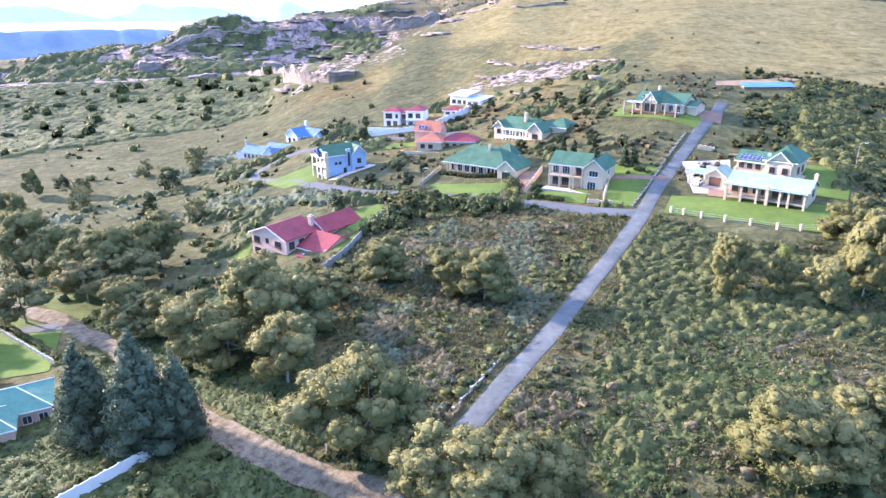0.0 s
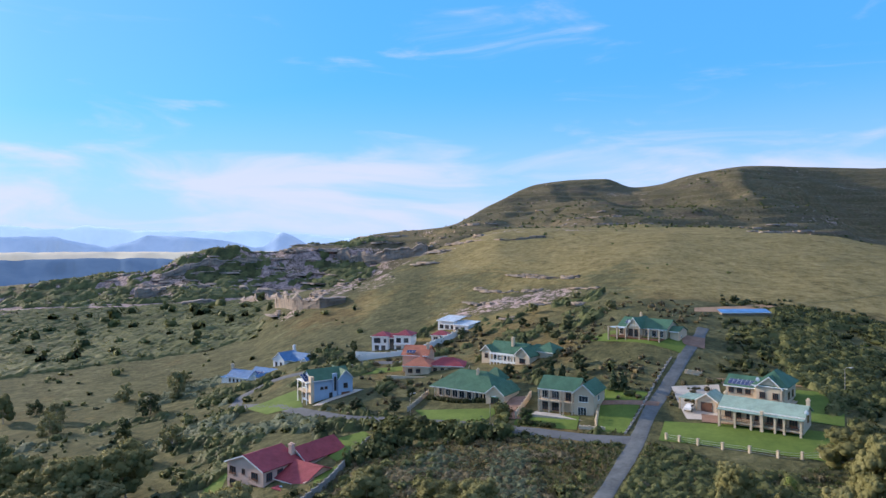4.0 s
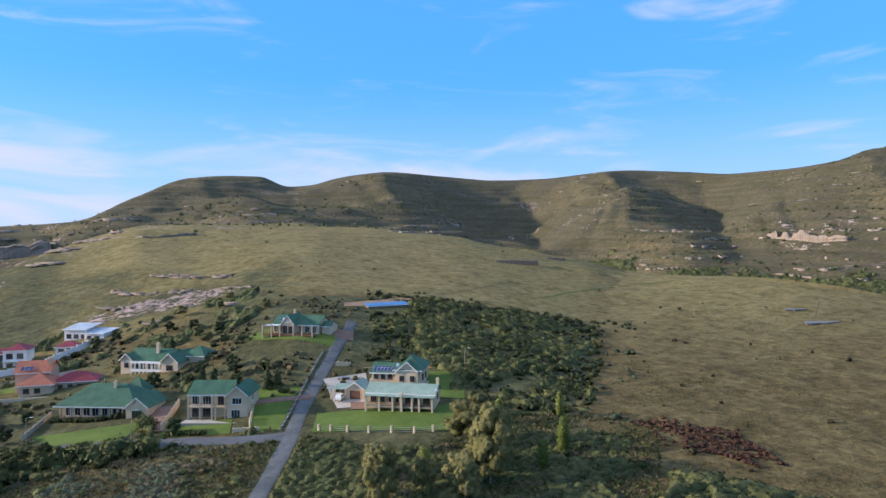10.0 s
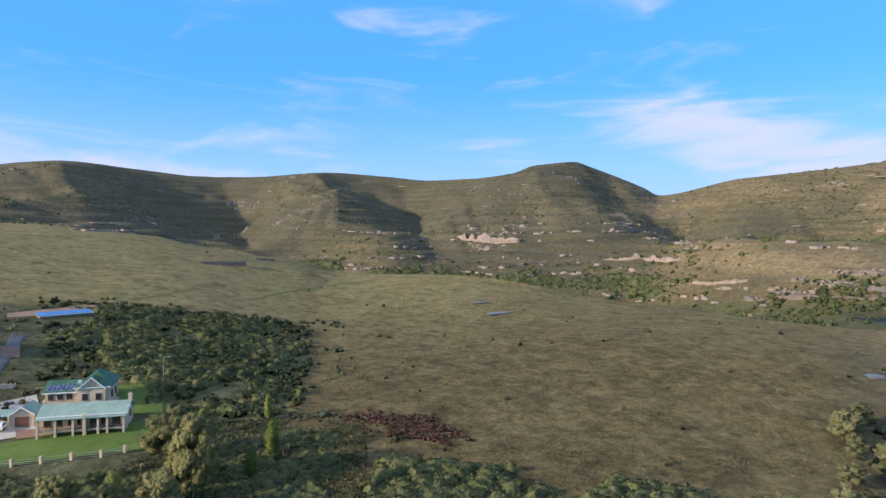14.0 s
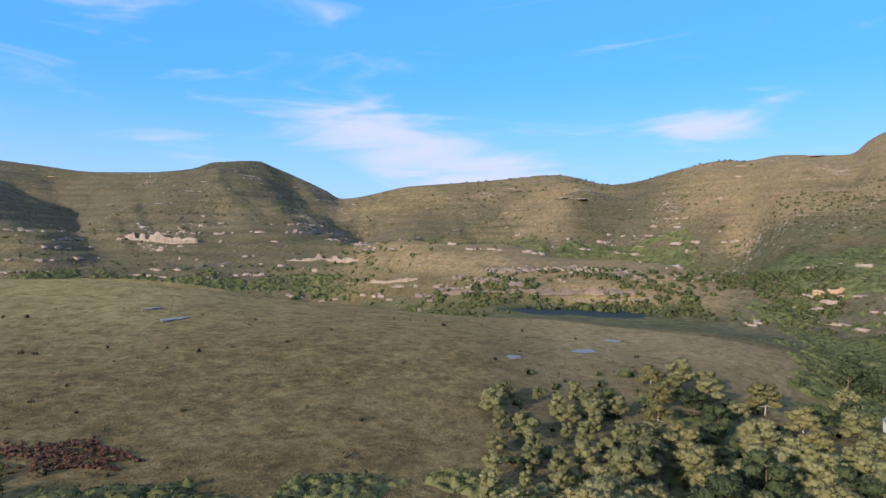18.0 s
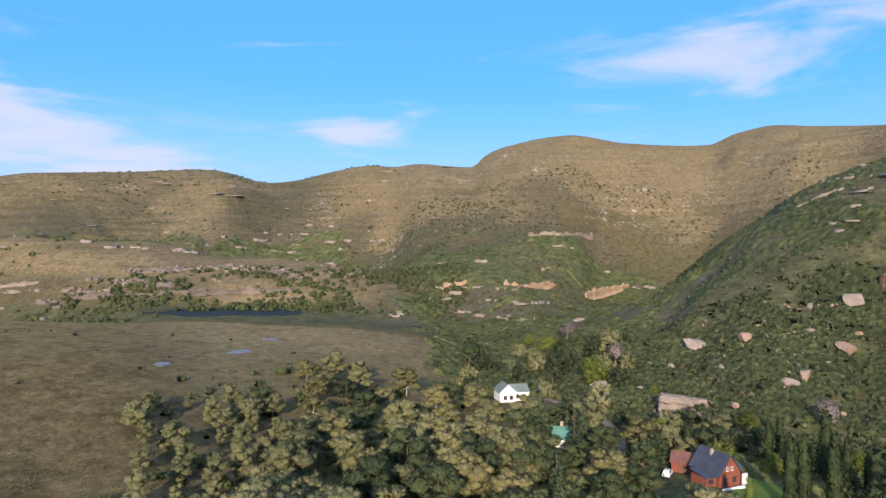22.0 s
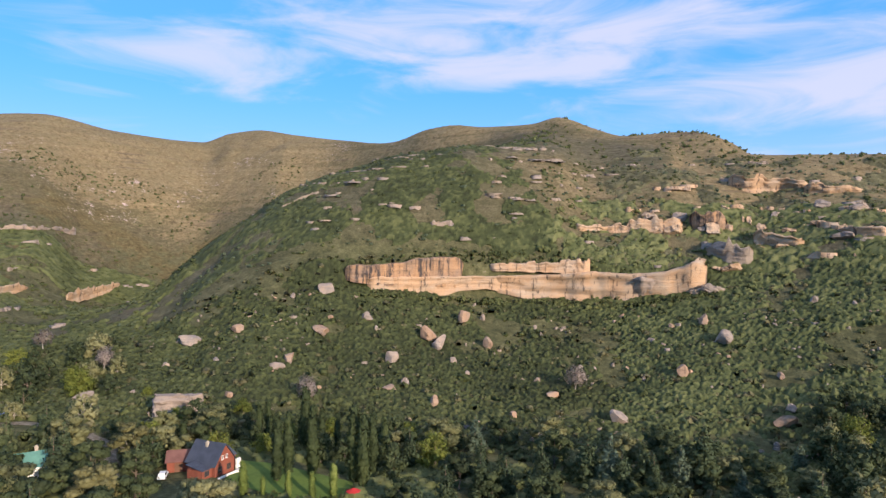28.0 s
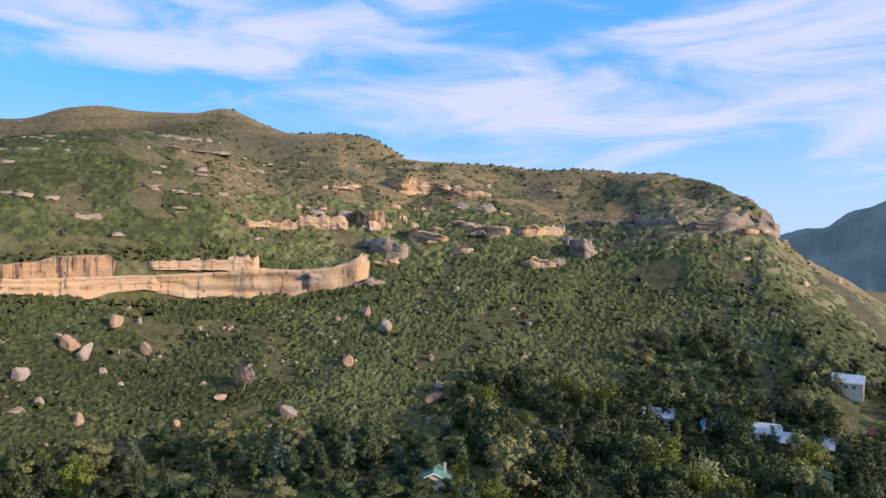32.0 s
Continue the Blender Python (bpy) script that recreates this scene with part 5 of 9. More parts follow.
# ---- houses ----
def sheet_roof(name, colour, rough=0.62, along="X"):
    """Painted ribbed roof sheeting, faded in patches."""
    m, n, l, b = material(name, rough, 0.0, 0.22)
    p = place(n)
    tc = n.new("ShaderNodeTexCoord")
    w = n.new("ShaderNodeTexWave")
    w.bands_direction = along
    w.inputs["Scale"].default_value = 1.6
    l.new(tc.outputs["Object"], w.inputs["Vector"])
    f = ranged(n, l, noise_node(n, l, p, 0.5, 6, 0.65), 0.3, 0.7)
    c = mix(n, l, f, tuple(v * 0.8 for v in colour), tuple(min(1, v * 1.25 + 0.01) for v in colour))
    c = mix(n, l, ranged(n, l, w.outputs[1], 0.0, 1.0, 0.0, 0.25), c, tuple(v * 0.6 for v in colour))
    l.new(c, b.inputs["Base Color"])
    bump(n, l, b, w.outputs[1], 0.5, 0.04)
    return m


def roof_pair(name, colour):
    return {a: sheet_roof(name, colour, along=a) for a in "XY"}


CREAM, PINK = plain("cream_plaster", (0.62, 0.50, 0.36), 0.9, 0, 0.1, 3, 0.01), plain("pink_plaster", (0.62, 0.44, 0.36), 0.9, 0, 0.1, 3, 0.01)
WHITE, BLUE_WALL = plain("white_plaster", (0.78, 0.76, 0.73), 0.9, 0, 0.08, 3, 0.01), plain("blue_plaster", (0.33, 0.44, 0.58), 0.9, 0, 0.1, 3, 0.01)
PEACH = plain("peach_plaster", (0.66, 0.42, 0.30), 0.9, 0, 0.1, 3, 0.01)
RED_BRICK = plain("red_brick", (0.22, 0.07, 0.045), 0.9, 0, 0.25, 6, 0.02)
STONE = plain("rough_stone", (0.42, 0.36, 0.28), 0.95, 0, 0.3, 4, 0.03)
TIMBER = plain("dark_deck_timber", (0.17, 0.085, 0.05), 0.8, 0, 0.25, 4)
TRIM = plain("white_paint", (0.8, 0.8, 0.78), 0.6, 0, 0.06, 3)
BROWN_TRIM = plain("brown_frame", (0.16, 0.08, 0.05), 0.6, 0, 0.2, 3)
STEEL = plain("galvanised_steel", (0.5, 0.5, 0.5), 0.4, 0.8, 0.1, 3)
TYRE = plain("tyre_rubber", (0.02, 0.02, 0.02), 0.9, 0, 0.1, 3)
CAR_WHITE, CAR_BLUE = plain("white_car_paint", (0.75, 0.75, 0.75), 0.3, 0, 0.03, 3, spec=0.5), plain("blue_car_paint", (0.05, 0.12, 0.35), 0.3, 0, 0.05, 3, spec=0.5)
RED_CLOTH = plain("red_cloth", (0.45, 0.03, 0.03), 0.9, 0, 0.15, 3)
GLASS = plain("window_glass", (0.03, 0.04, 0.05), 0.06, 0, 0.3, 0.6, spec=0.7)
SOLAR = plain("solar_cells", (0.015, 0.035, 0.12), 0.15, 0, 0.3, 2, spec=0.6)
GREEN_ROOF, PALE_ROOF = roof_pair("green_roof_sheet", (0.05, 0.13, 0.08)), roof_pair("pale_green_roof_sheet", (0.26, 0.36, 0.30))
RED_ROOF, TILE_ROOF = roof_pair("maroon_roof_sheet", (0.26, 0.045, 0.06)), roof_pair("terracotta_roof", (0.42, 0.15, 0.09))
BLUE_ROOF, GREY_ROOF = roof_pair("blue_roof_sheet", (0.07, 0.18, 0.36)), roof_pair("slate_grey_roof", (0.05, 0.06, 0.085))
SILVER_ROOF, TEAL_ROOF = roof_pair("silver_roof_sheet", (0.42, 0.50, 0.58)), roof_pair("teal_roof_sheet", (0.10, 0.24, 0.19))
WORN_ROOF = roof_pair("weathered_green_sheet", (0.15, 0.19, 0.17))
BROWN_ROOF = roof_pair("brown_roof_sheet", (0.16, 0.075, 0.06))


def box(bm, x0, x1, y0, y1, z0, z1):
    v = [bm.verts.new(p) for p in ((x0, y0, z0), (x1, y0, z0), (x1, y1, z0), (x0, y1, z0), (x0, y0, z1), (x1, y0, z1), (x1, y1, z1), (x0, y1, z1))]
    for f in ((3, 2, 1, 0), (4, 5, 6, 7), (0, 1, 5, 4), (1, 2, 6, 5), (2, 3, 7, 6), (3, 0, 4, 7)):
        bm.faces.new([v[i] for i in f])


def solid(bm, low, high):
    """A body between two rings of corners."""
    a, b = [bm.verts.new(p) for p in low], [bm.verts.new(p) for p in high]
    n = len(a)
    bm.faces.new(a[::-1])
    bm.faces.new(b)
    for i in range(n):
        bm.faces.new((a[i], a[(i + 1) % n], b[(i + 1) % n], b[i]))


def done(bm, name, mat, bevel=0.0):
    if bevel:
        bmesh.ops.bevel(bm, geom=bm.edges[:], offset=bevel, segments=1, affect="EDGES")
    bmesh.ops.recalc_face_normals(bm, faces=bm.faces[:])
    me = bpy.data.meshes.new(name)
    bm.to_mesh(me)
    bm.free()
    me.materials.append(mat)
    return me


def boxes(name, mat, *sizes, bevel=0.0):
    bm = bmesh.new()
    for s in sizes:
        box(bm, *s)
    return done(bm, name, mat, bevel)


def lattice(name, xs, zs, t, mat):
    """A frame in one piece: bars between the cuts, open where the panes sit."""
    bm = bmesh.new()
    nx, nz = len(xs), len(zs)
    v = {(i, j, k): bm.verts.new((xs[i], (-t, t)[k], zs[j])) for i in range(nx) for j in range(nz) for k in (0, 1)}
    full = lambda i, j: 0 <= i < nx - 1 and 0 <= j < nz - 1 and (i % 2 == 0 or j % 2 == 0)
    for i in range(nx - 1):
        for j in range(nz - 1):
            if not full(i, j):
                continue
            for k in (0, 1):
                bm.faces.new([v[p] for p in ((i, j, k), (i + 1, j, k), (i + 1, j + 1, k), (i, j + 1, k))])
            for di, dj, a, b in ((-1, 0, (i, j), (i, j + 1)), (1, 0, (i + 1, j), (i + 1, j + 1)), (0, -1, (i, j), (i + 1, j)), (0, 1, (i, j + 1), (i + 1, j + 1))):
                if not full(i + di, j + dj):
                    bm.faces.new([v[(*a, 0)], v[(*b, 0)], v[(*b, 1)], v[(*a, 1)]])
    return done(bm, name, mat)


class House:
    """A house in its own axes: x along the front, y to the back, z up from its floor."""

    def __init__(self, name, x, y, turn, label, floor=None, group="houses of the hillside village", sx=1.0):
        z = ground_z(x, y) if floor is None else floor
        self.root = thing(name, pose(x, y, z, 0, 0, turn) @ Matrix.Diagonal((sx, 1, 1, 1)), label, "house", group)

    def wing(self, x, y, w, d, h, wall, roof, style="gx", rise=2.0, over=0.5, z=0.0, deep=3.5, label="", trim=TRIM):
        bm = bmesh.new()
        box(bm, x, x + w, y, y + d, z - deep, z + h)
        if style == "gx":
            for px in (x, x + w - 0.25):
                solid(bm, [(px, y, z + h), (px, y + d, z + h), (px, y + d / 2, z + h + rise)], [(px + 0.25, y, z + h), (px + 0.25, y + d, z + h), (px + 0.25, y + d / 2, z + h + rise)])
        if style == "gy":
            for py in (y, y + d - 0.25):
                solid(bm, [(x, py, z + h), (x + w, py, z + h), (x + w / 2, py, z + h + rise)], [(x, py + 0.25, z + h), (x + w, py + 0.25, z + h), (x + w / 2, py + 0.25, z + h + rise)])
        part("wall", done(bm, "wall", wall), self.root, label)
        t, top = 0.16, z + h + 0.02
        bm = bmesh.new()
        if style in ("gx", "gy"):
            span, length = (d, w) if style == "gx" else (w, d)
            k = over * rise / (span / 2)
            for sgn in (0, 1):
                e = -over if sgn == 0 else span + over
                prof = [(e, top - k), (span / 2, top + rise), (span / 2, top + rise + t), (e, top - k + t)]
                if style == "gx":
                    solid(bm, [(x - over, y + a, b) for a, b in prof], [(x + w + over, y + a, b) for a, b in prof])
                else:
                    solid(bm, [(x + a, y - over, b) for a, b in prof], [(x + a, y + d + over, b) for a, b in prof])
            axis = "X" if style == "gx" else "Y"
        elif style == "hip":
            x0, x1, y0, y1 = x - over, x + w + over, y - over, y + d + over
            s = min(x1 - x0, y1 - y0) / 2
            ring = [(x0, y0, top), (x1, y0, top), (x1, y1, top), (x0, y1, top)]
            low = [bm.verts.new(p) for p in ring]
            up = [bm.verts.new((p[0], p[1], top + t)) for p in ring]
            if x1 - x0 >= y1 - y0:
                r0, r1 = bm.verts.new((x0 + s, (y0 + y1) / 2, top + rise)), bm.verts.new((x1 - s + 0.01, (y0 + y1) / 2, top + rise))
                for f in ((up[0], up[1], r1, r0), (up[1], up[2], r1), (up[2], up[3], r0, r1), (up[3], up[0], r0)):
                    bm.faces.new(f)
            else:
                r0, r1 = bm.verts.new(((x0 + x1) / 2, y0 + s, top + rise)), bm.verts.new(((x0 + x1) / 2, y1 - s + 0.01, top + rise))
                for f in ((up[0], up[1], r0), (up[1], up[2], r1, r0), (up[2], up[3], r1), (up[3], up[0], r0, r1)):
                    bm.faces.new(f)
            r0_at, r1_at = r0.co.copy(), r1.co.copy()
            bm.faces.new(low[::-1])
            for i in range(4):
                bm.faces.new((low[i], low[(i + 1) % 4], up[(i + 1) % 4], up[i]))
            axis = "X"
        else:  # one slope, falling to the front
            solid(bm, [(x - over, y - over, top), (x - over, y + d + over, top + rise), (x - over, y + d + over, top + rise + t), (x - over, y - over, top + t)],
                  [(x + w + over, y - over, top), (x + w + over, y + d + over, top + rise), (x + w + over, y + d + over, top + rise + t), (x + w + over, y - over, top + t)])
            axis = "X"
        r = part("roof", done(bm, "roof", roof[axis]), self.root)
        if style == "hip" and roof is TEAL_ROOF:
            pts = [Vector(v) for v in ring]
            ends = [r0_at, r1_at]
            wide = x1 - x0 >= y1 - y0
            for p, q in [(ends[0], ends[1])] + [(Vector((a.x, a.y, top + t)), ends[(0, 1, 1, 0)[i] if wide else (0, 0, 1, 1)[i]]) for i, a in enumerate(pts)]:
                side = (q - p).cross(Vector((0, 0, 1))).normalized() * 0.13
                up_ = Vector((0, 0, 0.09))
                bm = bmesh.new()
                solid(bm, [p - side, p + side, p + up_], [q - side, q + side, q + up_])
                part("ridge_cap", done(bm, "ridge_cap", WHITE), r)
        if trim and style == "gx":
            k = over * rise / (d / 2)
            part("fascia", boxes("fascia", trim, (x - over, x + w + over, y - over - 0.05, y - over, top - k - 0.12, top - k + 0.14)), r)
        if trim and style == "gy":
            k = over * rise / (w / 2)
            bm = bmesh.new()
            for a, b in ((-over, w / 2), (w + over, w / 2)):
                za = top - k
                yy = y - over - 0.06
                solid(bm, [(x + a, yy, za - 0.1), (x + b, yy, top + rise - 0.1), (x + b, yy, top + rise + 0.2), (x + a, yy, za + 0.2)],
                      [(x + a, yy + 0.05, za - 0.1), (x + b, yy + 0.05, top + rise - 0.1), (x + b, yy + 0.05, top + rise + 0.2), (x + a, yy + 0.05, za + 0.2)])
            part("bargeboard", done(bm, "bargeboard", trim), r)
        if trim and style in ("hip", "shed"):
            part("fascia", boxes("fascia", trim, (x - over, x + w + over, y - over - 0.05, y - over, top - 0.1, top + 0.14)), r)
        return r

    def window(self, side, at, z, w, h, plane, frame=BROWN_TRIM, bars=1, name="window", sill=True):
        """side: front, back, left or right; at: its centre along that wall; plane: where the wall stands."""
        g = 0.07
        cuts = [-w / 2, -w / 2 + g]
        for k in range(bars):
            c = -w / 2 + w * (k + 1) / (bars + 1)
            cuts += [c - 0.03, c + 0.03]
        cuts += [w / 2 - g, w / 2]
        m = {"front": pose(at, plane, 0), "back": pose(at, plane, 0, 0, 0, 180), "left": pose(plane, at, 0, 0, 0, -90), "right": pose(plane, at, 0, 0, 0, 90)}[side]
        f = part(name, lattice(name, cuts, [z, z + g, z + h - g, z + h], 0.05, frame), self.root, m=m)
        for a, b in zip(cuts[1::2], cuts[2::2]):
            part("pane", boxes("pane", GLASS, (a, b, -0.02, 0.01, z + g, z + h - g)), f)
        if sill:
            part("sill", boxes("sill", frame, (-w / 2 - 0.1, w / 2 + 0.1, -0.14, 0.02, z - 0.08, z - 0.004)), f)
        return f

    def row(self, side, start, step, n, z, w, h, plane, frame=BROWN_TRIM, bars=1):
        for k in range(n):
            self.window(side, start + step * k, z, w, h, plane, frame, bars)

    def door(self, side, at, z, w, h, plane, mat=BROWN_TRIM):
        m = {"front": pose(at, plane, 0), "left": pose(plane, at, 0, 0, 0, -90), "right": pose(plane, at, 0, 0, 0, 90)}[side]
        d = part("door", boxes("door", mat, (-w / 2, w / 2, -0.06, 0.02, z, z + h), *[(-w / 2 + 0.08, w / 2 - 0.08, -0.08, -0.05, z + 0.12 + k * h / 4, z + (k + 1) * h / 4 - 0.06) for k in range(4)]), self.root, m=m)
        part("handle", boxes("handle", STEEL, (w / 2 - 0.2, w / 2 - 0.1, -0.14, -0.06, z + 1.0, z + 1.05)), d)

    def posts(self, xs, y, z0, z1, mat, size=0.35, cap=True):
        for x in xs:
            b = boxes("pillar", mat, (x - size / 2, x + size / 2, y - size / 2, y + size / 2, z0, z1), *([(x - size * 0.65, x + size * 0.65, y - size * 0.65, y + size * 0.65, z1 - 0.18, z1)] if cap else []))
            part("pillar", b, self.root)

    def slab(self, name, mat, *s, label=""):
        return part(name, boxes(name, mat, *s), self.root, label)

    def rail(self, x0, x1, y, z, mat=BROWN_TRIM, h=1.0):
        n = max(2, int((x1 - x0) / 0.6))
        self.slab("railing", mat, (x0, x1, y - 0.03, y + 0.03, z + h - 0.07, z + h), (x0, x1, y - 0.02, y + 0.02, z + h * 0.5, z + h * 0.5 + 0.05),
                  *[(x0 + (x1 - x0) * k / n - 0.025, x0 + (x1 - x0) * k / n + 0.025, y - 0.025, y + 0.025, z, z + h) for k in range(n + 1)])

    def chimney(self, x, y, z0, z1, mat, s=0.9):
        c = self.slab("chimney", mat, (x - s / 2, x + s / 2, y - s / 2, y + s / 2, z0, z1))
        part("cap", boxes("cap", mat, (x - s * 0.62, x + s * 0.62, y - s * 0.62, y + s * 0.62, z1 - 0.01, z1 + 0.18), (x - s * 0.3, x + s * 0.3, y - s * 0.3, y + s * 0.3, z1 + 0.18, z1 + 0.5)), c)

    def panels(self, x, y, z, n, rows, tilt, w=1.1, d=1.7, turn=0.0):
        for r in range(rows):
            for k in range(n):
                p = part("solar_panel", boxes("solar_panel", SOLAR, (0.04, w - 0.04, 0.04, d - 0.04, 0, 0.05)), self.root,
                         m=pose(x, y, z, 0, 0, turn) @ pose(0, 0, 0, tilt) @ pose(k * w, r * d, 0.06))
                part("frame", boxes("frame", STEEL, (0, w, 0, 0.04, 0, 0.06), (0, w, d - 0.04, d, 0, 0.06), (0, 0.04, 0.04, d - 0.04, 0, 0.06), (w - 0.04, w, 0.04, d - 0.04, 0, 0.06)), p)

    def dish(self, x, y, z):
        bm = bmesh.new()
        bmesh.ops.create_cone(bm, cap_ends=False, segments=14, radius1=0.5, radius2=0.08, depth=0.16)
        bmesh.ops.rotate(bm, cent=(0, 0, 0), matrix=Euler((radians(70), 0, 0.5)).to_matrix(), verts=bm.verts)
        bmesh.ops.translate(bm, vec=(x, y, z + 0.5), verts=bm.verts)
        box(bm, x - 0.03, x + 0.03, y - 0.03, y + 0.03, z - 0.2, z + 0.5)
        part("satellite_dish", done(bm, "satellite_dish", TRIM), self.root)


def car(x, y, turn, paint, label):
    t = thing("car", pose(x, y, ground_z(x, y) + 0.2, 0, 0, turn), label, "car")
    bm = bmesh.new()
    solid(bm, [(-2.1, -0.85, 0.3), (2.1, -0.85, 0.3), (2.1, 0.85, 0.3), (-2.1, 0.85, 0.3)], [(-2.05, -0.82, 0.85), (2.0, -0.82, 0.8), (2.0, 0.82, 0.8), (-2.05, 0.82, 0.85)])
    solid(bm, [(-1.8, -0.78, 0.84), (0.9, -0.78, 0.84), (0.9, 0.78, 0.84), (-1.8, 0.78, 0.84)], [(-1.4, -0.62, 1.45), (0.3, -0.62, 1.45), (0.3, 0.62, 1.45), (-1.4, 0.62, 1.45)])
    part("body", done(bm, "body", paint), t)
    for n, s in (("side_window", ((-1.45, 0.45, -0.76, -0.70, 0.95, 1.35),)), ("side_window", ((-1.45, 0.45, 0.70, 0.76, 0.95, 1.35),))):
        part(n, boxes(n, GLASS, *s), t)
    for wx in (-1.3, 1.3):
        for wy in (-0.8, 0.8):
            bm = bmesh.new()
            bmesh.ops.create_cone(bm, cap_ends=True, segments=14, radius1=0.33, radius2=0.33, depth=0.22)
            w = part("wheel", done(bm, "wheel", TYRE), t, m=pose(wx, wy, 0.2, 90))
            bm = bmesh.new()
            bmesh.ops.create_cone(bm, cap_ends=True, segments=12, radius1=0.2, radius2=0.2, depth=0.25)
            part("rim", done(bm, "rim", STEEL), w)


# cream house with pillars, its tower block, garage and carport
h = House("house", 55.0, 145.6, -38, "cream two-storey house with pale green sheet roofs and pillars", floor=ground_z(55, 145.6) - 0.9, sx=0.86)
h.wing(0, 0, 19, 7, 5.0, CREAM, PALE_ROOF, "gx", 1.5, 0.5, z=0.0)
h.slab("balcony", STONE, (0, 19, -1.8, 0, 2.0, 2.25))
h.slab("veranda_roof", PALE_ROOF["X"], (-0.4, 19.4, -2.2, -0.4, 4.5, 4.62))
h.posts([0.2, 4.0, 7.8, 10.4, 13.2, 15.2, 18.8], -1.7, -3.2, 4.5, CREAM, 0.5)
h.rail(0.2, 10.4, -1.8, 2.25)
h.rail(10.6, 18.8, -1.8, 2.25)
h.row("front", 1.8, 2.4, 2, 2.7, 1.6, 1.3, -0.03, BROWN_TRIM, 2)
h.row("front", 6.6, 2.0, 2, 2.8, 0.8, 1.1, -0.03)
h.row("front", 11.8, 2.5, 3, 2.5, 1.8, 1.7, -0.03, BROWN_TRIM, 2)
h.row("front", 11.8, 2.5, 3, -0.9, 1.8, 2.1, -0.03, BROWN_TRIM, 2)
h.window("right", 4, 3.2, 1.6, 1.4, 19.03)
h.chimney(18.6, 6, 4, 7.2, CREAM, 0.8)
h.chimney(-0.2, 4, 3, 7.0, CREAM, 0.7)
h.slab("pilaster", CREAM, (9.9, 10.6, -2.1, -1.4, -3.2, 5.4))
h.wing(-4, 15, 9.5, 8, 5.6, CREAM, GREEN_ROOF, "gx", 1.7, 0.6, z=1.2)
h.wing(4.2, 13.2, 7.4, 10, 6.6, CREAM, GREEN_ROOF, "hip", 3.2, 0.8, z=1.2)
h.wing(4.6, 12.6, 6.4, 3, 6.4, CREAM, GREEN_ROOF, "gy", 2.4, 0.4, z=1.2)
h.row("front", -2.6, 2.2, 3, 5.0, 1.4, 1.2, 14.97, BROWN_TRIM, 2)
h.row("front", -1.8, 3.2, 2, 1.6, 2.0, 1.9, 14.97, BROWN_TRIM, 2)
h.row("front", 6.2, 3.2, 2, 5.1, 1.4, 1.4, 12.57, BROWN_TRIM, 2)
h.row("front", 6.2, 3.2, 2, 1.9, 1.4, 1.5, 12.57, BROWN_TRIM, 2)
h.row("right", 16.5, 3.6, 2, 4.8, 1.8, 1.6, 11.63, BROWN_TRIM, 2)
h.slab("balcony", STONE, (11.6, 13.0, 14.5, 22.5, 3.7, 3.9))
h.posts([12.9], 14.7, -2, 3.7, CREAM, 0.35)
h.posts([12.9], 22.3, -2, 3.7, CREAM, 0.35)
h.panels(-3.6, 15.0, 6.95, 7, 2, 21)
h.dish(5.2, 12.2, 8.8)
h.dish(19.4, 1.0, 5.2)
h.slab("terrace_wall", WHITE, (-6, 4, 10.8, 11.1, -2, 2.4), label="white terrace wall")
g = House("garage", 50.3, 156.3, -38, "cream garage with a brown door and open carport")
g.wing(3.2, 0, 4.4, 6, 2.7, CREAM, PALE_ROOF, "gy", 1.5, 0.4)
g.door("front", 5.4, 0, 2.6, 2.2, -0.03, BROWN_TRIM)
g.slab("carport_roof", PALE_ROOF["X"], (-1.0, 3.2, -0.4, 6, 2.5, 2.64))
g.posts([-0.8, 3.0], -0.2, -1.5, 2.5, CREAM, 0.35)
car(51.4, 154.8, 52, CAR_WHITE, "white car parked under the carport")

# two-storey cream house beside the road
h = House("house", 17.2, 165.2, -27, "two-storey cream house with green roof and white bargeboards", sx=0.88)
h.wing(0, 0, 11, 8.5, 5.6, CREAM, GREEN_ROOF, "gx", 2.3, 0.5, z=0.3)
h.wing(10.6, -1.3, 5.6, 9.8, 5.5, CREAM, GREEN_ROOF, "gy", 2.1, 0.5, z=0.3)
h.slab("balcony", CREAM, (0, 10.6, -1.6, 0, 2.9, 3.15))
h.posts([0.3, 3.4, 6.6, 7.6, 10.2], -1.4, -2.5, 5.6, CREAM, 0.35)
h.row("front", 1.9, 2.9, 2, 3.4, 2.2, 2.0, -0.03, TRIM, 2)
h.window("front", 8.9, 3.3, 2.2, 2.0, -0.03, BROWN_TRIM, 2)
h.row("front", 1.9, 2.9, 2, 0.5, 2.2, 2.1, -0.03, BROWN_TRIM, 2)
h.window("front", 13.4, 3.7, 2.6, 1.5, -1.33, TRIM, 2)
h.window("front", 13.0, 0.4, 2.4, 2.0, -1.33, TRIM, 2)
h.window("right", 3, 3.6, 1.4, 1.4, 16.23, TRIM)
h.rail(0.3, 10.4, -1.5, 3.15)
h.slab("patio", PAVING, (-0.5, 17, -4.5, -1.3, -2.5, 0.1))

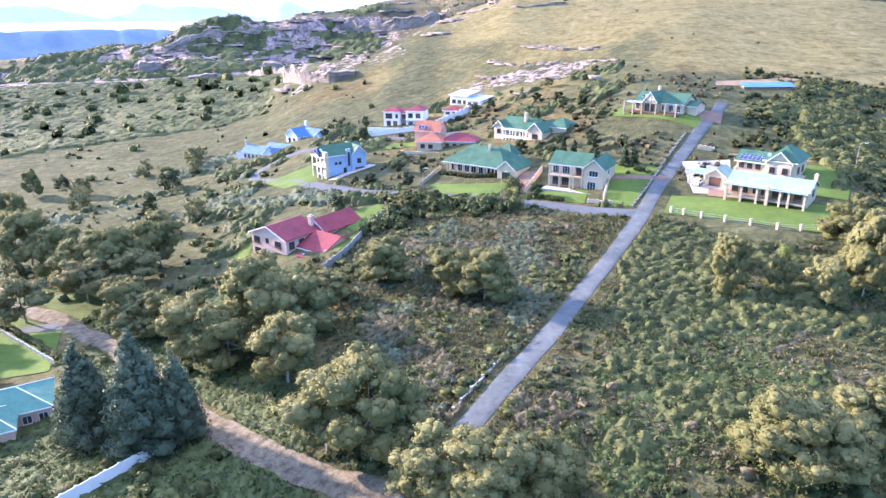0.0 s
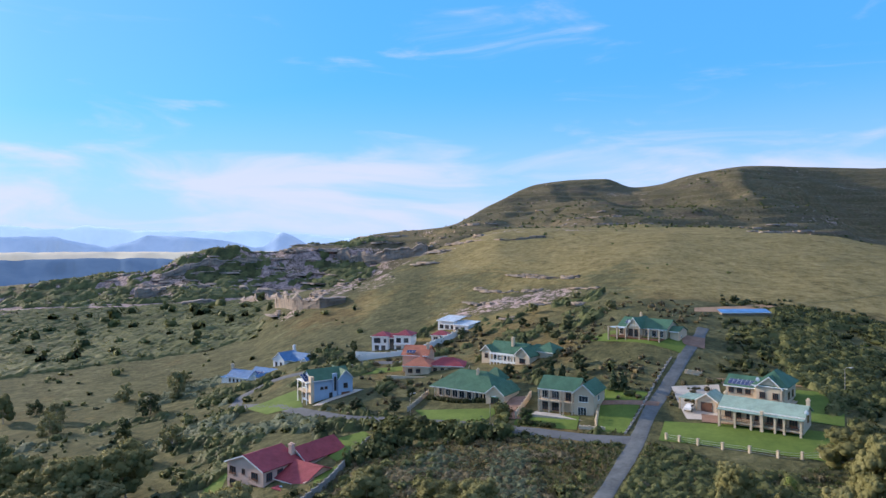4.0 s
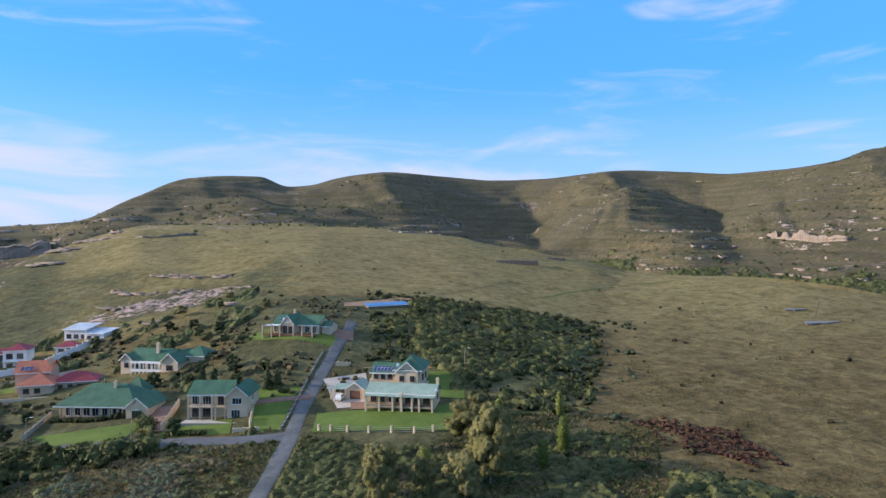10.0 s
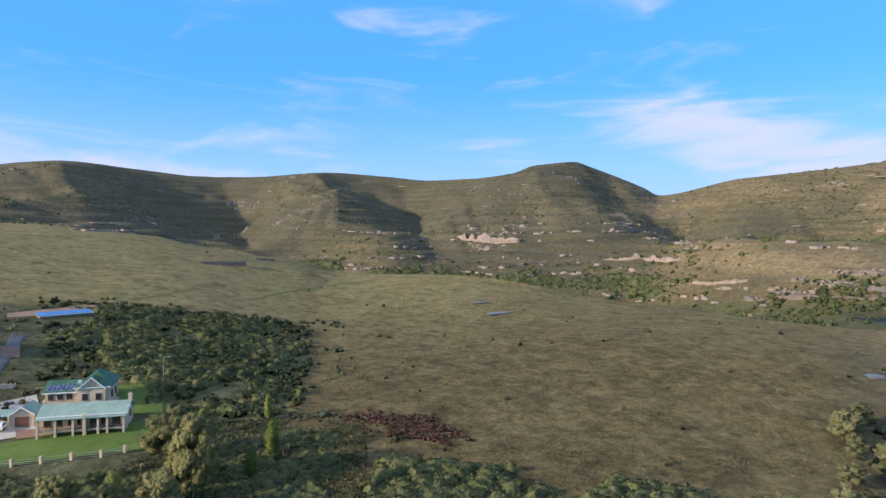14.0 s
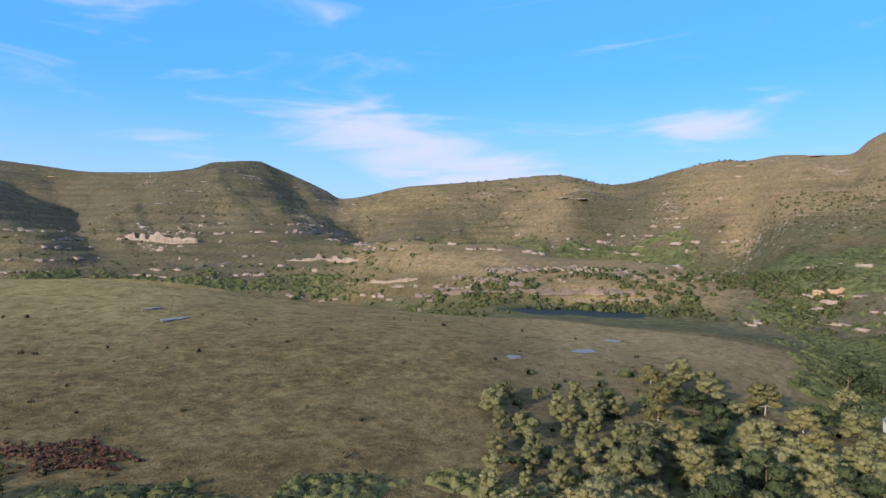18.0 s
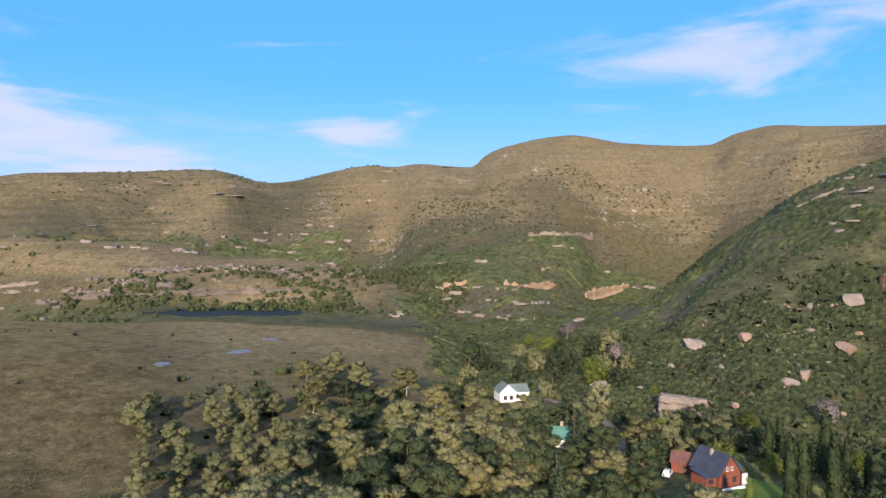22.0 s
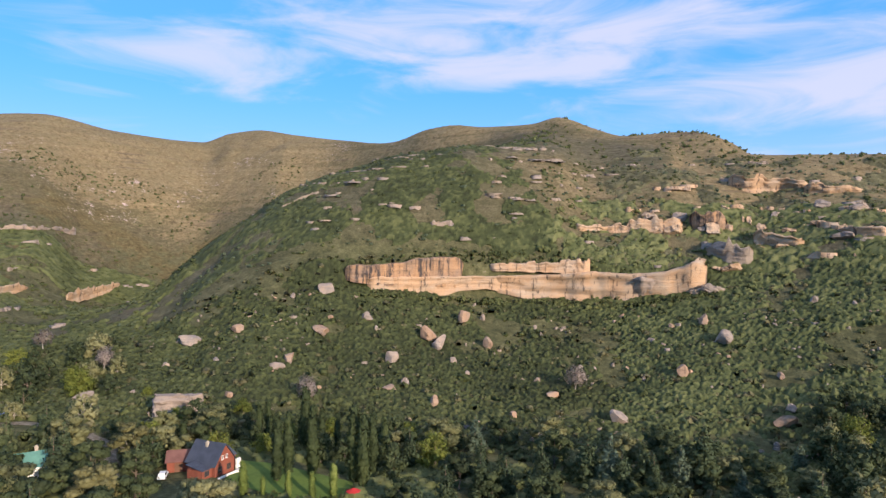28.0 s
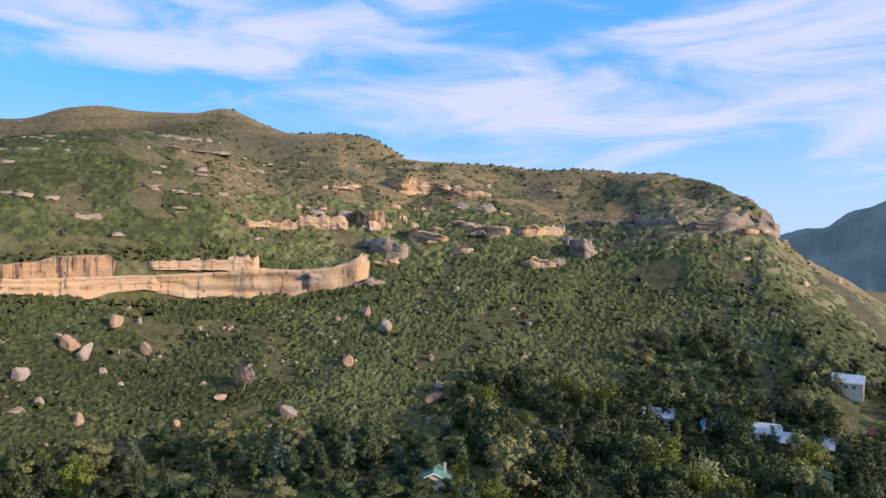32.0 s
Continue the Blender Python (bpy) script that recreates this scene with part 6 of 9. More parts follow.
# long bungalow with a hipped green roof
h = House("house", -10.2, 186.8, -31, "long cream bungalow with a broad hipped green roof and veranda", sx=0.88)
h.wing(0, 0, 21, 11, 3.0, CREAM, GREEN_ROOF, "hip", 4.6, 1.6, z=0.6)
h.wing(20.2, -2.4, 6.2, 9, 3.6, CREAM, GREEN_ROOF, "gy", 2.2, 0.4, z=0.4)
h.wing(12, 9, 6, 5, 4.4, CREAM, GREEN_ROOF, "hip", 3.4, 0.5, z=0.6)
h.posts([0.3, 3.4, 6.4, 9.4, 12.4, 15.4, 18.4], -1.2, -2.8, 3.5, CREAM, 0.3)
h.slab("veranda", STONE, (0, 20.2, -1.5, 0, -2.8, 0.65))
h.rail(0.2, 20, -1.4, 0.65)
h.row("front", 2.0, 2.6, 7, 1.1, 1.9, 2.0, -0.03, TRIM, 1)
h.window("front", 23.3, 1.4, 2.8, 1.7, -2.43, BROWN_TRIM, 2)
h.slab("awning", GREEN_ROOF["X"], (21.6, 25.0, -3.2, -2.4, 3.2, 3.3))
h.window("right", 2, 1.2, 1.4, 1.3, 26.43)
h.chimney(13, 4.2, 5, 8.6, CREAM, 0.8)
h.posts([8.5], 5.8, 5, 9.2, STEEL, 0.12, False)

# veranda house on its deck at the road's end
h = House("house", 47.0, 208.6, -41, "cream house on a raised brown deck with green roof", floor=ground_z(47.0, 208.6) - 1.1, sx=0.78)
h.wing(0, 0, 20, 9, 2.8, CREAM, GREEN_ROOF, "gx", 2.4, 0.5, z=1.6)
h.wing(5.4, -2.4, 5.4, 8, 3.1, CREAM, GREEN_ROOF, "gy", 2.7, 0.5, z=1.6)
h.slab("lean_to_roof", SILVER_ROOF["X"], (-2.6, 5.2, -2.8, 0.2, 4.0, 4.14))
h.slab("deck", TIMBER, (-2.6, 19.6, -3.4, 0, 1.15, 1.45))
h.rail(-2.5, 5.3, -3.3, 1.45, TIMBER)
h.rail(10.9, 19.6, -3.3, 1.45, TIMBER)
h.posts([-2.4, 1.4, 5.2, 11.0, 14.8, 19.2], -3.2, -3, 4.4, STONE, 0.5)
h.slab("truss", TRIM, (7.95, 8.15, -2.75, -2.6, 4.7, 7.2), (6.4, 9.8, -2.75, -2.6, 5.2, 5.4), (7.0, 7.14, -2.75, -2.6, 4.7, 6.2), (9.0, 9.14, -2.75, -2.6, 4.7, 6.2), label="white painted roof truss")
h.row("front", 6.8, 2.6, 2, 1.8, 2.0, 2.3, -2.43, BROWN_TRIM, 2)
h.row("front", 1.2, 2.6, 2, 1.8, 1.8, 2.0, -0.03, TRIM, 2)
h.row("front", 12.4, 2.8, 3, 1.8, 1.9, 2.0, -0.03, TRIM, 2)
h.panels(2.0, 1.1, 5.25, 3, 1, 31)
h.dish(4.4, 0.5, 5.4)
h.chimney(6.2, 5.6, 5, 8.2, CREAM, 0.8)
h.wing(20.6, 1.5, 3.6, 6, 2.2, CREAM, GREEN_ROOF, "gx", 1.2, 0.4, z=1.6)
car(63.6, 200.6, 60, CAR_WHITE, "pale car parked beside the veranda house")

# green-roofed house with a white veranda
h = House("house", 5.6, 217.8, -38, "cream house with green gabled roof and white arched veranda", sx=0.89)
h.wing(0, 0, 15, 9, 3.2, CREAM, GREEN_ROOF, "gx", 2.8, 0.6, z=0.8)
h.wing(14.2, -2.6, 6, 10, 3.4, CREAM, GREEN_ROOF, "gy", 2.4, 0.5, z=0.8)
h.wing(18, 3, 8, 8, 4.2, CREAM, GREEN_ROOF, "hip", 2.8, 0.5, z=0.8)
h.wing(-2.6, -0.6, 4.4, 8, 3.2, CREAM, GREEN_ROOF, "gy", 1.8, 0.4, z=0.8)
h.posts([2.2 + 1.5 * k for k in range(9)], -1.6, -1.5, 3.4, TRIM, 0.22)
h.slab("veranda_beam", TRIM, (2.0, 14.4, -1.75, -1.45, 3.3, 3.7), (2.0, 14.4, -1.7, -1.5, 0.8, 1.6))
h.row("front", 3.2, 2.2, 5, 1.2, 1.5, 2.0, -0.03, TRIM)
h.window("front", 17.2, 1.7, 2.4, 1.5, -2.63, BROWN_TRIM, 2)
h.window("front", -0.4, 1.7, 1.6, 1.4, -0.63, BROWN_TRIM, 2)
h.chimney(9, 3, 4, 8.4, CREAM, 1.0)

# red-roofed house
h = House("house", -24.5, 223, -12, "peach and cream house with terracotta and red hipped roofs")
h.wing(0, 2, 9, 9, 6.2, PEACH, TILE_ROOF, "gx", 2.6, 0.5)
h.wing(2.5, -3.2, 8.5, 9, 3.2, CREAM, TILE_ROOF, "hip", 3.0, 0.8)
h.wing(10.5, -0.5, 11.5, 7.5, 3.2, CREAM, RED_ROOF, "hip", 2.4, 0.7)
h.row("front", 4.4, 2.8, 2, 1.0, 1.6, 1.4, -3.23, BROWN_TRIM, 2)
h.row("front", 12.4, 2.6, 4, 0.8, 1.3, 1.7, -0.53, BROWN_TRIM, 1)
h.door("front", 17.6, 0, 1.4, 2.2, -0.53, RED_CLOTH)
h.row("left", 4, 3.6, 2, 3.8, 1.4, 1.3, -0.03)
h.panels(1.2, 2.2, 6.7, 3, 1, 30)
h.slab("terrace_wall", CREAM, (-3, 12, -7.2, -6.9, -3, 0.6))
h.chimney(8.4, 5, 5, 9.6, CREAM, 0.9)

# blue house
h = House("house", -49.5, 199.6, 36, "tall pale blue house with green gabled roofs and cream corner pier", sx=0.88)
h.wing(0, 0, 14.5, 9, 6.6, BLUE_WALL, GREEN_ROOF, "gx", 2.6, 0.5, z=0.4)
h.wing(9.2, -1.2, 5.6, 9.5, 6.4, BLUE_WALL, GREEN_ROOF, "gy", 2.5, 0.4, z=0.4)
h.slab("pier", CREAM, (-0.9, 0.3, -0.4, 1.6, -3.5, 8.2))
h.slab("stair_tower", BLUE_WALL, (7.4, 9.0, -0.7, 0, -3.5, 8.6))
h.window("front", 8.2, 3.2, 0.9, 4.4, -0.73, BROWN_TRIM, 0)
h.row("front", 3.4, 1.6, 2, 3.9, 1.1, 0.8, -0.03)
h.window("front", 12, 3.8, 1.6, 1.5, -1.23)
h.door("front", 12.0, 0.1, 3.4, 2.4, -1.23, BROWN_TRIM)
h.window("front", 6.8, 0.8, 1.2, 1.8, -0.03)
h.slab("balcony", CREAM, (-2.2, 0, 0.5, 8.5, 3.2, 3.45))
h.slab("balcony_roof", TRIM, (-2.4, 0, 0.3, 8.7, 6.3, 6.45))
for yy in (0.8, 4.4, 8.2):
    h.posts([-2.0], yy, -3.5, 6.3, TRIM, 0.28)
h.row("left", 2.2, 2.6, 3, 3.7, 1.8, 2.0, -0.03, TRIM)
h.row("left", 2.2, 2.6, 3, 0.5, 1.8, 2.0, -0.03, BROWN_TRIM)
h.panels(-2.4, 1.2, 6.6, 3, 3, 18)

# white houses with red roofs, and the white house above
h = House("house", -41, 265, -10, "white two-storey house with red hipped roofs and tall glazing", sx=0.88)
h.wing(0, 0, 8, 8, 6.0, WHITE, RED_ROOF, "hip", 1.8, 0.5)
h.wing(11, -0.6, 8, 9, 6.6, WHITE, RED_ROOF, "hip", 2.0, 0.5)
h.wing(7.8, 1.2, 3.4, 6, 5.4, WHITE, RED_ROOF, "gx", 1.4, 0.2)
h.window("front", 9.5, 0.3, 2.6, 4.8, 1.17, BROWN_TRIM, 1)
h.window("front", 2.6, 3.4, 3.2, 2.0, -0.03, BROWN_TRIM, 2)
h.window("front", 6.4, 3.6, 1.2, 1.5, -0.03)
h.row("front", 2.4, 3.2, 2, 0.4, 2.0, 2.0, -0.03)
h.row("front", 13.2, 3.6, 2, 3.9, 2.2, 1.8, -0.63, BROWN_TRIM, 2)
h.row("front", 13.2, 3.6, 2, 0.5, 2.2, 1.9, -0.63, BROWN_TRIM, 2)
h.slab("balcony", WHITE, (11, 19, -2, -0.6, 3.1, 3.35))
h.slab("terrace_wall", WHITE, (-6, 23, -5.2, -4.9, -3.5, 0.4), label="white terrace wall")
p = House("pavilion", -16.5, 266, -12, "small white pavilion with red hipped roof")
p.wing(0, 0, 7, 6, 2.6, WHITE, RED_ROOF, "hip", 1.8, 0.5)
p.row("front", 1.8, 3.2, 2, 0.7, 1.8, 1.4, -0.03)
h = House("house", -14.6, 283, -36, "white modern house with single-slope pale roofs")
h.wing(0, 0, 9, 8, 4.2, WHITE, SILVER_ROOF, "shed", 1.6, 0.5)
h.wing(9, -0.8, 8, 8, 3.0, WHITE, SILVER_ROOF, "shed", 1.2, 0.5)
h.row("front", 2, 3, 3, 1.0, 2.0, 1.6, -0.03, BROWN_TRIM, 1)
h.row("front", 11, 3, 2, 0.7, 1.8, 1.5, -0.83, BROWN_TRIM, 1)

# white houses with blue roofs
h = House("house", -103.5, 269.5, -27, "low white house with blue sheet roofs and tall chimney", sx=0.87)
h.wing(0, 0, 14, 7, 3.2, WHITE, BLUE_ROOF, "gx", 2.4, 0.4)
h.wing(9, 5, 14, 8, 3.4, WHITE, BLUE_ROOF, "gx", 2.8, 0.4)
h.wing(17, -1.0, 6, 7, 3.0, WHITE, BLUE_ROOF, "gy", 2.0, 0.3)
h.wing(-5, 1, 4.6, 5, 2.0, WHITE, BLUE_ROOF, "shed", 0.8, 0.3)
h.row("front", 2, 2.6, 5, 0.9, 1.2, 1.5, -0.03)
h.row("front", 18.8, 2.4, 2, 0.6, 1.4, 1.7, -1.03)
h.chimney(-0.4, 3.5, 0, 7.4, CREAM, 1.1)
h.panels(9.5, 5.2, 4.0, 7, 1, 34)
h = House("house", -86, 277, -34, "white gabled house with blue roof and chimney")
h.wing(0, 0, 7.5, 9, 3.4, WHITE, BLUE_ROOF, "gy", 3.0, 0.3)
h.wing(6, 3, 12, 7, 3.2, WHITE, BLUE_ROOF, "gx", 3.0, 0.3)
h.wing(17.5, 0, 5.5, 8, 3.2, WHITE, BLUE_ROOF, "gy", 2.6, 0.3)
h.row("front", 2.2, 3.0, 2, 0.4, 1.4, 2.0, -0.03)
h.row("front", 9, 2.6, 3, 0.7, 1.3, 1.6, 2.97)
h.window("front", 20.2, 0.5, 1.6, 1.9, -0.03)
h.chimney(3.7, 8.6, 2, 8.4, WHITE, 1.0)

# pink house with maroon roofs
h = House("house", -55.6, 144.6, -33, "pink plastered house with maroon sheet roofs and a skylight")
h.wing(0, 0, 12.5, 10, 5.6, PINK, RED_ROOF, "gy", 2.3, 0.5, z=0.2)
h.wing(12.5, 3.4, 8.5, 11, 3.0, PINK, RED_ROOF, "gx", 2.4, 0.6, z=0.6)
h.wing(6.5, 11, 7.5, 12, 4.6, PINK, RED_ROOF, "gy", 2.4, 0.5, z=0.8)
h.slab("porch_roof", RED_ROOF["X"], (15.5, 22.8, -0.4, 3.6, 2.9, 3.05))
h.posts([16.0, 19.2, 22.4], 0.0, -2.5, 2.9, PINK, 0.4)
h.slab("parapet", PINK, (21.2, 21.6, 3.4, 14.4, -3, 4.2))
h.slab("skylight", SILVER_ROOF["X"], (16.4, 18.6, 1.0, 2.6, 3.06, 3.14), label="pale translucent skylight")
for xx in (2.0, 9.6):
    h.window("front", xx, 3.4, 2.2, 1.6, -0.03, BROWN_TRIM, 2)
    h.window("front", xx, 0.4, 2.2, 1.8, -0.03, BROWN_TRIM, 2)
    h.rail(xx - 1.3, xx + 1.3, -0.5, 3.1, BROWN_TRIM, 0.8)
h.window("front", 5.8, 3.9, 1.1, 1.2, -0.03)
h.row("right", 1.6, 3.0, 2, 3.3, 1.6, 1.8, 12.53, BROWN_TRIM, 2)
h.window("right", 1.8, 0.3, 1.8, 2.0, 12.53, BROWN_TRIM, 2)
h.row("front", 14.0, 2.4, 3, 0.8, 1.7, 1.9, 3.37, BROWN_TRIM, 1)
h.chimney(10.4, 9.8, 5, 8.8, PINK, 1.0)

# teal-roofed house at the dirt road
h = House("house", -88, 69, 32, "low peach house with teal sheet roofs")
h.wing(0, 0, 25, 8.5, 3.0, PEACH, TEAL_ROOF, "hip", 2.4, 0.6)
h.wing(14, -4.5, 6.5, 7, 3.0, PEACH, TEAL_ROOF, "hip", 2.2, 0.5)
h.row("front", 21.8, 2.2, 2, 0.8, 1.3, 1.4, -0.03, TRIM)
h.row("right", 3, 3, 2, 0.8, 1.2, 1.4, 25.03, TRIM)

# blue shed, stone kraal
OLD_STONE = plain("old_field_stone", (0.22, 0.175, 0.135), 0.95, 0, 0.35, 4, 0.03)
s = House("shed", 86.2, 226.6, 1, "long low shed with a faded blue sheet roof", group="sheds")
s.wing(0, 0, 16.4, 3.6, 0.7, OLD_STONE, roof_pair("faded_blue_sheet", (0.10, 0.26, 0.52)), "shed", 0.9, 0.2)
for kx, ky, kw in ((212, 338, 26), (268, 362, 13)):
    k = thing("kraal", pose(kx, ky, ground_z(kx, ky), 0, 0, -28), "low ruined stone kraal wall on the grassy hill", "ruin")
    for s in ((0, kw, 0, 0.6, -2, 0.8), (0, 0.6, 0.6, 8.4, -2, 0.7), (kw - 0.6, kw, 0.6, 9, -2, 0.6), (0, kw * 0.6, 8.4, 9.0, -2, 1.0)):
        part("wall", boxes("wall", OLD_STONE, s, bevel=0.1), k)

# houses of the valley
h = House("house", 207.5, -97, -97, "white gabled cottage with grey green roof in the wood", group="houses of the valley")
h.wing(0, 0, 6, 7, 3.4, WHITE, WORN_ROOF, "gy", 2.6, 0.3)
h.wing(5, 2, 6.5, 6, 3.0, WHITE, WORN_ROOF, "gx", 2.2, 0.3)
h.row("front", 2, 2.2, 2, 0.9, 1.2, 1.4, -0.03)
h.row("front", 7, 2.4, 2, 0.8, 1.2, 1.4, 1.97)
h = House("house", 114.2, -105.4, -86, "dark red brick house with steep slate-grey roof", group="houses of the valley")
h.root.matrix_world = h.root.matrix_world @ Matrix.Diagonal((0.84, 0.84, 0.80, 1))
h.wing(2.4, 0, 7.6, 10, 3.4, RED_BRICK, GREY_ROOF, "gy", 5.0, 0.5, trim=None)
h.wing(-1.0, 1.2, 3.4, 5.4, 2.4, RED_BRICK, GREY_ROOF, "shed", 1.2, 0.3, trim=None)
h.wing(9.8, 3.0, 4.2, 6, 2.8, RED_BRICK, GREY_ROOF, "gx", 1.9, 0.3, trim=None)
h.slab("garden_wall", WHITE, (11.2, 13.0, 0.2, 0.6, -1.5, 2.4), (1.5, 11, -2.2, -1.8, -1.5, 0.3), label="white garden wall")
h.window("front", 6.9, 4.2, 0.8, 1.1, -0.03, TRIM)
h.window("front", 5.3, 4.2, 0.8, 1.1, -0.03, TRIM)
h.row("front", 4.2, 3.6, 2, 0.6, 1.6, 1.8, -0.03, BROWN_TRIM, 2)
h.window("front", 0.6, 0.6, 1.8, 1.6, 1.17, BROWN_TRIM, 2)
h.chimney(5.4, 5.5, 6, 8.3, STONE, 0.7)
o = House("outbuilding", 127.6, -105.2, -137, "small brick outbuilding with brown roof", group="houses of the valley")
o.wing(0, 0, 5.5, 5, 2.6, RED_BRICK, BROWN_ROOF, "gx", 1.8, 0.4, trim=None)
o.door("front", 2.6, 0, 1.8, 2.1, -0.03)
car(124.4, -101.5, -50, CAR_WHITE, "white car parked beside the brick house")
car(216, -118, 20, CAR_BLUE, "blue car parked on the valley track")
for k, (x, y, turn, w, d, hh, wall, roof, style, words) in enumerate((
        (-78.5, -235, 160, 13, 8, 3.2, PEACH, SILVER_ROOF, "gx", "long house with pale silver roof among trees"),
        (-96, -225, 152, 8, 7, 3.0, WHITE, BLUE_ROOF, "gx", "white house with blue roof among trees"),
        (-108, -222, 150, 13, 8, 3.0, WHITE, SILVER_ROOF, "gx", "white house with pale blue sheet roof among trees"),
        (-118, -213, 146, 15, 8, 2.8, RED_BRICK, SILVER_ROOF, "gx", "brick house with pale blue sheet roof among trees"),
        (-152, -240, 143, 10, 7, 3.2, CREAM, SILVER_ROOF, "gx", "pale house with silver gable among trees"),
        (3.5, -168, 178, 10, 8, 3.2, CREAM, TEAL_ROOF, "gy", "cream cottage with green roof below the slope"),
        (-36, -213, 168, 10, 8, 3.0, RED_BRICK, GREY_ROOF, "gx", "dark-roofed house half hidden by trees"),
        (-103, -183, 149, 11, 8, 3.0, CREAM, GREEN_ROOF, "gx", "cream house with green roof among trees"),
        (-146, -211, 144, 10, 8, 3.2, RED_BRICK, RED_ROOF, "gx", "house with a red roof among trees"),
        (150, -80, -118, 9, 7, 3.0, WHITE, TEAL_ROOF, "gx", "cottage with a green roof deep in the wood"))):
    h = House("house", x, y, turn, words, group="houses of the valley")
    h.wing(0, 0, w, d, hh, wall, roof, style, 2.4, 0.4)
    h.row("front", 1.8, 2.6, int((w - 1.5) / 2.6), 0.8, 1.3, 1.4, -0.03, TRIM)
    h.chimney(w * 0.8, d * 0.6, hh, hh + 3.2, STONE, 0.7)
u = thing("garden_umbrella", pose(84, -119, ground_z(84, -119)), "red garden umbrella on the lawn", "umbrella")
bm = bmesh.new()
bmesh.ops.create_cone(bm, cap_ends=True, segments=8, radius1=1.7, radius2=0.05, depth=0.7)
bmesh.ops.translate(bm, vec=(0, 0, 2.5), verts=bm.verts)
part("canopy", done(bm, "canopy", RED_CLOTH), u)
part("pole", boxes("pole", TIMBER, (-0.04, 0.04, -0.04, 0.04, -0.2, 2.3)), u)


# ---- garden walls, fences, posts ----
def wall_line(name, points, high, thick, mat, label, cap=None, step=2.4, category="wall"):
    """A wall of straight panels that steps with the ground, with piers between them."""
    c = resample(points, step)
    root = thing(name, pose(*c[0], 0), label, category)
    off = Matrix.Translation((-c[0][0], -c[0][1], 0))
    for i in range(len(c) - 1):
        (x0, y0), (x1, y1) = c[i], c[i + 1]
        ang = math.degrees(math.atan2(y1 - y0, x1 - x0))
        z = max(ground_z(x0, y0), ground_z(x1, y1))
        ln = math.hypot(x1 - x0, y1 - y0)
        part("panel", boxes("panel", mat, (0.1, ln - 0.1, -thick / 2, thick / 2, -1.5, high), bevel=0.015), root, m=off @ pose(x0, y0, z, 0, 0, ang))
        part("pier", boxes("pier", cap or mat, (-0.15, 0.15, -thick * 0.8, thick * 0.8, -1.5, high + 0.12), bevel=0.02), root, m=off @ pose(x0, y0, z, 0, 0, ang))


OLD_PAINT = plain("weathered_pale_concrete", (0.42, 0.41, 0.39), 0.95, 0, 0.3, 4)
GREY_WALL = plain("grey_concrete_wall", (0.30, 0.28, 0.26), 0.95, 0, 0.2, 3, 0.02)
wall_line("precast_wall", [(-52.6, 57.5), (-49.4, 62.3), (-46, 67.3), (-42.7, 72.3)], 1.9, 0.14, WHITE, "white precast concrete garden wall", step=1.8)
wall_line("garden_wall", [(-106, 119.8), (-101.4, 116.5), (-89.4, 108.4), (-78.3, 100.6)], 0.7, 0.25, OLD_PAINT, "low pale garden wall beside a hedge", step=2.0)
wall_line("garden_wall", [(-34, 123.3), (-30.2, 131.3), (-27.8, 146.7), (-24.2, 160.5)], 1.6, 0.25, GREY_WALL, "grey block boundary wall beside the pink house")
wall_line("garden_wall", [(-19.5, 251.5), (-1.6, 270.5)], 2.2, 0.25, WHITE, "long white boundary wall of the white houses")
wall_line("garden_wall", [(-48, 250), (-20, 251)], 1.8, 0.25, WHITE, "white boundary wall of the white houses")
wall_line("garden_wall", [(-18, 176), (-12.4, 194)], 1.2, 0.3, STONE, "low stone wall beside the bungalow lawn")
wall_line("garden_wall", [(10.4, 160), (16.4, 177)], 1.6, 0.25, CREAM, "cream wall between two houses")
wall_line("garden_wall", [(24, 151), (31, 147.5)], 0.7, 0.4, CREAM, "white terraced garden wall", step=1.6)
wall_line("kerb", [(33.2, 143.5), (41, 158.5), (46.6, 168.5), (57.2, 186.8)], 0.12, 0.3, GREY_WALL, "pale concrete drain kerb beside the road", category="kerb")
wall_line("kerb", [(-4.6, 71.0), (0.2, 79.2), (5.2, 88.0)], 0.2, 0.26, OLD_PAINT, "broken pale concrete kerb beside the road", category="kerb", step=3.2)
wall_line("garden_wall", [(61.5, 173.5), (56, 176)], 1.0, 0.3, CREAM, "pale gate wall beside the road", step=1.5)


def post_fence(points, step, label):
    c = resample(points, step)
    root = thing("fence", pose(*c[0], 0), label, "fence")
    off = Matrix.Translation((-c[0][0], -c[0][1], 0))
    for i, (x, y) in enumerate(c):
        z = ground_z(x, y)
        p = part("post", boxes("post", CREAM, (-0.22, 0.22, -0.22, 0.22, -0.6, 1.35), bevel=0.02), root, m=off @ pose(x, y, z, 0, 0, 40))
        part("cap", boxes("cap", STONE, (-0.28, 0.28, -0.28, 0.28, 1.35, 1.45)), p)
        if i + 1 < len(c):
            x1, y1 = c[i + 1]
            z1 = ground_z(x1, y1)
            for hgt in (0.3, 0.7, 1.15):
                v, f = tube([(x - c[0][0], y - c[0][1], z + hgt), (x1 - c[0][0], y1 - c[0][1], z1 + hgt)], (0.03, 0.03), 4)
                part("wire", mesh_from("wire", v, f, STEEL), root)


post_fence([(39.3, 141.5), (40.6, 138.5), (47, 133.4), (56, 126.8), (66.5, 120.2), (70.5, 127), (74.6, 135.5)], 5.0, "fence of cream posts and wires round the lawn")
post_fence([(31.5, 162), (28.5, 150.5)], 2.6, "row of small cream posts across the lawn")


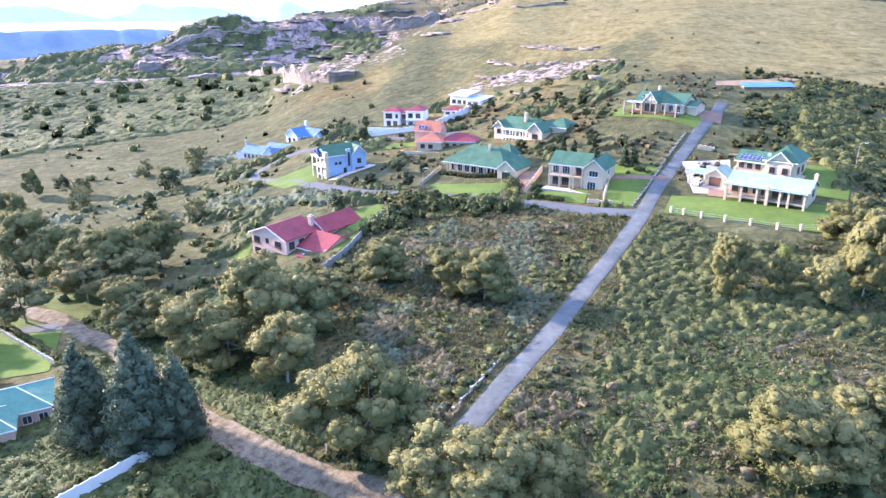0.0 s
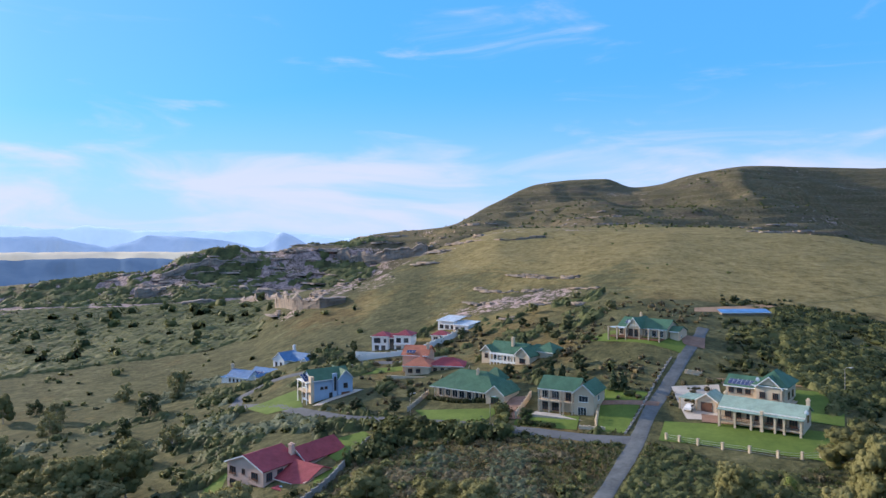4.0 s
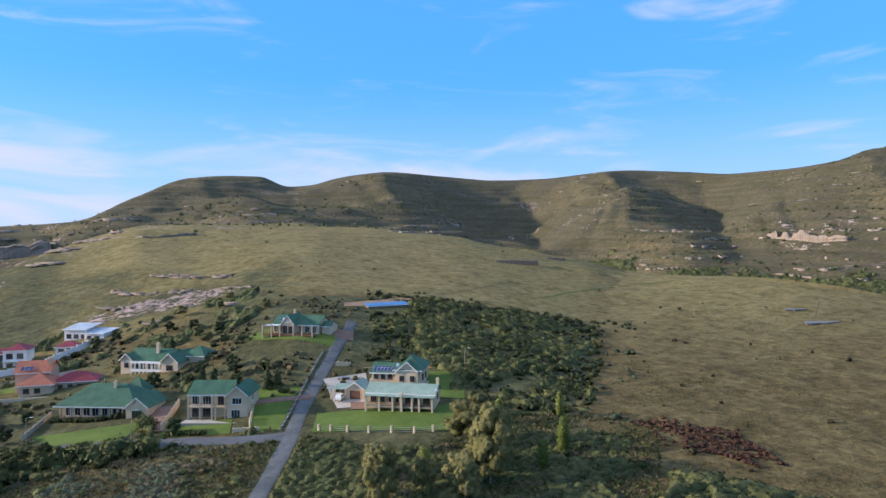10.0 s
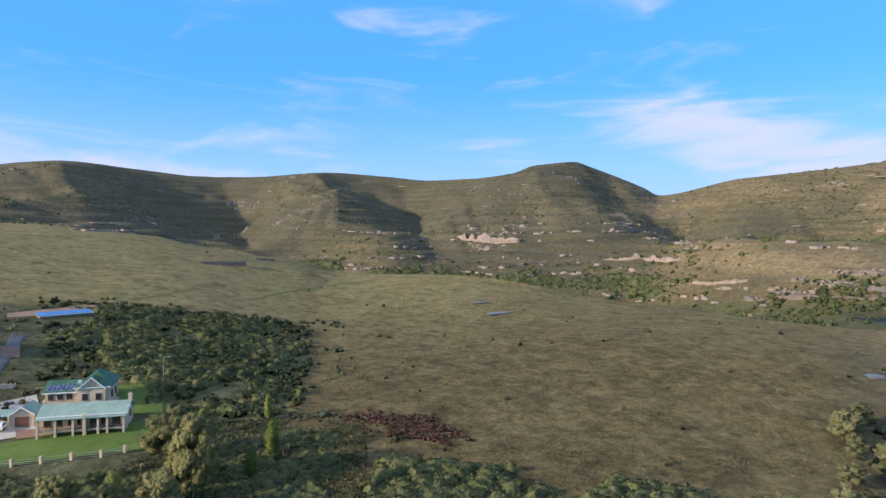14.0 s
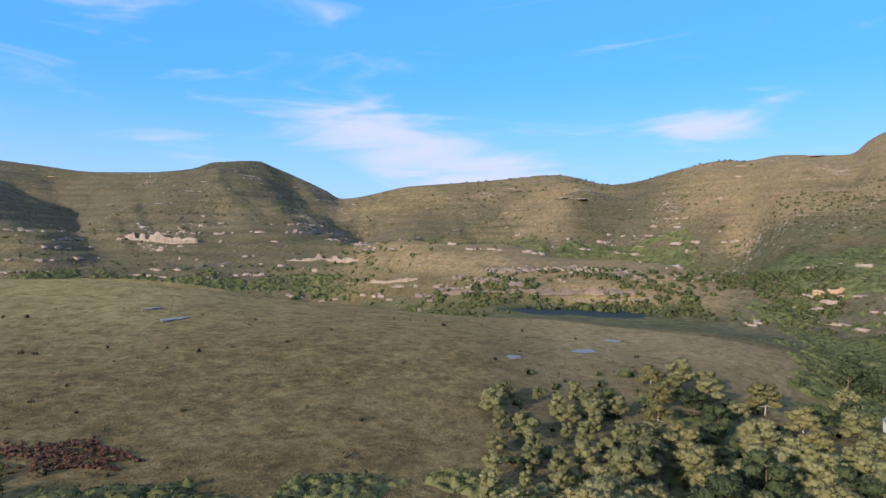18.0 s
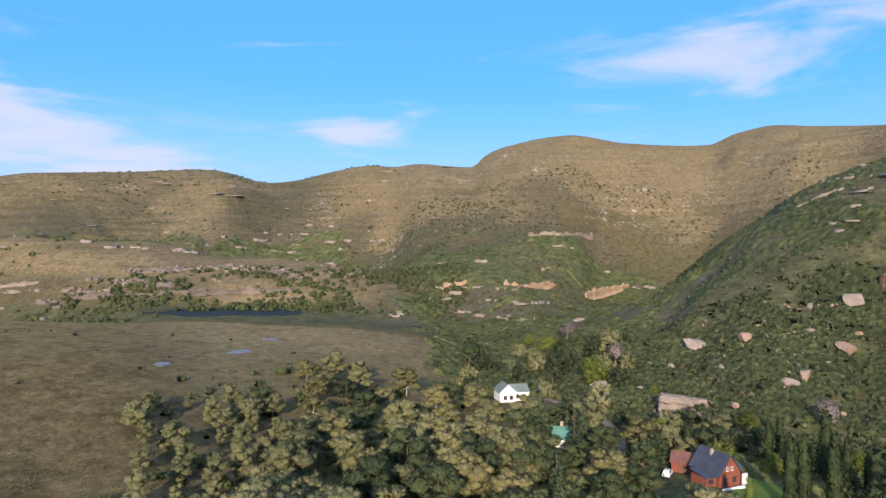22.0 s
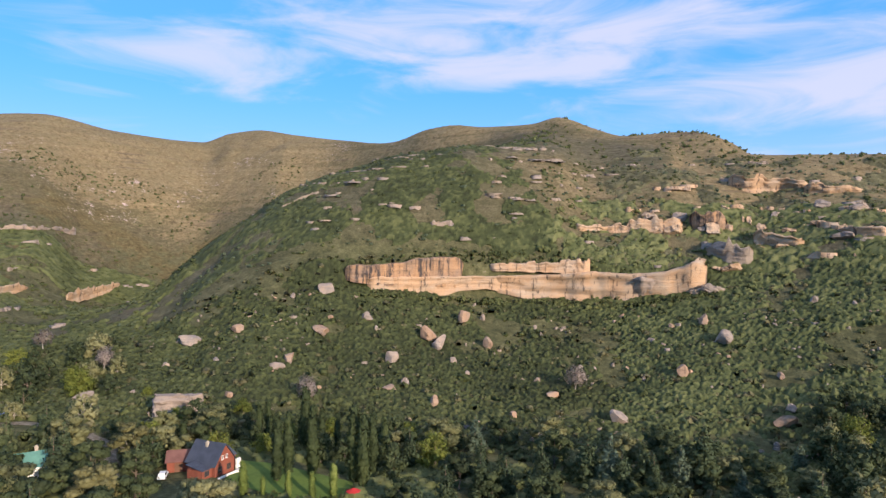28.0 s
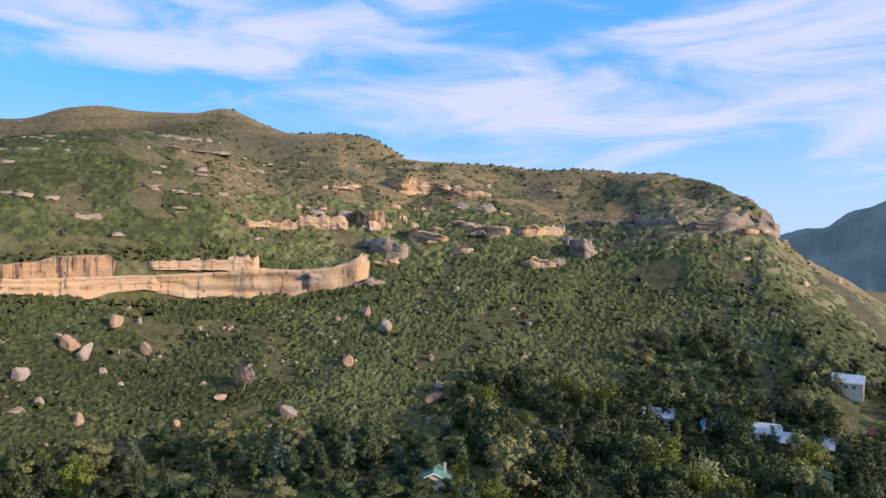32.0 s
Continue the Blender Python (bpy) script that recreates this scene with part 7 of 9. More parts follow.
def lamp_post(x, y):
    t = thing("street_lamp", pose(x, y, ground_z(x, y)), "grey steel street lamp beside the side road", "lamp")
    v, f = tube([(0, 0, -0.4), (0, 0, 3), (0, 0, 6.2)], (0.09, 0.07, 0.05))
    part("pole", mesh_from("pole", v, f, STEEL), t)
    v, f = tube([(0, 0, 6.1), (0.5, -0.3, 6.5), (1.0, -0.6, 6.5)], (0.045, 0.04, 0.04))
    part("arm", mesh_from("arm", v, f, STEEL), t)
    part("head", boxes("head", TRIM, (0.8, 1.5, -0.85, -0.55, 6.42, 6.56), bevel=0.03), t)


lamp_post(4.5, 160.5)
lamp_post(-16.5, 172.5)
lamp_post(88.2, 157)


# ---- trees, shrubs and grass ----
def leaves(name, dark, mid, light, rough=0.75, thin=0.25):
    """Foliage: tone differs from plant to plant, from patch to patch and from leaf to leaf."""
    m, n, l, b = material(name, rough, 0, 0.25)
    geo = n.new("ShaderNodeNewGeometry")
    info = n.new("ShaderNodeObjectInfo")
    spot = noise_node(n, l, geo.outputs["Position"], 0.28, 3, 0.6)
    f = scalar(n, l, "ADD", scalar(n, l, "MULTIPLY", geo.outputs["Random Per Island"], 0.17),
               scalar(n, l, "ADD", scalar(n, l, "MULTIPLY", spot, 0.62), scalar(n, l, "MULTIPLY", info.outputs["Random"], 0.3)))
    fine, wide = noise_node(n, l, geo.outputs["Position"], 1.6, 3, 0.6), noise_node(n, l, geo.outputs["Position"], 0.03, 3, 0.6)
    f = scalar(n, l, "ADD", f, scalar(n, l, "MULTIPLY", scalar(n, l, "SUBTRACT", scalar(n, l, "ADD", scalar(n, l, "MULTIPLY", fine, 0.45), wide), 0.725), 0.7))
    own = n.new("ShaderNodeAttribute")
    own.attribute_name = "tone"
    f = scalar(n, l, "ADD", f, scalar(n, l, "MULTIPLY", own.outputs["Fac"], 0.5))
    c = ramp(n, l, f, [(0.22, dark), (0.55, mid), (0.9, light)])
    l.new(c, b.inputs["Base Color"])
    if thin:
        t = n.new("ShaderNodeBsdfTranslucent")
        l.new(c, t.inputs["Color"])
        s = n.new("ShaderNodeMixShader")
        s.inputs[0].default_value = thin
        l.new(b.outputs[0], s.inputs[1])
        l.new(t.outputs[0], s.inputs[2])
        l.new(s.outputs[0], n["Material Output"].inputs[0])
    return m


GUM_LEAF = leaves("olive_gum_leaf", (0.118, 0.122, 0.046), (0.205, 0.202, 0.080), (0.300, 0.288, 0.130))
OLIVE_LEAF = leaves("dull_olive_leaf", (0.104, 0.118, 0.056), (0.199, 0.203, 0.093), (0.303, 0.296, 0.147))
BROWN_LEAF = leaves("brown_green_leaf", (0.102, 0.102, 0.043), (0.192, 0.182, 0.078), (0.288, 0.265, 0.122))
DARK_LEAF = leaves("dark_green_leaf", (0.026, 0.038, 0.021), (0.056, 0.078, 0.034), (0.115, 0.138, 0.058))
CEDAR_LEAF = leaves("blue_green_needle", (0.069, 0.096, 0.063), (0.124, 0.167, 0.109), (0.202, 0.255, 0.171))
CONE_LEAF = leaves("conifer_needle", (0.032, 0.050, 0.029), (0.070, 0.100, 0.049), (0.140, 0.166, 0.081))
POPLAR_LEAF = leaves("poplar_leaf", (0.027, 0.041, 0.018), (0.056, 0.079, 0.031), (0.117, 0.144, 0.054))
YELLOW_LEAF = leaves("yellow_green_leaf", (0.068, 0.090, 0.018), (0.153, 0.180, 0.035), (0.255, 0.279, 0.060))
YOUNG_LEAF = leaves("fresh_leaf", (0.078, 0.111, 0.026), (0.169, 0.221, 0.052), (0.312, 0.338, 0.104))
TWIG = leaves("bare_twigs", (0.130, 0.111, 0.098), (0.234, 0.195, 0.176), (0.364, 0.312, 0.286), thin=0)
SCRUB = leaves("scrub_leaf", (0.046, 0.058, 0.023), (0.100, 0.121, 0.044), (0.192, 0.204, 0.083))
BROWN_SCRUB = leaves("brown_dry_scrub", (0.072, 0.064, 0.036), (0.145, 0.126, 0.072), (0.240, 0.208, 0.130))
DARK_SCRUB = leaves("dense_dark_scrub", (0.037, 0.046, 0.018), (0.076, 0.093, 0.034), (0.166, 0.175, 0.068))
OLIVE_SCRUB = leaves("olive_mountain_scrub", (0.082, 0.080, 0.042), (0.156, 0.150, 0.078), (0.260, 0.242, 0.132))
GREY_SCRUB = leaves("grey_green_scrub", (0.059, 0.082, 0.048), (0.105, 0.134, 0.080), (0.160, 0.188, 0.119))
RED_SCRUB = leaves("rust_red_scrub", (0.05, 0.028, 0.02), (0.105, 0.055, 0.038), (0.175, 0.10, 0.064))
DRY_TUFT = leaves("dry_tuft", (0.09, 0.075, 0.038), (0.17, 0.138, 0.07), (0.28, 0.225, 0.12), thin=0.1)
GREEN_TUFT = leaves("green_tuft", (0.050, 0.064, 0.019), (0.098, 0.116, 0.036), (0.178, 0.180, 0.068), thin=0.15)
RANK = leaves("rank_grass_blades", (0.036, 0.054, 0.017), (0.072, 0.100, 0.032), (0.126, 0.156, 0.060))
WEED = leaves("pale_green_scrub", (0.058, 0.072, 0.025), (0.115, 0.132, 0.047), (0.190, 0.205, 0.083))
BARK = plain("bark", (0.16, 0.125, 0.095), 0.95, 0, 0.35, 6)
PALE_BARK = plain("pale_bark", (0.40, 0.36, 0.31), 0.95, 0, 0.3, 6)


def soften(me, normals):
    """Rounds the shading of loose leaves into that of the mass they grow on."""
    me.polygons.foreach_set("use_smooth", np.ones(len(me.polygons), bool))
    me.normals_split_custom_set_from_vertices(normals.tolist())
    NORMALS[me.name] = normals
    return me


NORMALS = {}


def cards(pos, normal, size, rng, long=1.5, hang=0.0):
    """Leaf sprays: a kite of four corners at each place; hang: how far they droop."""
    n = len(pos)
    normal = unit(normal)
    t = unit(np.cross(normal, rng.normal(size=(n, 3))))
    if hang:
        down = np.array((0, 0, -1.0)) + normal * normal[:, 2:3]
        t = unit(t * (1 - hang) + down * hang)
    b = np.cross(normal, t)
    s = np.asarray(size).reshape(-1, 1) * rng.uniform(0.6, 1.35, (n, 1))
    droop = normal * s * rng.uniform(-0.25, 0.25, (n, 1))
    v = np.stack([pos - t * s * long * 0.5, pos - b * s * 0.42 + droop, pos + t * s * long * 0.5, pos + b * s * 0.42 + droop], 1)
    return v.reshape(-1, 3)


CUBE = np.array([(x, y, z) for z in (-1, 0, 1) for x, y in ((-1, -1), (0, -1), (1, -1), (1, 0), (1, 1), (0, 1), (-1, 1), (-1, 0))], float)
CORE_V = np.concatenate([unit(CUBE), [[0, 0, 1.0], [0, 0, -1.0]]])
_side = [(k * 8 + i, k * 8 + (i + 1) % 8, (k + 1) * 8 + (i + 1) % 8, (k + 1) * 8 + i) for k in (0, 1) for i in range(8)]
_cap = [(16 + i, 16 + i + 1, 16 + (i + 2) % 8, 24) for i in (0, 2, 4, 6)] + [(i, 25, (i + 2) % 8, i + 1) for i in (0, 2, 4, 6)]
CORE_F = np.array(_side + _cap)


def crown_mesh(name, lumps, count, size, mat, seed, core=0.7, under=-0.6, spread=0.6, long=1.6, hang=0.0):
    """Foliage on uneven lumps (x, y, z, rx, ry, rz) with darker inner masses."""
    rng = np.random.RandomState(seed)
    lumps = np.array(lumps, float)
    area = (lumps[:, 3] * lumps[:, 5])
    pick = rng.choice(len(lumps), count, p=area / area.sum())
    d = unit(rng.normal(size=(count * 2, 3)))
    d = d[d[:, 2] > under][:count]
    pick = pick[:len(d)]
    L = lumps[pick]
    lobes = 1 + 0.25 * np.sin(d[:, 0:1] * 7 + L[:, 0:1] * 31) * np.sin(d[:, 2:3] * 6 + L[:, 1:2] * 53)
    pos = L[:, :3] + d * L[:, 3:] * ((0.5 + 0.68 * rng.beta(2.5, 2, (len(d), 1))) if count > 8000 else rng.uniform(0.66, 1.06, (len(d), 1))) * lobes
    spread = spread if count > 8000 else 0.6 * spread
    V = [cards(pos, d + spread * rng.normal(size=d.shape), size, rng, long, hang)]
    F = [np.arange(len(pos) * 4).reshape(-1, 4)]
    whole = unit(pos - (0, 0, 0.45))
    N = [np.repeat(unit((0.6 if count > 8000 else 1.0) * d + (0.75 if count > 8000 else 0.45) * whole + 0.25 * rng.normal(size=d.shape)), 4, axis=0)]
    base = len(pos) * 4
    if core:
        cv, cf = CORE_V, CORE_F
        for lump in (lumps if count > 8000 else lumps[np.argsort(-area)][:max(9, len(lumps) // 5)]):
            V.append(lump[:3] + cv * lump[3:] * core * rng.uniform(0.8, 1.15, (len(cv), 1)))
            N.append(cv)
            F.append(cf + base)
            base += len(cv)
    return soften(mesh_from(name, np.concatenate(V), np.concatenate(F), mat), np.concatenate(N))


def trunk_mesh(name, tips, thick, mat, seed, fork=0.3):
    """A tapered, bending trunk with limbs out to the given tips."""
    rng = np.random.RandomState(seed)
    top = np.array(tips[0], float)
    mid = top * 0.5 + rng.normal(size=3) * 0.03
    V, F, base = [], [], 0
    for k, tip in enumerate(tips):
        tip = np.array(tip, float)
        if k == 0:
            path, rad = [(0, 0, -0.06), top * 0.12, mid * 0.6, mid, top], np.array([1.5, 1.0, 0.85, 0.65, 0.2]) * thick
        else:
            start = top * (fork + 0.3 * rng.rand())
            path, rad = [start, start * 0.5 + tip * 0.5 + (0, 0, -0.03), tip], np.array([0.55, 0.38, 0.14]) * thick
        v, f = tube(path, rad)
        V.append(v)
        F.append(f + base)
        base += len(v)
    return mesh_from(name, np.concatenate(V), np.concatenate(F), mat, True)


def round_tree(seed, count, size, mat, bark, wide=0.42, low=0.28, n=13, billows=5, hang=0.0):
    """Crown and trunk of a spreading tree, one metre high: limbs that carry billows of foliage."""
    rng = np.random.RandomState(seed)
    lumps, tips = [], [(0, 0, 0.78)]
    lean = rng.normal(size=2) * 0.05
    for k in range(n):
        a, u = k * 2.4 + rng.rand() * 0.9, (k + rng.rand()) / n
        z = low + 0.08 + (0.84 - low) * u
        reach = wide * 0.72 * math.sqrt(max(0.03, 1 - ((z - low - 0.22) / (0.98 - low)) ** 2)) * rng.uniform(0.5, 1.05)
        s = rng.uniform(0.13, 0.23) * (1.1 - 0.35 * u) * (wide / 0.42) * (1.0 if count > 8000 else 1.3)
        c = np.array((math.cos(a) * reach + lean[0] * z, math.sin(a) * reach + lean[1] * z, z))
        lumps.append((*c, s * 0.8, s * 0.8, s * 0.75))
        tips.append(tuple(c))
        for q in range(billows):
            d = rng.normal(size=3)
            d = d / np.linalg.norm(d) * (1, 1, 0.9)
            f = s * rng.uniform(0.32, 0.6) * (1.0 if count > 8000 else 1.15)
            e = c + d * s * rng.uniform(0.55, 0.95)
            if e[2] > low - 0.02:
                lumps.append((*e, f, f * rng.uniform(0.8, 1.2), f * rng.uniform(0.75, 1.2)))
    return (crown_mesh("crown", lumps, count, size, mat, seed, 0.6 if count > 8000 else 0.42, -0.7, 0.6, 2.3 if count > 8000 else 1.6, hang), trunk_mesh("trunk", tips[:8], 0.022, bark, seed))


def dome_tree(seed, count, size, mat, bark, wide=0.5, n=8, flat=0.62, low=0.3):
    """A gum: limbs that end in broad flat domes of foliage, with dark gaps between them."""
    rng = np.random.RandomState(seed)
    lumps, tips = [], [(0, 0, 0.76)]
    for k in range(n):
        a, u = k * 2.4 + rng.rand() * 0.8, (k + 0.5) / n
        z = low + 0.14 + (0.72 - low) * u
        reach = wide * 0.8 * math.sqrt(max(0.05, 1 - ((z - 0.36) / 0.6) ** 2)) * rng.uniform(0.6, 1.0)
        s = wide * rng.uniform(0.34, 0.52) * (1.0 - 0.15 * u)
        c = np.array((math.cos(a) * reach, math.sin(a) * reach, z))
        lumps.append((*c, s, s, s * flat))
        tips.append(tuple(c - (0, 0, s * 0.2)))
        for q in range(7):
            b, e = q * 0.9 + rng.rand() * 0.7, rng.uniform(-0.1, 0.85)
            f = s * rng.uniform(0.3, 0.5)
            w = c + (math.cos(b) * math.cos(e) * s * 0.86, math.sin(b) * math.cos(e) * s * 0.86, math.sin(e) * s * flat)
            lumps.append((*w, f, f * rng.uniform(0.85, 1.15), f * rng.uniform(0.65, 0.9)))
    return crown_mesh("crown", lumps, count, size, mat, seed, 0.82, -0.35, 0.55, 1.7, 0.25), trunk_mesh("trunk", tips[:8], 0.02, bark, seed)


def cone_tree(seed, count, size, mat, bark, wide=0.24, tiers=9, low=0.08, arms=5):
    """A conifer: whorls of drooping arms, each with its fan of needles."""
    rng = np.random.RandomState(seed)
    lumps = []
    for k in range(tiers):
        z = low + (0.93 - low) * k / tiers
        reach = wide * (1 - (z - low) / (1 - low)) ** 0.8 * rng.uniform(0.85, 1.12)
        for j in range(arms if k < tiers - 2 else 2):
            a = j * 6.283 / arms + k * 0.7 + rng.rand() * 0.6
            s = reach * rng.uniform(0.30, 0.50) + 0.018
            for q in (rng.uniform(0.25, 0.5), rng.uniform(0.62, 0.95)):
                lumps.append((math.cos(a) * q * reach, math.sin(a) * q * reach, z + 0.05 - 0.05 * q + rng.normal() * 0.012, s, s, s * 0.6 + 0.018))
    lumps.append((0, 0, 0.95, 0.03, 0.03, 0.06))
    return crown_mesh("crown", lumps, count, size, mat, seed, 0.6, -0.7, 0.7, 2.4, 0.45), trunk_mesh("trunk", [(0, 0, 0.95)], 0.02, bark, seed)


def column_tree(seed, count, size, mat, bark, wide=0.09):
    rng = np.random.RandomState(seed)
    lumps = []
    for k in range(11):
        z = 0.1 + 0.83 * k / 10
        s = wide * (0.65 + 0.5 * math.sin(math.pi * min(1, 0.15 + z * 0.85))) * rng.uniform(0.85, 1.1)
        lumps.append((rng.uniform(-1, 1) * 0.02, rng.uniform(-1, 1) * 0.02, z, s, s, 0.085))
    return crown_mesh("crown", lumps, count, size, mat, seed, 0.8, -0.6), trunk_mesh("trunk", [(0, 0, 0.9)], 0.012, bark, seed)


KINDS = {
    "gum": [dome_tree(s, 14000, 0.0165, GUM_LEAF, PALE_BARK, 0.47, 11 + s % 3, 0.82, 0.06) for s in range(5)],
    "brown": [dome_tree(20 + s, 8600, 0.021, BROWN_LEAF, PALE_BARK, 0.50, 9 + s % 2, 0.66, 0.14) for s in range(4)],
    "dark": [dome_tree(30 + s, 3600, 0.034, DARK_LEAF, BARK, 0.46, 7 + s % 3, 0.8, 0.12) for s in range(4)],
    "olive": [dome_tree(40 + s, 8600, 0.021, OLIVE_LEAF, BARK, 0.46, 9 + s % 3, 0.72, 0.1) for s in range(4)],
    "upright": [dome_tree(45 + s, 4200, 0.03, OLIVE_LEAF, BARK, 0.30, 10, 1.05, 0.02) for s in range(3)],
    "cedar": [cone_tree(50 + s, 20000, 0.0145, CEDAR_LEAF, BARK, 0.27, 13, 0.1, 6) for s in range(2)],
    "conifer": [cone_tree(60 + s, 1600, 0.032, CONE_LEAF, BARK, 0.23) for s in range(3)],
    "blue": [cone_tree(65 + s, 1600, 0.032, CEDAR_LEAF, BARK, 0.25) for s in range(2)],
    "cypress": [cone_tree(70, 900, 0.045, CONE_LEAF, BARK, 0.2)],
    "poplar": [column_tree(80 + s, 1500, 0.034, POPLAR_LEAF, BARK, 0.125) for s in range(3)],
    "yellow": [round_tree(90 + s, 1800, 0.045, YELLOW_LEAF, BARK, 0.5, 0.1, 9, 4) for s in range(2)],
    "young": [column_tree(95 + s, 2600, 0.028, YOUNG_LEAF, PALE_BARK, 0.15) for s in range(3)],
    "bare": [(crown_mesh("crown", [(0.1, 0, 0.6, 0.3, 0.3, 0.36), (-0.12, 0.1, 0.5, 0.26, 0.26, 0.3)], 1500, 0.02, TWIG, 99, 0, -0.8, 1.5, 5.0),
              trunk_mesh("trunk", [(0, 0, 0.9), (0.25, 0, 0.75), (-0.25, 0.1, 0.7), (0.05, -0.25, 0.75)], 0.02, PALE_BARK, 99))],
}
# lighter crowns for the joined far woods
FAR_KINDS = dict(KINDS)
FAR_KINDS.update(brown=[round_tree(120 + s, 800, 0.07, BROWN_LEAF, PALE_BARK, 0.54, 0.03, 8, 2, 0.4) for s in range(3)],
                 dark=[round_tree(130 + s, 800, 0.07, DARK_LEAF, BARK, 0.5, 0.04, 8, 2) for s in range(3)],
                 olive=[round_tree(140 + s, 800, 0.07, OLIVE_LEAF, PALE_BARK, 0.54, 0.03, 8, 2, 0.4) for s in range(3)],
                 conifer=[cone_tree(160 + s, 700, 0.045, CONE_LEAF, BARK, 0.23, 7) for s in range(2)])
WORDS = {"gum": "spreading olive-green gum tree with pale trunk", "brown": "brownish green gum tree in the valley wood", "dark": "dark green broadleaf tree in the valley wood",
         "olive": "olive-green gum tree in the valley wood", "upright": "slim olive-green gum sapling at the meadow edge", "cedar": "tall blue-green cedar beside the dirt road", "conifer": "dark green conical conifer in the valley",
         "blue": "blue-green conical conifer in the valley", "cypress": "small dark green cypress beside the houses", "poplar": "slender dark green poplar beside the lawn",
         "yellow": "yellow-green leafy tree among darker trees", "young": "slim young light green tree among shrubs", "bare": "bare grey leafless tree on the slope"}
GROUPS = {"gum": "gum trees below the village", "poplar": "row of poplars", "cypress": "cypresses beside the houses", "cedar": "cedars beside the dirt road"}
TREE_NAMES = {"gum": "gum_tree", "olive": "gum_tree", "upright": "gum_tree", "brown": "gum_tree", "cedar": "cedar_tree", "conifer": "conifer_tree", "blue": "conifer_tree", "cypress": "cypress_tree", "poplar": "poplar_tree", "bare": "bare_tree"}


def tree(kind, x, y, h, turn, wide=1.0):
    k = int(turn * 7) % len(KINDS[kind])
    m = pose(x, y, ground_z(x, y) - 0.15, 0, 0, turn) @ Matrix.Diagonal((h * wide, h * wide, h, 1))
    crown, trunk = KINDS[kind][k]
    t = thing(TREE_NAMES.get(kind, "tree"), m, WORDS[kind], "tree", GROUPS.get(kind, "trees of the valley"))
    part("crown", crown, t)
    part("trunk", trunk, t)
    return t


GUMS = [(-120.7, 155.1, 17.9), (-96.7, 139.3, 13.7), (-88.4, 141.3, 15.9), (-83.2, 151.6, 14.5), (-109.4, 150, 14.5), (-70.4, 113.2, 11.7), (-50.5, 98, 13.5), (-38.7, 101.7, 16.3),
        (-29.8, 85.5, 12.6), (-42.2, 94, 11.6), (-60.3, 108.5, 9.6), (-31.7, 99.1, 12.9), (-28.6, 109.9, 7.1), (-19.7, 68.9, 12.2), (-13.3, 65.7, 14.6), (-9.5, 67.2, 8.4),
        (-17.4, 72.2, 10.5), (-19.2, 116.2, 9.6), (-5, 107.5, 9), (0.4, 103.4, 9.7), (-7.4, 113.3, 7.1)]
GUMS_EAST = [(-3.8, 56.8, 10.2), (2.0, 54.8, 11.2), (6.7, 55.5, 8.6), (39.9, 100, 9.9), (47.3, 98.8, 6.9), (52, 92.7, 8.3), (62.1, 99.6, 13.6), (58.6, 95.4, 9.7), (32.4, 58.8, 10.2),
             (34.4, 57, 9.6), (41.3, 62.1, 7.3), (44.2, 63, 7), (-149.4, 188.2, 16.6), (-180.9, 242.1, 11.6)]
for i, (x, y, h) in enumerate(GUMS + GUMS_EAST):
    tree("gum", x, y, h, i * 53.0, 0.64 if i >= len(GUMS) and y > 90 else 0.9 if h > 12 else 1.05)
for i, (x, y, h) in enumerate([(-55.6, 75.2, 16.4), (-46.0, 72.6, 19.0), (-41.8, 74.6, 14.6)]):
    tree("cedar", x, y, h, 40.0 + i * 81, (0.95, 0.95, 0.8)[i])
for i, (x, y, h) in enumerate([(78.8, 101.1, 7.3), (69.9, 95.8, 5.9), (65.9, 114.2, 10.3), (62.3, 103.2, 8), (43.9, 109.7, 6.6), (49.6, 103.2, 6.1), (54.1, 98.5, 6), (91.5, 118.8, 5.5), (76.5, 120.9, 5.8)]):
    tree("gum" if i in (2, 3, 4, 6) else "young", x, y, h, i * 47.0)
for i, (x, y, h) in enumerate([(22.5, 185.3, 6.4), (25.4, 183.4, 5.6), (37, 170.6, 6), (39.3, 169.6, 5.5), (18.6, 227.7, 5.5)]):
    tree("cypress", x, y, h, i * 61.0, 1.2)
for i, (x, y, h) in enumerate([(101.6, -113.9, 13.5), (103.1, -119.4, 13.3), (128.6, -136.7, 10.6), (127, -138.8, 11.4), (118.4, -144.2, 16.3), (99.2, -123.5, 15.3), (91.3, -129.3, 16.1), (87.9, -128.4, 15.5),
                               (111.9, -150.6, 10.5), (116.4, -149.3, 10.9), (92.9, -140.3, 14.2), (97.8, -153.4, 11.4), (100.2, -101.8, 8.7), (88.1, -117.1, 8.5), (90.3, -112.4, 6.7), (93.4, -108.2, 6.6), (96.8, -104.1, 5.1)]):
    tree("poplar" if i < 12 else "young", x, y, h * (1.15 if i < 12 else 0.9), i * 37.0, 0.66 if i < 12 else 0.8)
for i, (x, y, h) in enumerate([(59.3, -148.5, 11), (54, -160.7, 13.2), (38.9, -171.2, 15.2), (32.1, -181.5, 12.6), (17.9, -190.7, 18.2), (45.1, -171.9, 15.5), (23.1, -184.9, 11.8), (35.4, -168.7, 13.4), (64.2, -144.3, 11.6)]):
    tree("blue" if i % 4 == 2 else "conifer", x, y, h, i * 29.0, 1.1)
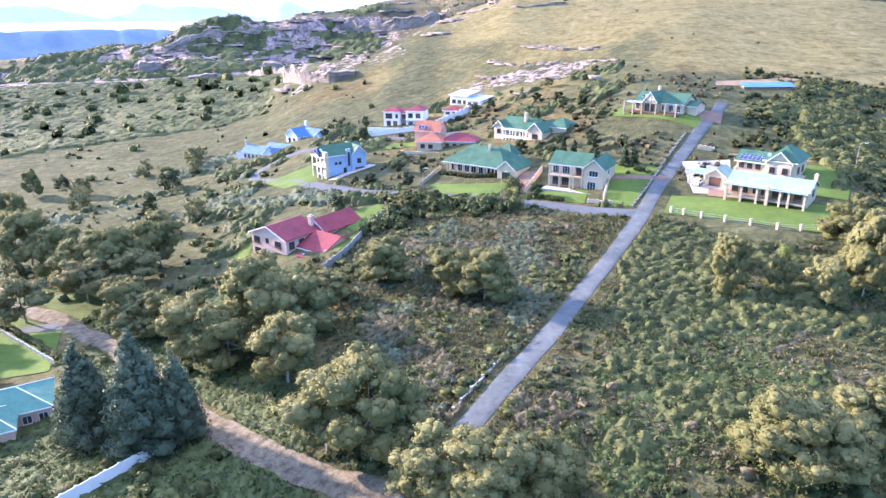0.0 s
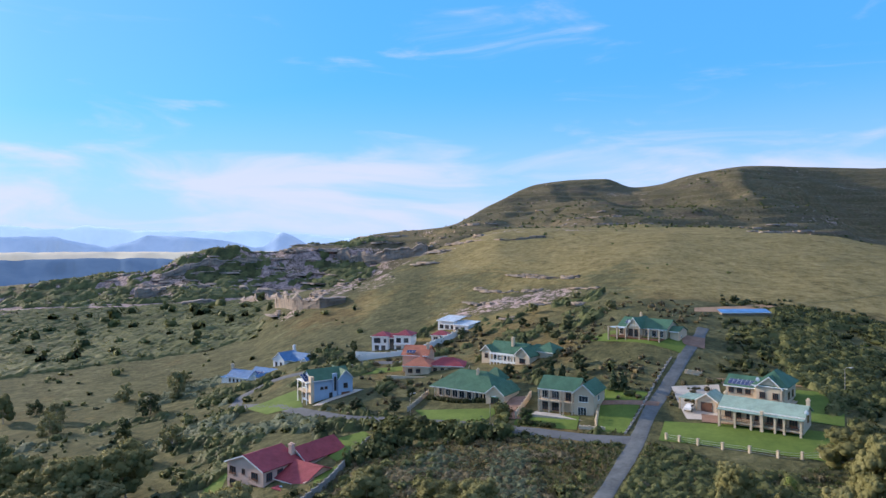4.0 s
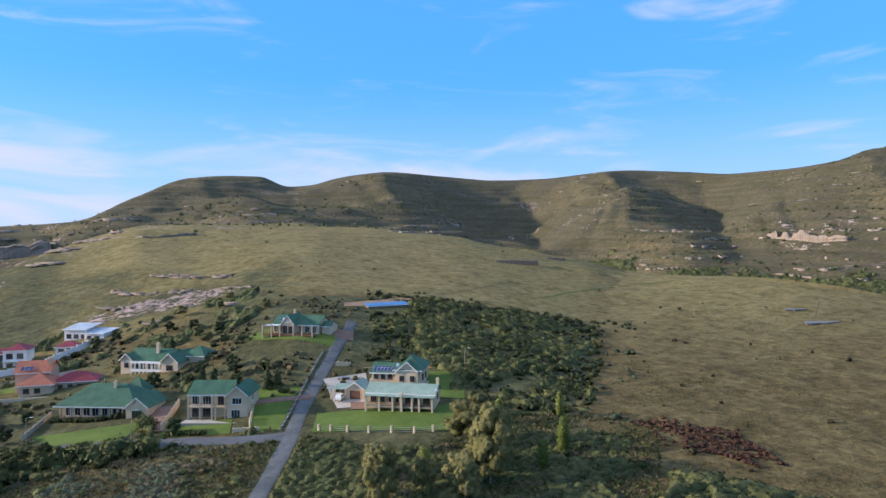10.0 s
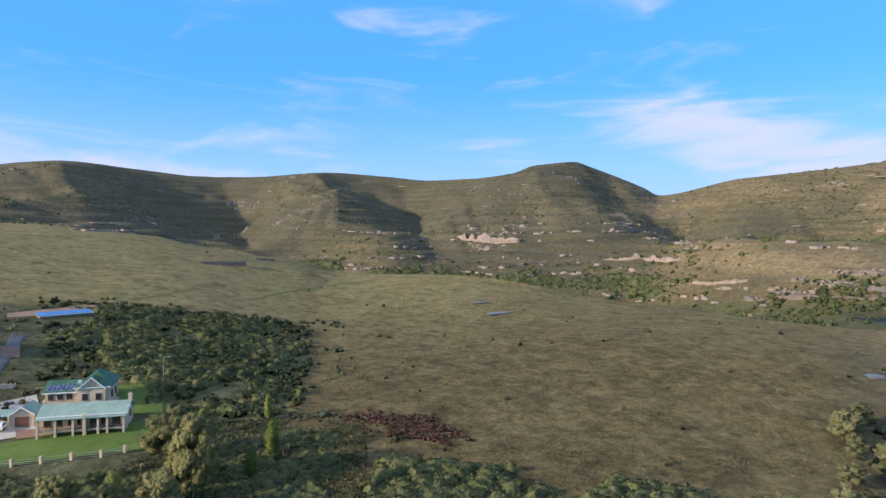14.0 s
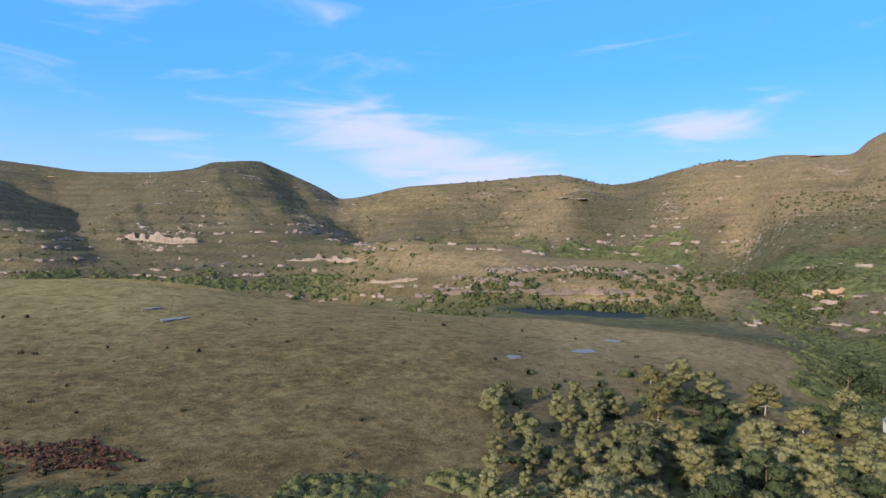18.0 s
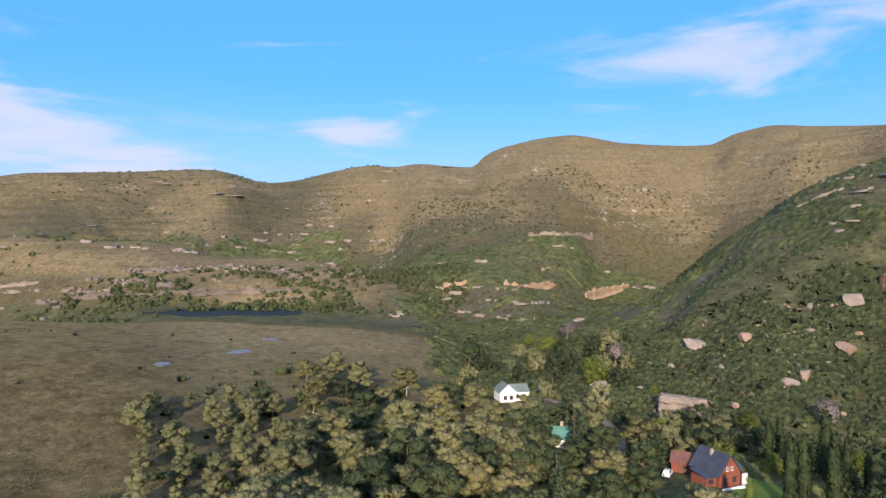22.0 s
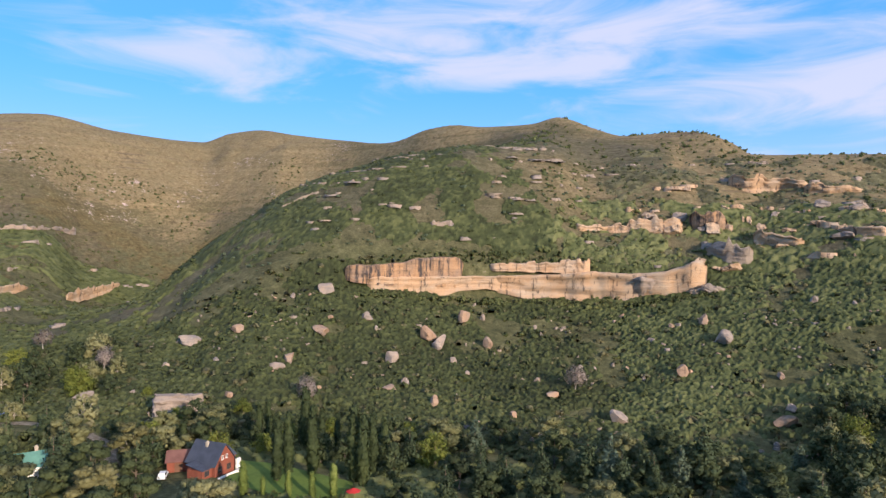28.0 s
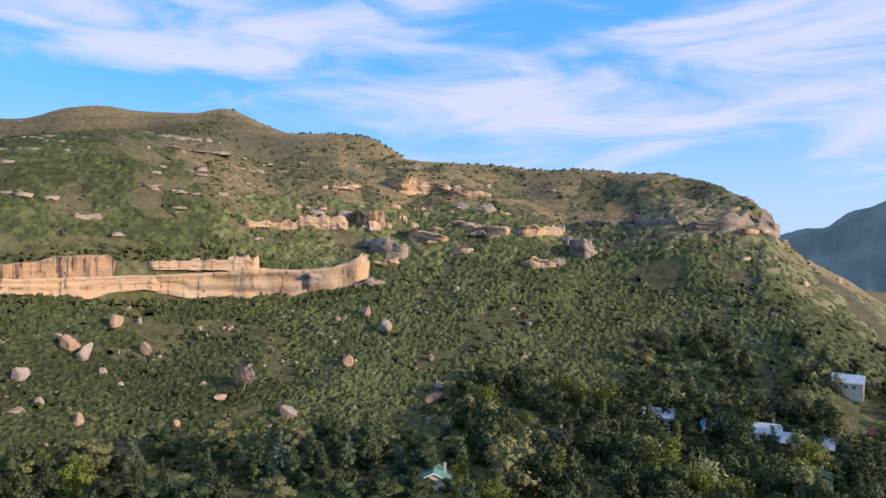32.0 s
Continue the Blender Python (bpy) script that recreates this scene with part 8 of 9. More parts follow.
for i, (x, y, h) in enumerate([(219.2, -143.6, 10.3), (280.5, -159.1, 7.4), (193.6, -151.3, 4.2), (154.4, -156.8, 5.8), (84.4, -158.5, 9.7), (102.9, -174.4, 7.4), (221.7, -144.5, 9.5), (280.6, -157.8, 10.1), (314.5, -164.3, 7.1), (148.7, -72.2, 4.6)]):
    tree("yellow", x, y, h, i * 71.0)
for i, (x, y, h) in enumerate([(147.7, -181.3, 10.5), (71.8, -253.6, 11.6), (237.8, -165.9, 11), (304.3, -181.7, 11.1)]):
    tree("bare", x, y, h, i * 83.0)

CLEARINGS = [(110, -99, 11), (116, -108, 10), (62, 140, 17), (70, 157, 13), (54, 203, 15), (24, 165, 12), (1, 183, 16), (14, 214, 14), (-14, 224, 15), (-46, 207, 15), (-45, 146, 16), (-31, 262, 17), (-8, 280, 11),
             (-94, 267, 13), (-75, 268, 12), (-78, 88, 12), (120, -112, 11), (102, -118, 15), (204, -102, 14), (94, 229, 11), (425, -8, 40), (47, 200, 12), (35, 158, 7), (-4, 168, 11),
             (-65, 208, 11), (-31, 158, 9), (-82, 232, 5), (45, -156, 9), (-155, -224, 13), (-90, 108, 13), (56, 130, 12), (46, 140, 8), (173, -147, 9)]
LINES_CLEAR = (MAIN_ROAD, DIRT_ROAD, CROSS_ROAD, VALLEY_TRACK)


def is_clear(x, y, margin):
    """True where no house, lawn or road lies."""
    ok = np.ones(np.shape(x), bool)
    for cx, cy, r in CLEARINGS:
        ok &= np.hypot(x - cx, y - cy) > r + margin * 0.3
    for line in LINES_CLEAR:
        ok &= to_path(x, y, line)[0] > 1.9 + margin
    return ok


def sample(n, az, r, seed):
    rng = np.random.RandomState(seed)
    a = np.radians(rng.uniform(*az, n))
    q = np.sqrt(rng.uniform(r[0] ** 2, r[1] ** 2, n))
    return np.sin(a) * q, np.cos(a) * q, rng


def mesh_arrays(me):
    v = np.zeros(len(me.vertices) * 3, np.float32)
    me.vertices.foreach_get("co", v)
    f = np.zeros(len(me.polygons) * 4, np.int32)
    me.loops.foreach_get("vertex_index", f)
    return v.reshape(-1, 3), f.reshape(-1, 4)


def woodland(label, put):
    """Far trees as one piece of cover for each kind of leaf."""
    by = {}
    for kind, x, y, h, turn in put:
        crown, trunk = FAR_KINDS[kind][int(turn * 7) % len(FAR_KINDS[kind])]
        a = math.radians(turn)
        for me in (crown, trunk):
            V, F, base, N = by.setdefault(me.materials[0].name, ([], [], [0], []))
            v, f = mesh_arrays(me)
            w = NORMALS[me.name] if me.name in NORMALS else np.zeros((len(v), 3))
            q, w = (np.stack([k[:, 0] * math.cos(a) - k[:, 1] * math.sin(a), k[:, 0] * math.sin(a) + k[:, 1] * math.cos(a), k[:, 2]], -1) for k in (v * h, w))
            N.append(w)
            V.append(q + (x, y, ground_z(x, y) - 0.15))
            F.append(f + base[0])
            base[0] += len(v)
    for k, (V, F, _, N) in by.items():
        me = soften(mesh_from("woodland", np.concatenate(V), np.concatenate(F), bpy.data.materials[k]), np.concatenate(N))
        tagged(new("woodland", me), label, "trees", kind="stuff")


def wood(n, az, r, kinds, tall, gap, seed, joined=""):
    """Scattered trees that keep their distance; joined: label of a far wood that is one piece."""
    X, Y, rng = sample(n * 5, az, r, seed)
    ok = is_clear(X, Y, 1.5)
    put, far = [], []
    for x, y in zip(X[ok], Y[ok]):
        if len(put) >= n:
            break
        if all((x - p) ** 2 + (y - q) ** 2 > gap * gap for p, q in put):
            put.append((x, y))
            row = (str(rng.choice(kinds)), float(x), float(y), float(rng.uniform(*tall)), float(rng.uniform(0, 360)))
            if joined:
                far.append(row)
            else:
                tree(*row)
    if joined:
        woodland(joined, far)


wood(34, (84, 96), (108, 185), ["upright", "upright", "upright", "olive"], (4.5, 8), 5.6, 221)
wood(14, (86, 94), (72, 108), ["upright", "brown", "olive"], (6, 9), 6.5, 222)
wood(26, (90, 121), (68, 98), ["brown", "brown", "olive"], (9.5, 13), 8.2, 223)
wood(46, (95, 119), (98, 150), ["brown", "olive", "olive", "brown", "dark"], (8, 12.5), 8.0, 201)
wood(34, (98, 118), (150, 215), ["brown", "olive", "dark", "olive"], (6, 10), 8.5, 202)
wood(46, (117, 133), (80, 205), ["olive", "dark", "dark", "brown", "conifer"], (7, 12), 7, 203)
wood(30, (112, 126), (215, 330), ["dark", "olive", "dark"], (6, 11), 9, 207, "wood along the stream")
wood(34, (128, 150), (160, 215), ["dark", "dark", "olive", "poplar", "dark", "dark", "yellow"], (5, 9), 7.5, 204, "wood behind the brick house")
wood(60, (148, 184), (120, 220), ["dark", "dark", "conifer", "blue", "dark", "conifer", "olive"], (6, 12.5), 7, 205)
wood(190, (183, 217), (130, 262), ["dark", "dark", "dark", "dark", "dark", "olive", "conifer", "conifer", "poplar", "yellow"], (6.5, 13), 5.6, 206, "leafy wood around the valley houses")
wood(70, (197, 218), (225, 305), ["dark", "dark", "dark", "olive", "conifer"], (5, 9.5), 6, 212, "dark wood climbing the foot of the slope")
wood(22, (-48, -24), (150, 330), ["dark", "olive"], (5, 9), 12, 208, "scattered far trees west of the village")
wood(10, (-46, -30), (120, 160), ["olive", "brown"], (8, 12), 9, 209)
wood(22, (-14, 12), (205, 290), ["dark", "dark", "olive"], (2.5, 5), 6, 210)
wood(16, (-14, 10), (150, 205), ["dark"], (2.5, 4.5), 5, 211)


def shrubs(name, label, x, y, size, count, leaf, mat, seed, tall=0.62, core=True):
    """Many shrubs as one piece of cover: a low leafy mass with sprays of leaves round it."""
    rng = np.random.RandomState(seed)
    n = len(x)
    z = height(x, y)
    s = np.asarray(size)[:, None]
    c = np.stack([x, y, z + s[:, 0] * tall * 0.42], -1)
    d = unit(rng.normal(size=(n, count, 3)) + (0, 0, 0.55))
    stretch = np.stack([s[:, 0] * 0.55 * rng.uniform(0.6, 1.4, n), s[:, 0] * 0.55 * rng.uniform(0.6, 1.4, n), s[:, 0] * tall * rng.uniform(0.4, 0.85, n)], -1)
    ph = rng.uniform(0, 6.28, (n, 1))
    lobes = 1 + 0.38 * np.sin(d[..., 0] * 5 + ph) * np.cos(d[..., 1] * 4 + 2 * ph)
    pos = (c[:, None, :] + d * stretch[:, None, :] * (rng.uniform(0.78, 1.1, (n, count)) * lobes)[..., None]).reshape(-1, 3)
    V = [cards(pos, (d + 0.28 * rng.normal(size=d.shape)).reshape(-1, 3), np.repeat(s[:, 0] * leaf, count), rng)]
    F = [np.arange(len(pos) * 4).reshape(-1, 4)]
    if core:
        ring = np.array([(1, 0), (0, 1), (-1, 0), (0, -1)], float)
        lev = [(0.85, -0.75), (0.92, 0.1), (0.5, 0.72)]
        box = np.array([(q[0] * k, q[1] * k, h) for k, h in lev for q in ring])
        turn = rng.uniform(0, 6.28, n)
        bx = box[None, :, 0] * np.cos(turn)[:, None] - box[None, :, 1] * np.sin(turn)[:, None]
        by = box[None, :, 0] * np.sin(turn)[:, None] + box[None, :, 1] * np.cos(turn)[:, None]
        B = np.stack([bx, by, np.repeat(box[None, :, 2], n, 0)], -1) * stretch[:, None, :] * rng.uniform(0.75, 1.1, (n, 12, 1)) + c[:, None, :]
        f = np.array([(k * 4 + i, k * 4 + (i + 1) % 4, k * 4 + 4 + (i + 1) % 4, k * 4 + 4 + i) for k in (0, 1) for i in range(4)] + [(8, 9, 10, 11)])
        F.append((f[None] + 12 * np.arange(n)[:, None, None]).reshape(-1, 4) + len(V[0]))
        V.append(B.reshape(-1, 3))
    me = mesh_from(name, np.concatenate(V), np.concatenate(F), mat)
    if count >= 14:
        N = [np.repeat(unit(d.reshape(-1, 3) + (0, 0, 0.25) + 0.3 * rng.normal(size=(n * count, 3))), 4, axis=0)]
        if core:
            N.append(np.tile(unit(box * (1, 1, 0.6)), (n, 1)))
        soften(me, np.concatenate(N))
    return tagged(new(name, me), label, "shrubs", kind="stuff")


def canopy(label, az, r, step, cell, tall, mat, seed, patchy=-0.7, scale=30.0, sprays=0, leaf=0.5, margin=0.8, stream=0.0):
    """A closed cover of shrubs: billowing crowns side by side, with loose sprays on top; stream: share of the way from the hollow to the bench that it follows."""
    rng = np.random.RandomState(seed)
    a = np.radians(np.arange(az[0], az[1], math.degrees(step / (0.25 * r[0] + 0.75 * r[1]))))
    q = np.arange(r[0], r[1], step)
    A, R = np.meshgrid(a, q, indexing="ij")
    A = A + rng.uniform(-0.3, 0.3, A.shape) * step / R
    R = R + rng.uniform(-0.3, 0.3, R.shape) * step
    X, Y = np.sin(A) * R, np.cos(A) * R
    best, tone = np.full(X.shape, 9e9), np.zeros(X.shape)
    ci, cj = np.floor(X / cell).astype(int), np.floor(Y / cell).astype(int)
    for di in (-1, 0, 1):
        for dj in (-1, 0, 1):
            i, j = ci + di, cj + dj
            px = (i + LATTICE[i & 255, (j + 17 * seed) & 255]) * cell
            py = (j + LATTICE[(i + 91) & 255, (j + 5 * seed) & 255]) * cell
            d = np.hypot(X - px, Y - py)
            near = d < best
            best = np.where(near, d, best)
            tone = np.where(near, LATTICE[(i + 33) & 255, (j + 61) & 255], tone)
    dome = np.sqrt(np.clip(1 - (best / (0.85 * cell)) ** 2, 0, 1))
    bearing = np.degrees(A)
    inside = band(bearing, az[0] + 2.5, az[1] - 2.5, 5) * band(R, r[0] + 6, r[1] - 5, 12)
    if stream:
        dip, bench = np.interp(bearing, TABLE_AZ, KNOT_R[:, 5]), np.interp(bearing, TABLE_AZ, KNOT_R[:, 6])
        inside = inside * np.exp(-((R - dip - stream * (bench - dip)) / 55) ** 2)
    keep = np.clip((fractal(X, Y, scale, 3) + 0.5 * fractal(X, Y, 9, 2) + 0.25 * tone - patchy - 1.9 * (1 - inside)) * 3, 0, 1) * is_clear(X, Y, margin)
    top = tall * (0.3 + 1.0 * tone) * (0.1 + 0.9 * dome) + 0.16 * tall * fractal(X * 1.9, Y * 1.9, 1.0, 2)
    Z = height(X, Y) + top * keep - 0.7 * (1 - keep)
    na, nr = X.shape
    P = np.stack([X, Y, Z], -1)
    N = unit(np.cross(np.gradient(P, axis=0), np.gradient(P, axis=1)))
    N = N * np.sign(N[..., 2:3] + 1e-9)
    i, j = np.meshgrid(np.arange(na - 1), np.arange(nr - 1), indexing="ij")
    live = np.maximum(np.maximum(keep[:-1, :-1], keep[1:, :-1]), np.maximum(keep[:-1, 1:], keep[1:, 1:])) > 0
    F = np.stack([i * nr + j, (i + 1) * nr + j, (i + 1) * nr + j + 1, i * nr + j + 1], -1)[live].reshape(-1, 4)
    V, F, M = [P.reshape(-1, 3)], [F], [N.reshape(-1, 3)]
    if sprays:
        k = rng.choice(na * nr, sprays, p=(keep * R).ravel() / (keep * R).sum())
        pos = V[0][k] + rng.normal(size=(sprays, 3)) * (step * 0.4, step * 0.4, 0.0) + M[0][k] * leaf * rng.uniform(-0.1, 0.45, (sprays, 1))
        V.append(cards(pos, M[0][k] + 0.55 * rng.normal(size=(sprays, 3)), np.full(sprays, leaf), rng))
        M.append(np.repeat(unit(M[0][k] + 0.35 * rng.normal(size=(sprays, 3))), 4, axis=0))
        F.append(np.arange(sprays * 4).reshape(-1, 4) + na * nr)
    used = np.unique(np.concatenate(F))
    back = np.full(used[-1] + 1, -1)
    back[used] = np.arange(len(used))
    me = mesh_from("shrubs", np.concatenate(V)[used], back[np.concatenate(F)], mat)
    own = np.concatenate([tone.ravel()] + ([np.repeat(tone.ravel()[k], 4)] if sprays else []))[used] - 0.5
    me.attributes.new("tone", "FLOAT", "POINT").data.foreach_set("value", own.astype(np.float32))
    return tagged(new("shrubs", soften(me, np.concatenate(M)[used])), label, "shrubs", kind="stuff")


def thicket(label, n, az, r, size, count, leaf, mat, seed, patchy=-0.2, scale=14.0, tall=0.62, margin=0.6, core=True, name="shrubs"):
    x, y, rng = sample(n, az, r, seed)
    ok = is_clear(x, y, margin) & (fractal(x, y, scale, 3) > patchy + 0.35 * rng.normal(size=n))
    x, y = x[ok], y[ok]
    s = rng.uniform(*size, len(x)) * rng.choice([0.7, 1.0, 1.0, 1.4], len(x))
    return shrubs(name, label, x, y, s, count, leaf, mat, seed + 1, tall, core)


thicket("low green shrubs beside the road", 420, (9, 46), (48, 150), (0.6, 1.5), 80, 0.15, DARK_SCRUB, 301, -0.05, 12, 0.5)
thicket("rank green herbs beside the road", 600, (8, 46), (48, 150), (0.6, 1.5), 60, 0.15, RANK, 303, 0.0, 9, 0.5)
thicket("brown dry shrubs beside the road", 250, (8, 46), (48, 150), (0.5, 1.4), 50, 0.15, BROWN_SCRUB, 343, 0.0, 10, 0.55)
for az_span, seed in (((8, 46), 501), ((-14, 9), 521), ((-52, -14), 541)):
    dense = 5000 if seed < 540 else 4000
    thicket("low green weeds" if seed < 510 else "low grey-green herbs", dense, az_span, (48, 150), (0.25, 0.7), 9, 0.42, RANK if seed < 510 else GREY_SCRUB, seed, -0.1, 7, 0.9, 0.2, False, "herbs")
    thicket("low brown herbs", dense, az_span, (48, 150), (0.25, 0.7), 9, 0.42, BROWN_SCRUB, seed + 3, -0.25, 8, 0.9, 0.2, False, "herbs")
    thicket("low green herbs", dense, az_span, (48, 150), (0.25, 0.6), 9, 0.42, DARK_SCRUB, seed + 6, 0.0, 6, 0.9, 0.2, False, "herbs")
canopy("dense dark green scrub on the slope under the cliff", (118, 172), (184, 350), 0.62, 1.35, 1.3, DARK_SCRUB, 3, -0.6, 30, 110000, 0.30)
canopy("dense green scrub on the slope under the crags", (163, 218), (184, 378), 0.64, 1.35, 1.3, SCRUB, 4, -0.6, 30, 110000, 0.30)
canopy("thick bushes along the side road", (-13.5, 4), (146, 174), 0.6, 3.0, 3.2, DARK_SCRUB, 39, -0.5, 14, 9000, 0.45, 0.8)
canopy("yellow-green shrubs among darker ones", (28.5, 37.5), (194, 258), 0.7, 1.6, 1.3, YELLOW_LEAF, 41, 0.1, 13, 4000, 0.4)
canopy("green herbs and scrub beside the road", (9, 47), (46, 150), 0.42, 1.3, 0.95, DARK_SCRUB, 21, 0.02, 24, 24000, 0.26, 0.5)
canopy("rank green herbs beside the road", (9, 47), (46, 150), 0.42, 0.7, 0.4, RANK, 23, -0.12, 17, 24000, 0.22, 0.4)
canopy("brown dry herbs beside the road", (9, 47), (46, 150), 0.45, 0.6, 0.3, BROWN_SCRUB, 47, 0.12, 21, 14000, 0.22, 0.4)
canopy("brown and green herbs on the empty plot", (-15, 10), (60, 150), 0.42, 0.9, 0.55, BROWN_SCRUB, 25, -0.3, 9, 20000, 0.26, 0.4)
canopy("grey-green herbs on the empty plot", (-15, 10), (60, 150), 0.45, 1.1, 0.7, GREY_SCRUB, 27, 0.05, 8, 14000, 0.28, 0.4)
canopy("dark bushes along the foot of the meadow", (42, 92), (84, 130), 0.7, 1.9, 1.4, DARK_SCRUB, 45, -0.15, 18, 12000, 0.4)
canopy("rough green grass under the gum trees", (-52, -13), (50, 150), 0.5, 0.75, 0.4, RANK, 29, -0.45, 10, 30000, 0.24, 0.3)
canopy("scrub on the slope west of the houses", (-54, -9), (138, 320), 0.95, 2.2, 1.1, GREY_SCRUB, 31, 0.36, 40, 9000, 0.5)
canopy("garden shrubs between the houses", (-34, 16), (138, 295), 0.8, 2.0, 1.5, SCRUB, 33, 0.28, 16, 9000, 0.45)
canopy("scrub on the western ridge", (-58, -5), (690, 960), 3.2, 7.0, 3.2, SCRUB, 35, 0.05, 70, 5000, 1.8)
canopy("scrub at the end of the ridge", (194, 224), (336, 455), 1.2, 2.7, 1.5, OLIVE_SCRUB, 37, 0.1, 30, 8000, 0.6)
canopy("dense grey-green scrub on the upper slope", (19.5, 42), (143, 268), 0.75, 2.2, 1.5, DARK_SCRUB, 5, -0.55, 16, 24000, 0.5)
canopy("bushes growing between the crags", (159, 199), (350, 428), 1.1, 2.6, 1.7, SCRUB, 13, -0.35, 22, 9000, 0.6)
canopy("thin grey-green scrub above the cliff", (162, 213), (354, 520), 1.2, 2.0, 0.9, OLIVE_SCRUB, 15, 0.0, 30, 28000, 0.5)
# darker leaves than next to it: the spur's shade is put into the colour
canopy("dark bushy scrub on the spur with shade put into its colour", (127, 164), (354, 540), 1.2, 2.0, 0.9, DARK_SCRUB, 17, -0.45, 30, 18000, 0.5)
canopy("dark green bush along the stream behind the meadow", (34, 74), (560, 900), 2.0, 3.6, 2.4, DARK_SCRUB, 43, -0.45, 60, 16000, 1.1, 0.0, 0.42)
canopy("light green scrub along the stream valley", (106, 134), (218, 440), 1.1, 1.9, 1.3, WEED, 7, -0.5, 34, 40000, 0.55)
canopy("green scrub on the lower slopes of the dry mountain", (103, 133), (440, 640), 1.7, 2.6, 1.2, WEED, 51, -0.1, 45, 16000, 0.7)
canopy("green scrub in the hollow behind the spur", (76, 106), (660, 900), 2.8, 4.0, 1.8, WEED, 53, 0.02, 70, 9000, 1.1)
canopy("scrub of the wooded valley", (-58, -16), (400, 690), 2.0, 3.6, 1.3, DARK_SCRUB, 9, -1.1, 70, 12000, 0.9)
canopy("undergrowth of the valley wood", (97, 217), (62, 195), 1.1, 2.2, 1.4, SCRUB, 11, -0.5, 26, 40000, 0.5, 1.0)
thicket("dense green shrubs on the upper slope", 1100, (20.5, 41), (148, 268), (1.1, 2.4), 30, 0.22, DARK_SCRUB, 305, -0.45, 14, 0.5)
thicket("grey-green shrubs on the upper slope", 350, (20, 44), (148, 275), (1.0, 2.1), 28, 0.22, GREY_SCRUB, 307, -0.1, 14, 0.5)
thicket("green shrubs on the empty plot", 1100, (-14, 10), (64, 150), (0.7, 1.9), 80, 0.15, SCRUB, 309, 0.12, 14, 0.55)
thicket("grey-green shrubs on the empty plot", 500, (-14, 10), (64, 150), (0.5, 1.3), 50, 0.15, GREY_SCRUB, 311, 0.0, 10, 0.5)
thicket("brown dry shrubs on the empty plot", 450, (-14, 10), (64, 150), (0.5, 1.2), 50, 0.15, BROWN_SCRUB, 345, -0.1, 10, 0.55)
thicket("shrubs under the gum trees", 600, (-50, -10), (52, 150), (0.9, 2.1), 70, 0.16, SCRUB, 313, 0.0)
thicket("shrubs and hedges between the houses", 700, (-30, 14), (140, 290), (1.2, 2.6), 34, 0.22, SCRUB, 315, 0.36)
thicket("thick bushes along the side road", 420, (-13, 3), (146, 172), (1.8, 3.4), 60, 0.18, SCRUB, 347, -0.2, 14, 0.75)
thicket("brown grass and shrubs on the vacant plots", 1500, (-12, 20), (165, 260), (0.8, 1.6), 26, 0.22, BROWN_SCRUB, 349, 0.0)
thicket("grey-green bushes on the slope west of the houses", 160, (-52, -8), (140, 300), (0.8, 2.4), 16, 0.32, GREY_SCRUB, 359, -0.15, 30, 0.5)
thicket("bushes on the slope west of the houses", 520, (-50, -12), (150, 260), (1.0, 2.6), 30, 0.24, SCRUB, 317, 0.25, 22)
thicket("scattered bushes on the western slope", 260, (-52, -8), (250, 430), (1.6, 3.4), 14, 0.34, SCRUB, 351, 0.3, 40)
thicket("dense shrubs covering the slope under the cliff", 2600, (118, 217), (180, 348), (1.3, 3.0), 14, 0.34, SCRUB, 319, -0.7, 30, 0.55)
thicket("lighter shrubs on the slope under the cliff", 2600, (116, 217), (180, 350), (1.2, 2.8), 14, 0.34, OLIVE_SCRUB, 321, -0.35, 24, 0.55)
thicket("bushes in the valley wood", 1000, (86, 217), (60, 215), (1.4, 3.0), 30, 0.24, SCRUB, 323, -0.3)
thicket("low shrubs above the cliff", 3500, (126, 210), (356, 520), (1.1, 2.5), 9, 0.42, SCRUB, 325, 0.0, 30, 0.5)
thicket("bushes between the crags", 700, (161, 198), (346, 420), (1.4, 3.0), 12, 0.36, SCRUB, 361, -0.3, 24, 0.6)
thicket("grey-green shrubs above the cliff", 2000, (126, 212), (354, 500), (1.0, 2.4), 9, 0.42, GREY_SCRUB, 355, -0.1, 24, 0.5)
thicket("shrubs along the stream valley", 2200, (76, 112), (440, 560), (2.0, 4.5), 9, 0.42, SCRUB, 327, -0.1, 40)
thicket("bushes along the stream behind the meadow", 900, (38, 80), (560, 760), (2.0, 4.5), 9, 0.42, SCRUB, 357, -0.1, 40)
thicket("trees and shrubs in the wooded valley", 200, (-56, -17), (400, 640), (3.5, 7.5), 14, 0.36, SCRUB, 329, -0.2, 60, 0.8)
thicket("scattered shrubs on the grassy hill", 130, (-12, 60), (270, 640), (0.9, 2.2), 12, 0.36, SCRUB, 331, 0.35, 60)
thicket("scattered low shrubs in the dry meadow", 150, (42, 104), (105, 330), (0.6, 1.6), 40, 0.2, BROWN_SCRUB, 333, 0.1, 30)
thicket("far shrubs on the mountainsides", 9500, (-5, 106), (620, 1250), (1.3, 3.4), 3, 0.6, SCRUB, 335, 0.1, 120, 0.5)
thicket("far shrubs on the dry mountain", 5000, (104, 140), (430, 820), (1.0, 2.6), 4, 0.5, SCRUB, 353, 0.0, 60, 0.5)
thicket("shrubs on the high slopes", 2600, (140, 210), (500, 640), (1.4, 2.8), 5, 0.5, SCRUB, 337, 0.15, 60, 0.5)
x, y, _r = sample(420, (0, 360), (0, 1), 341)
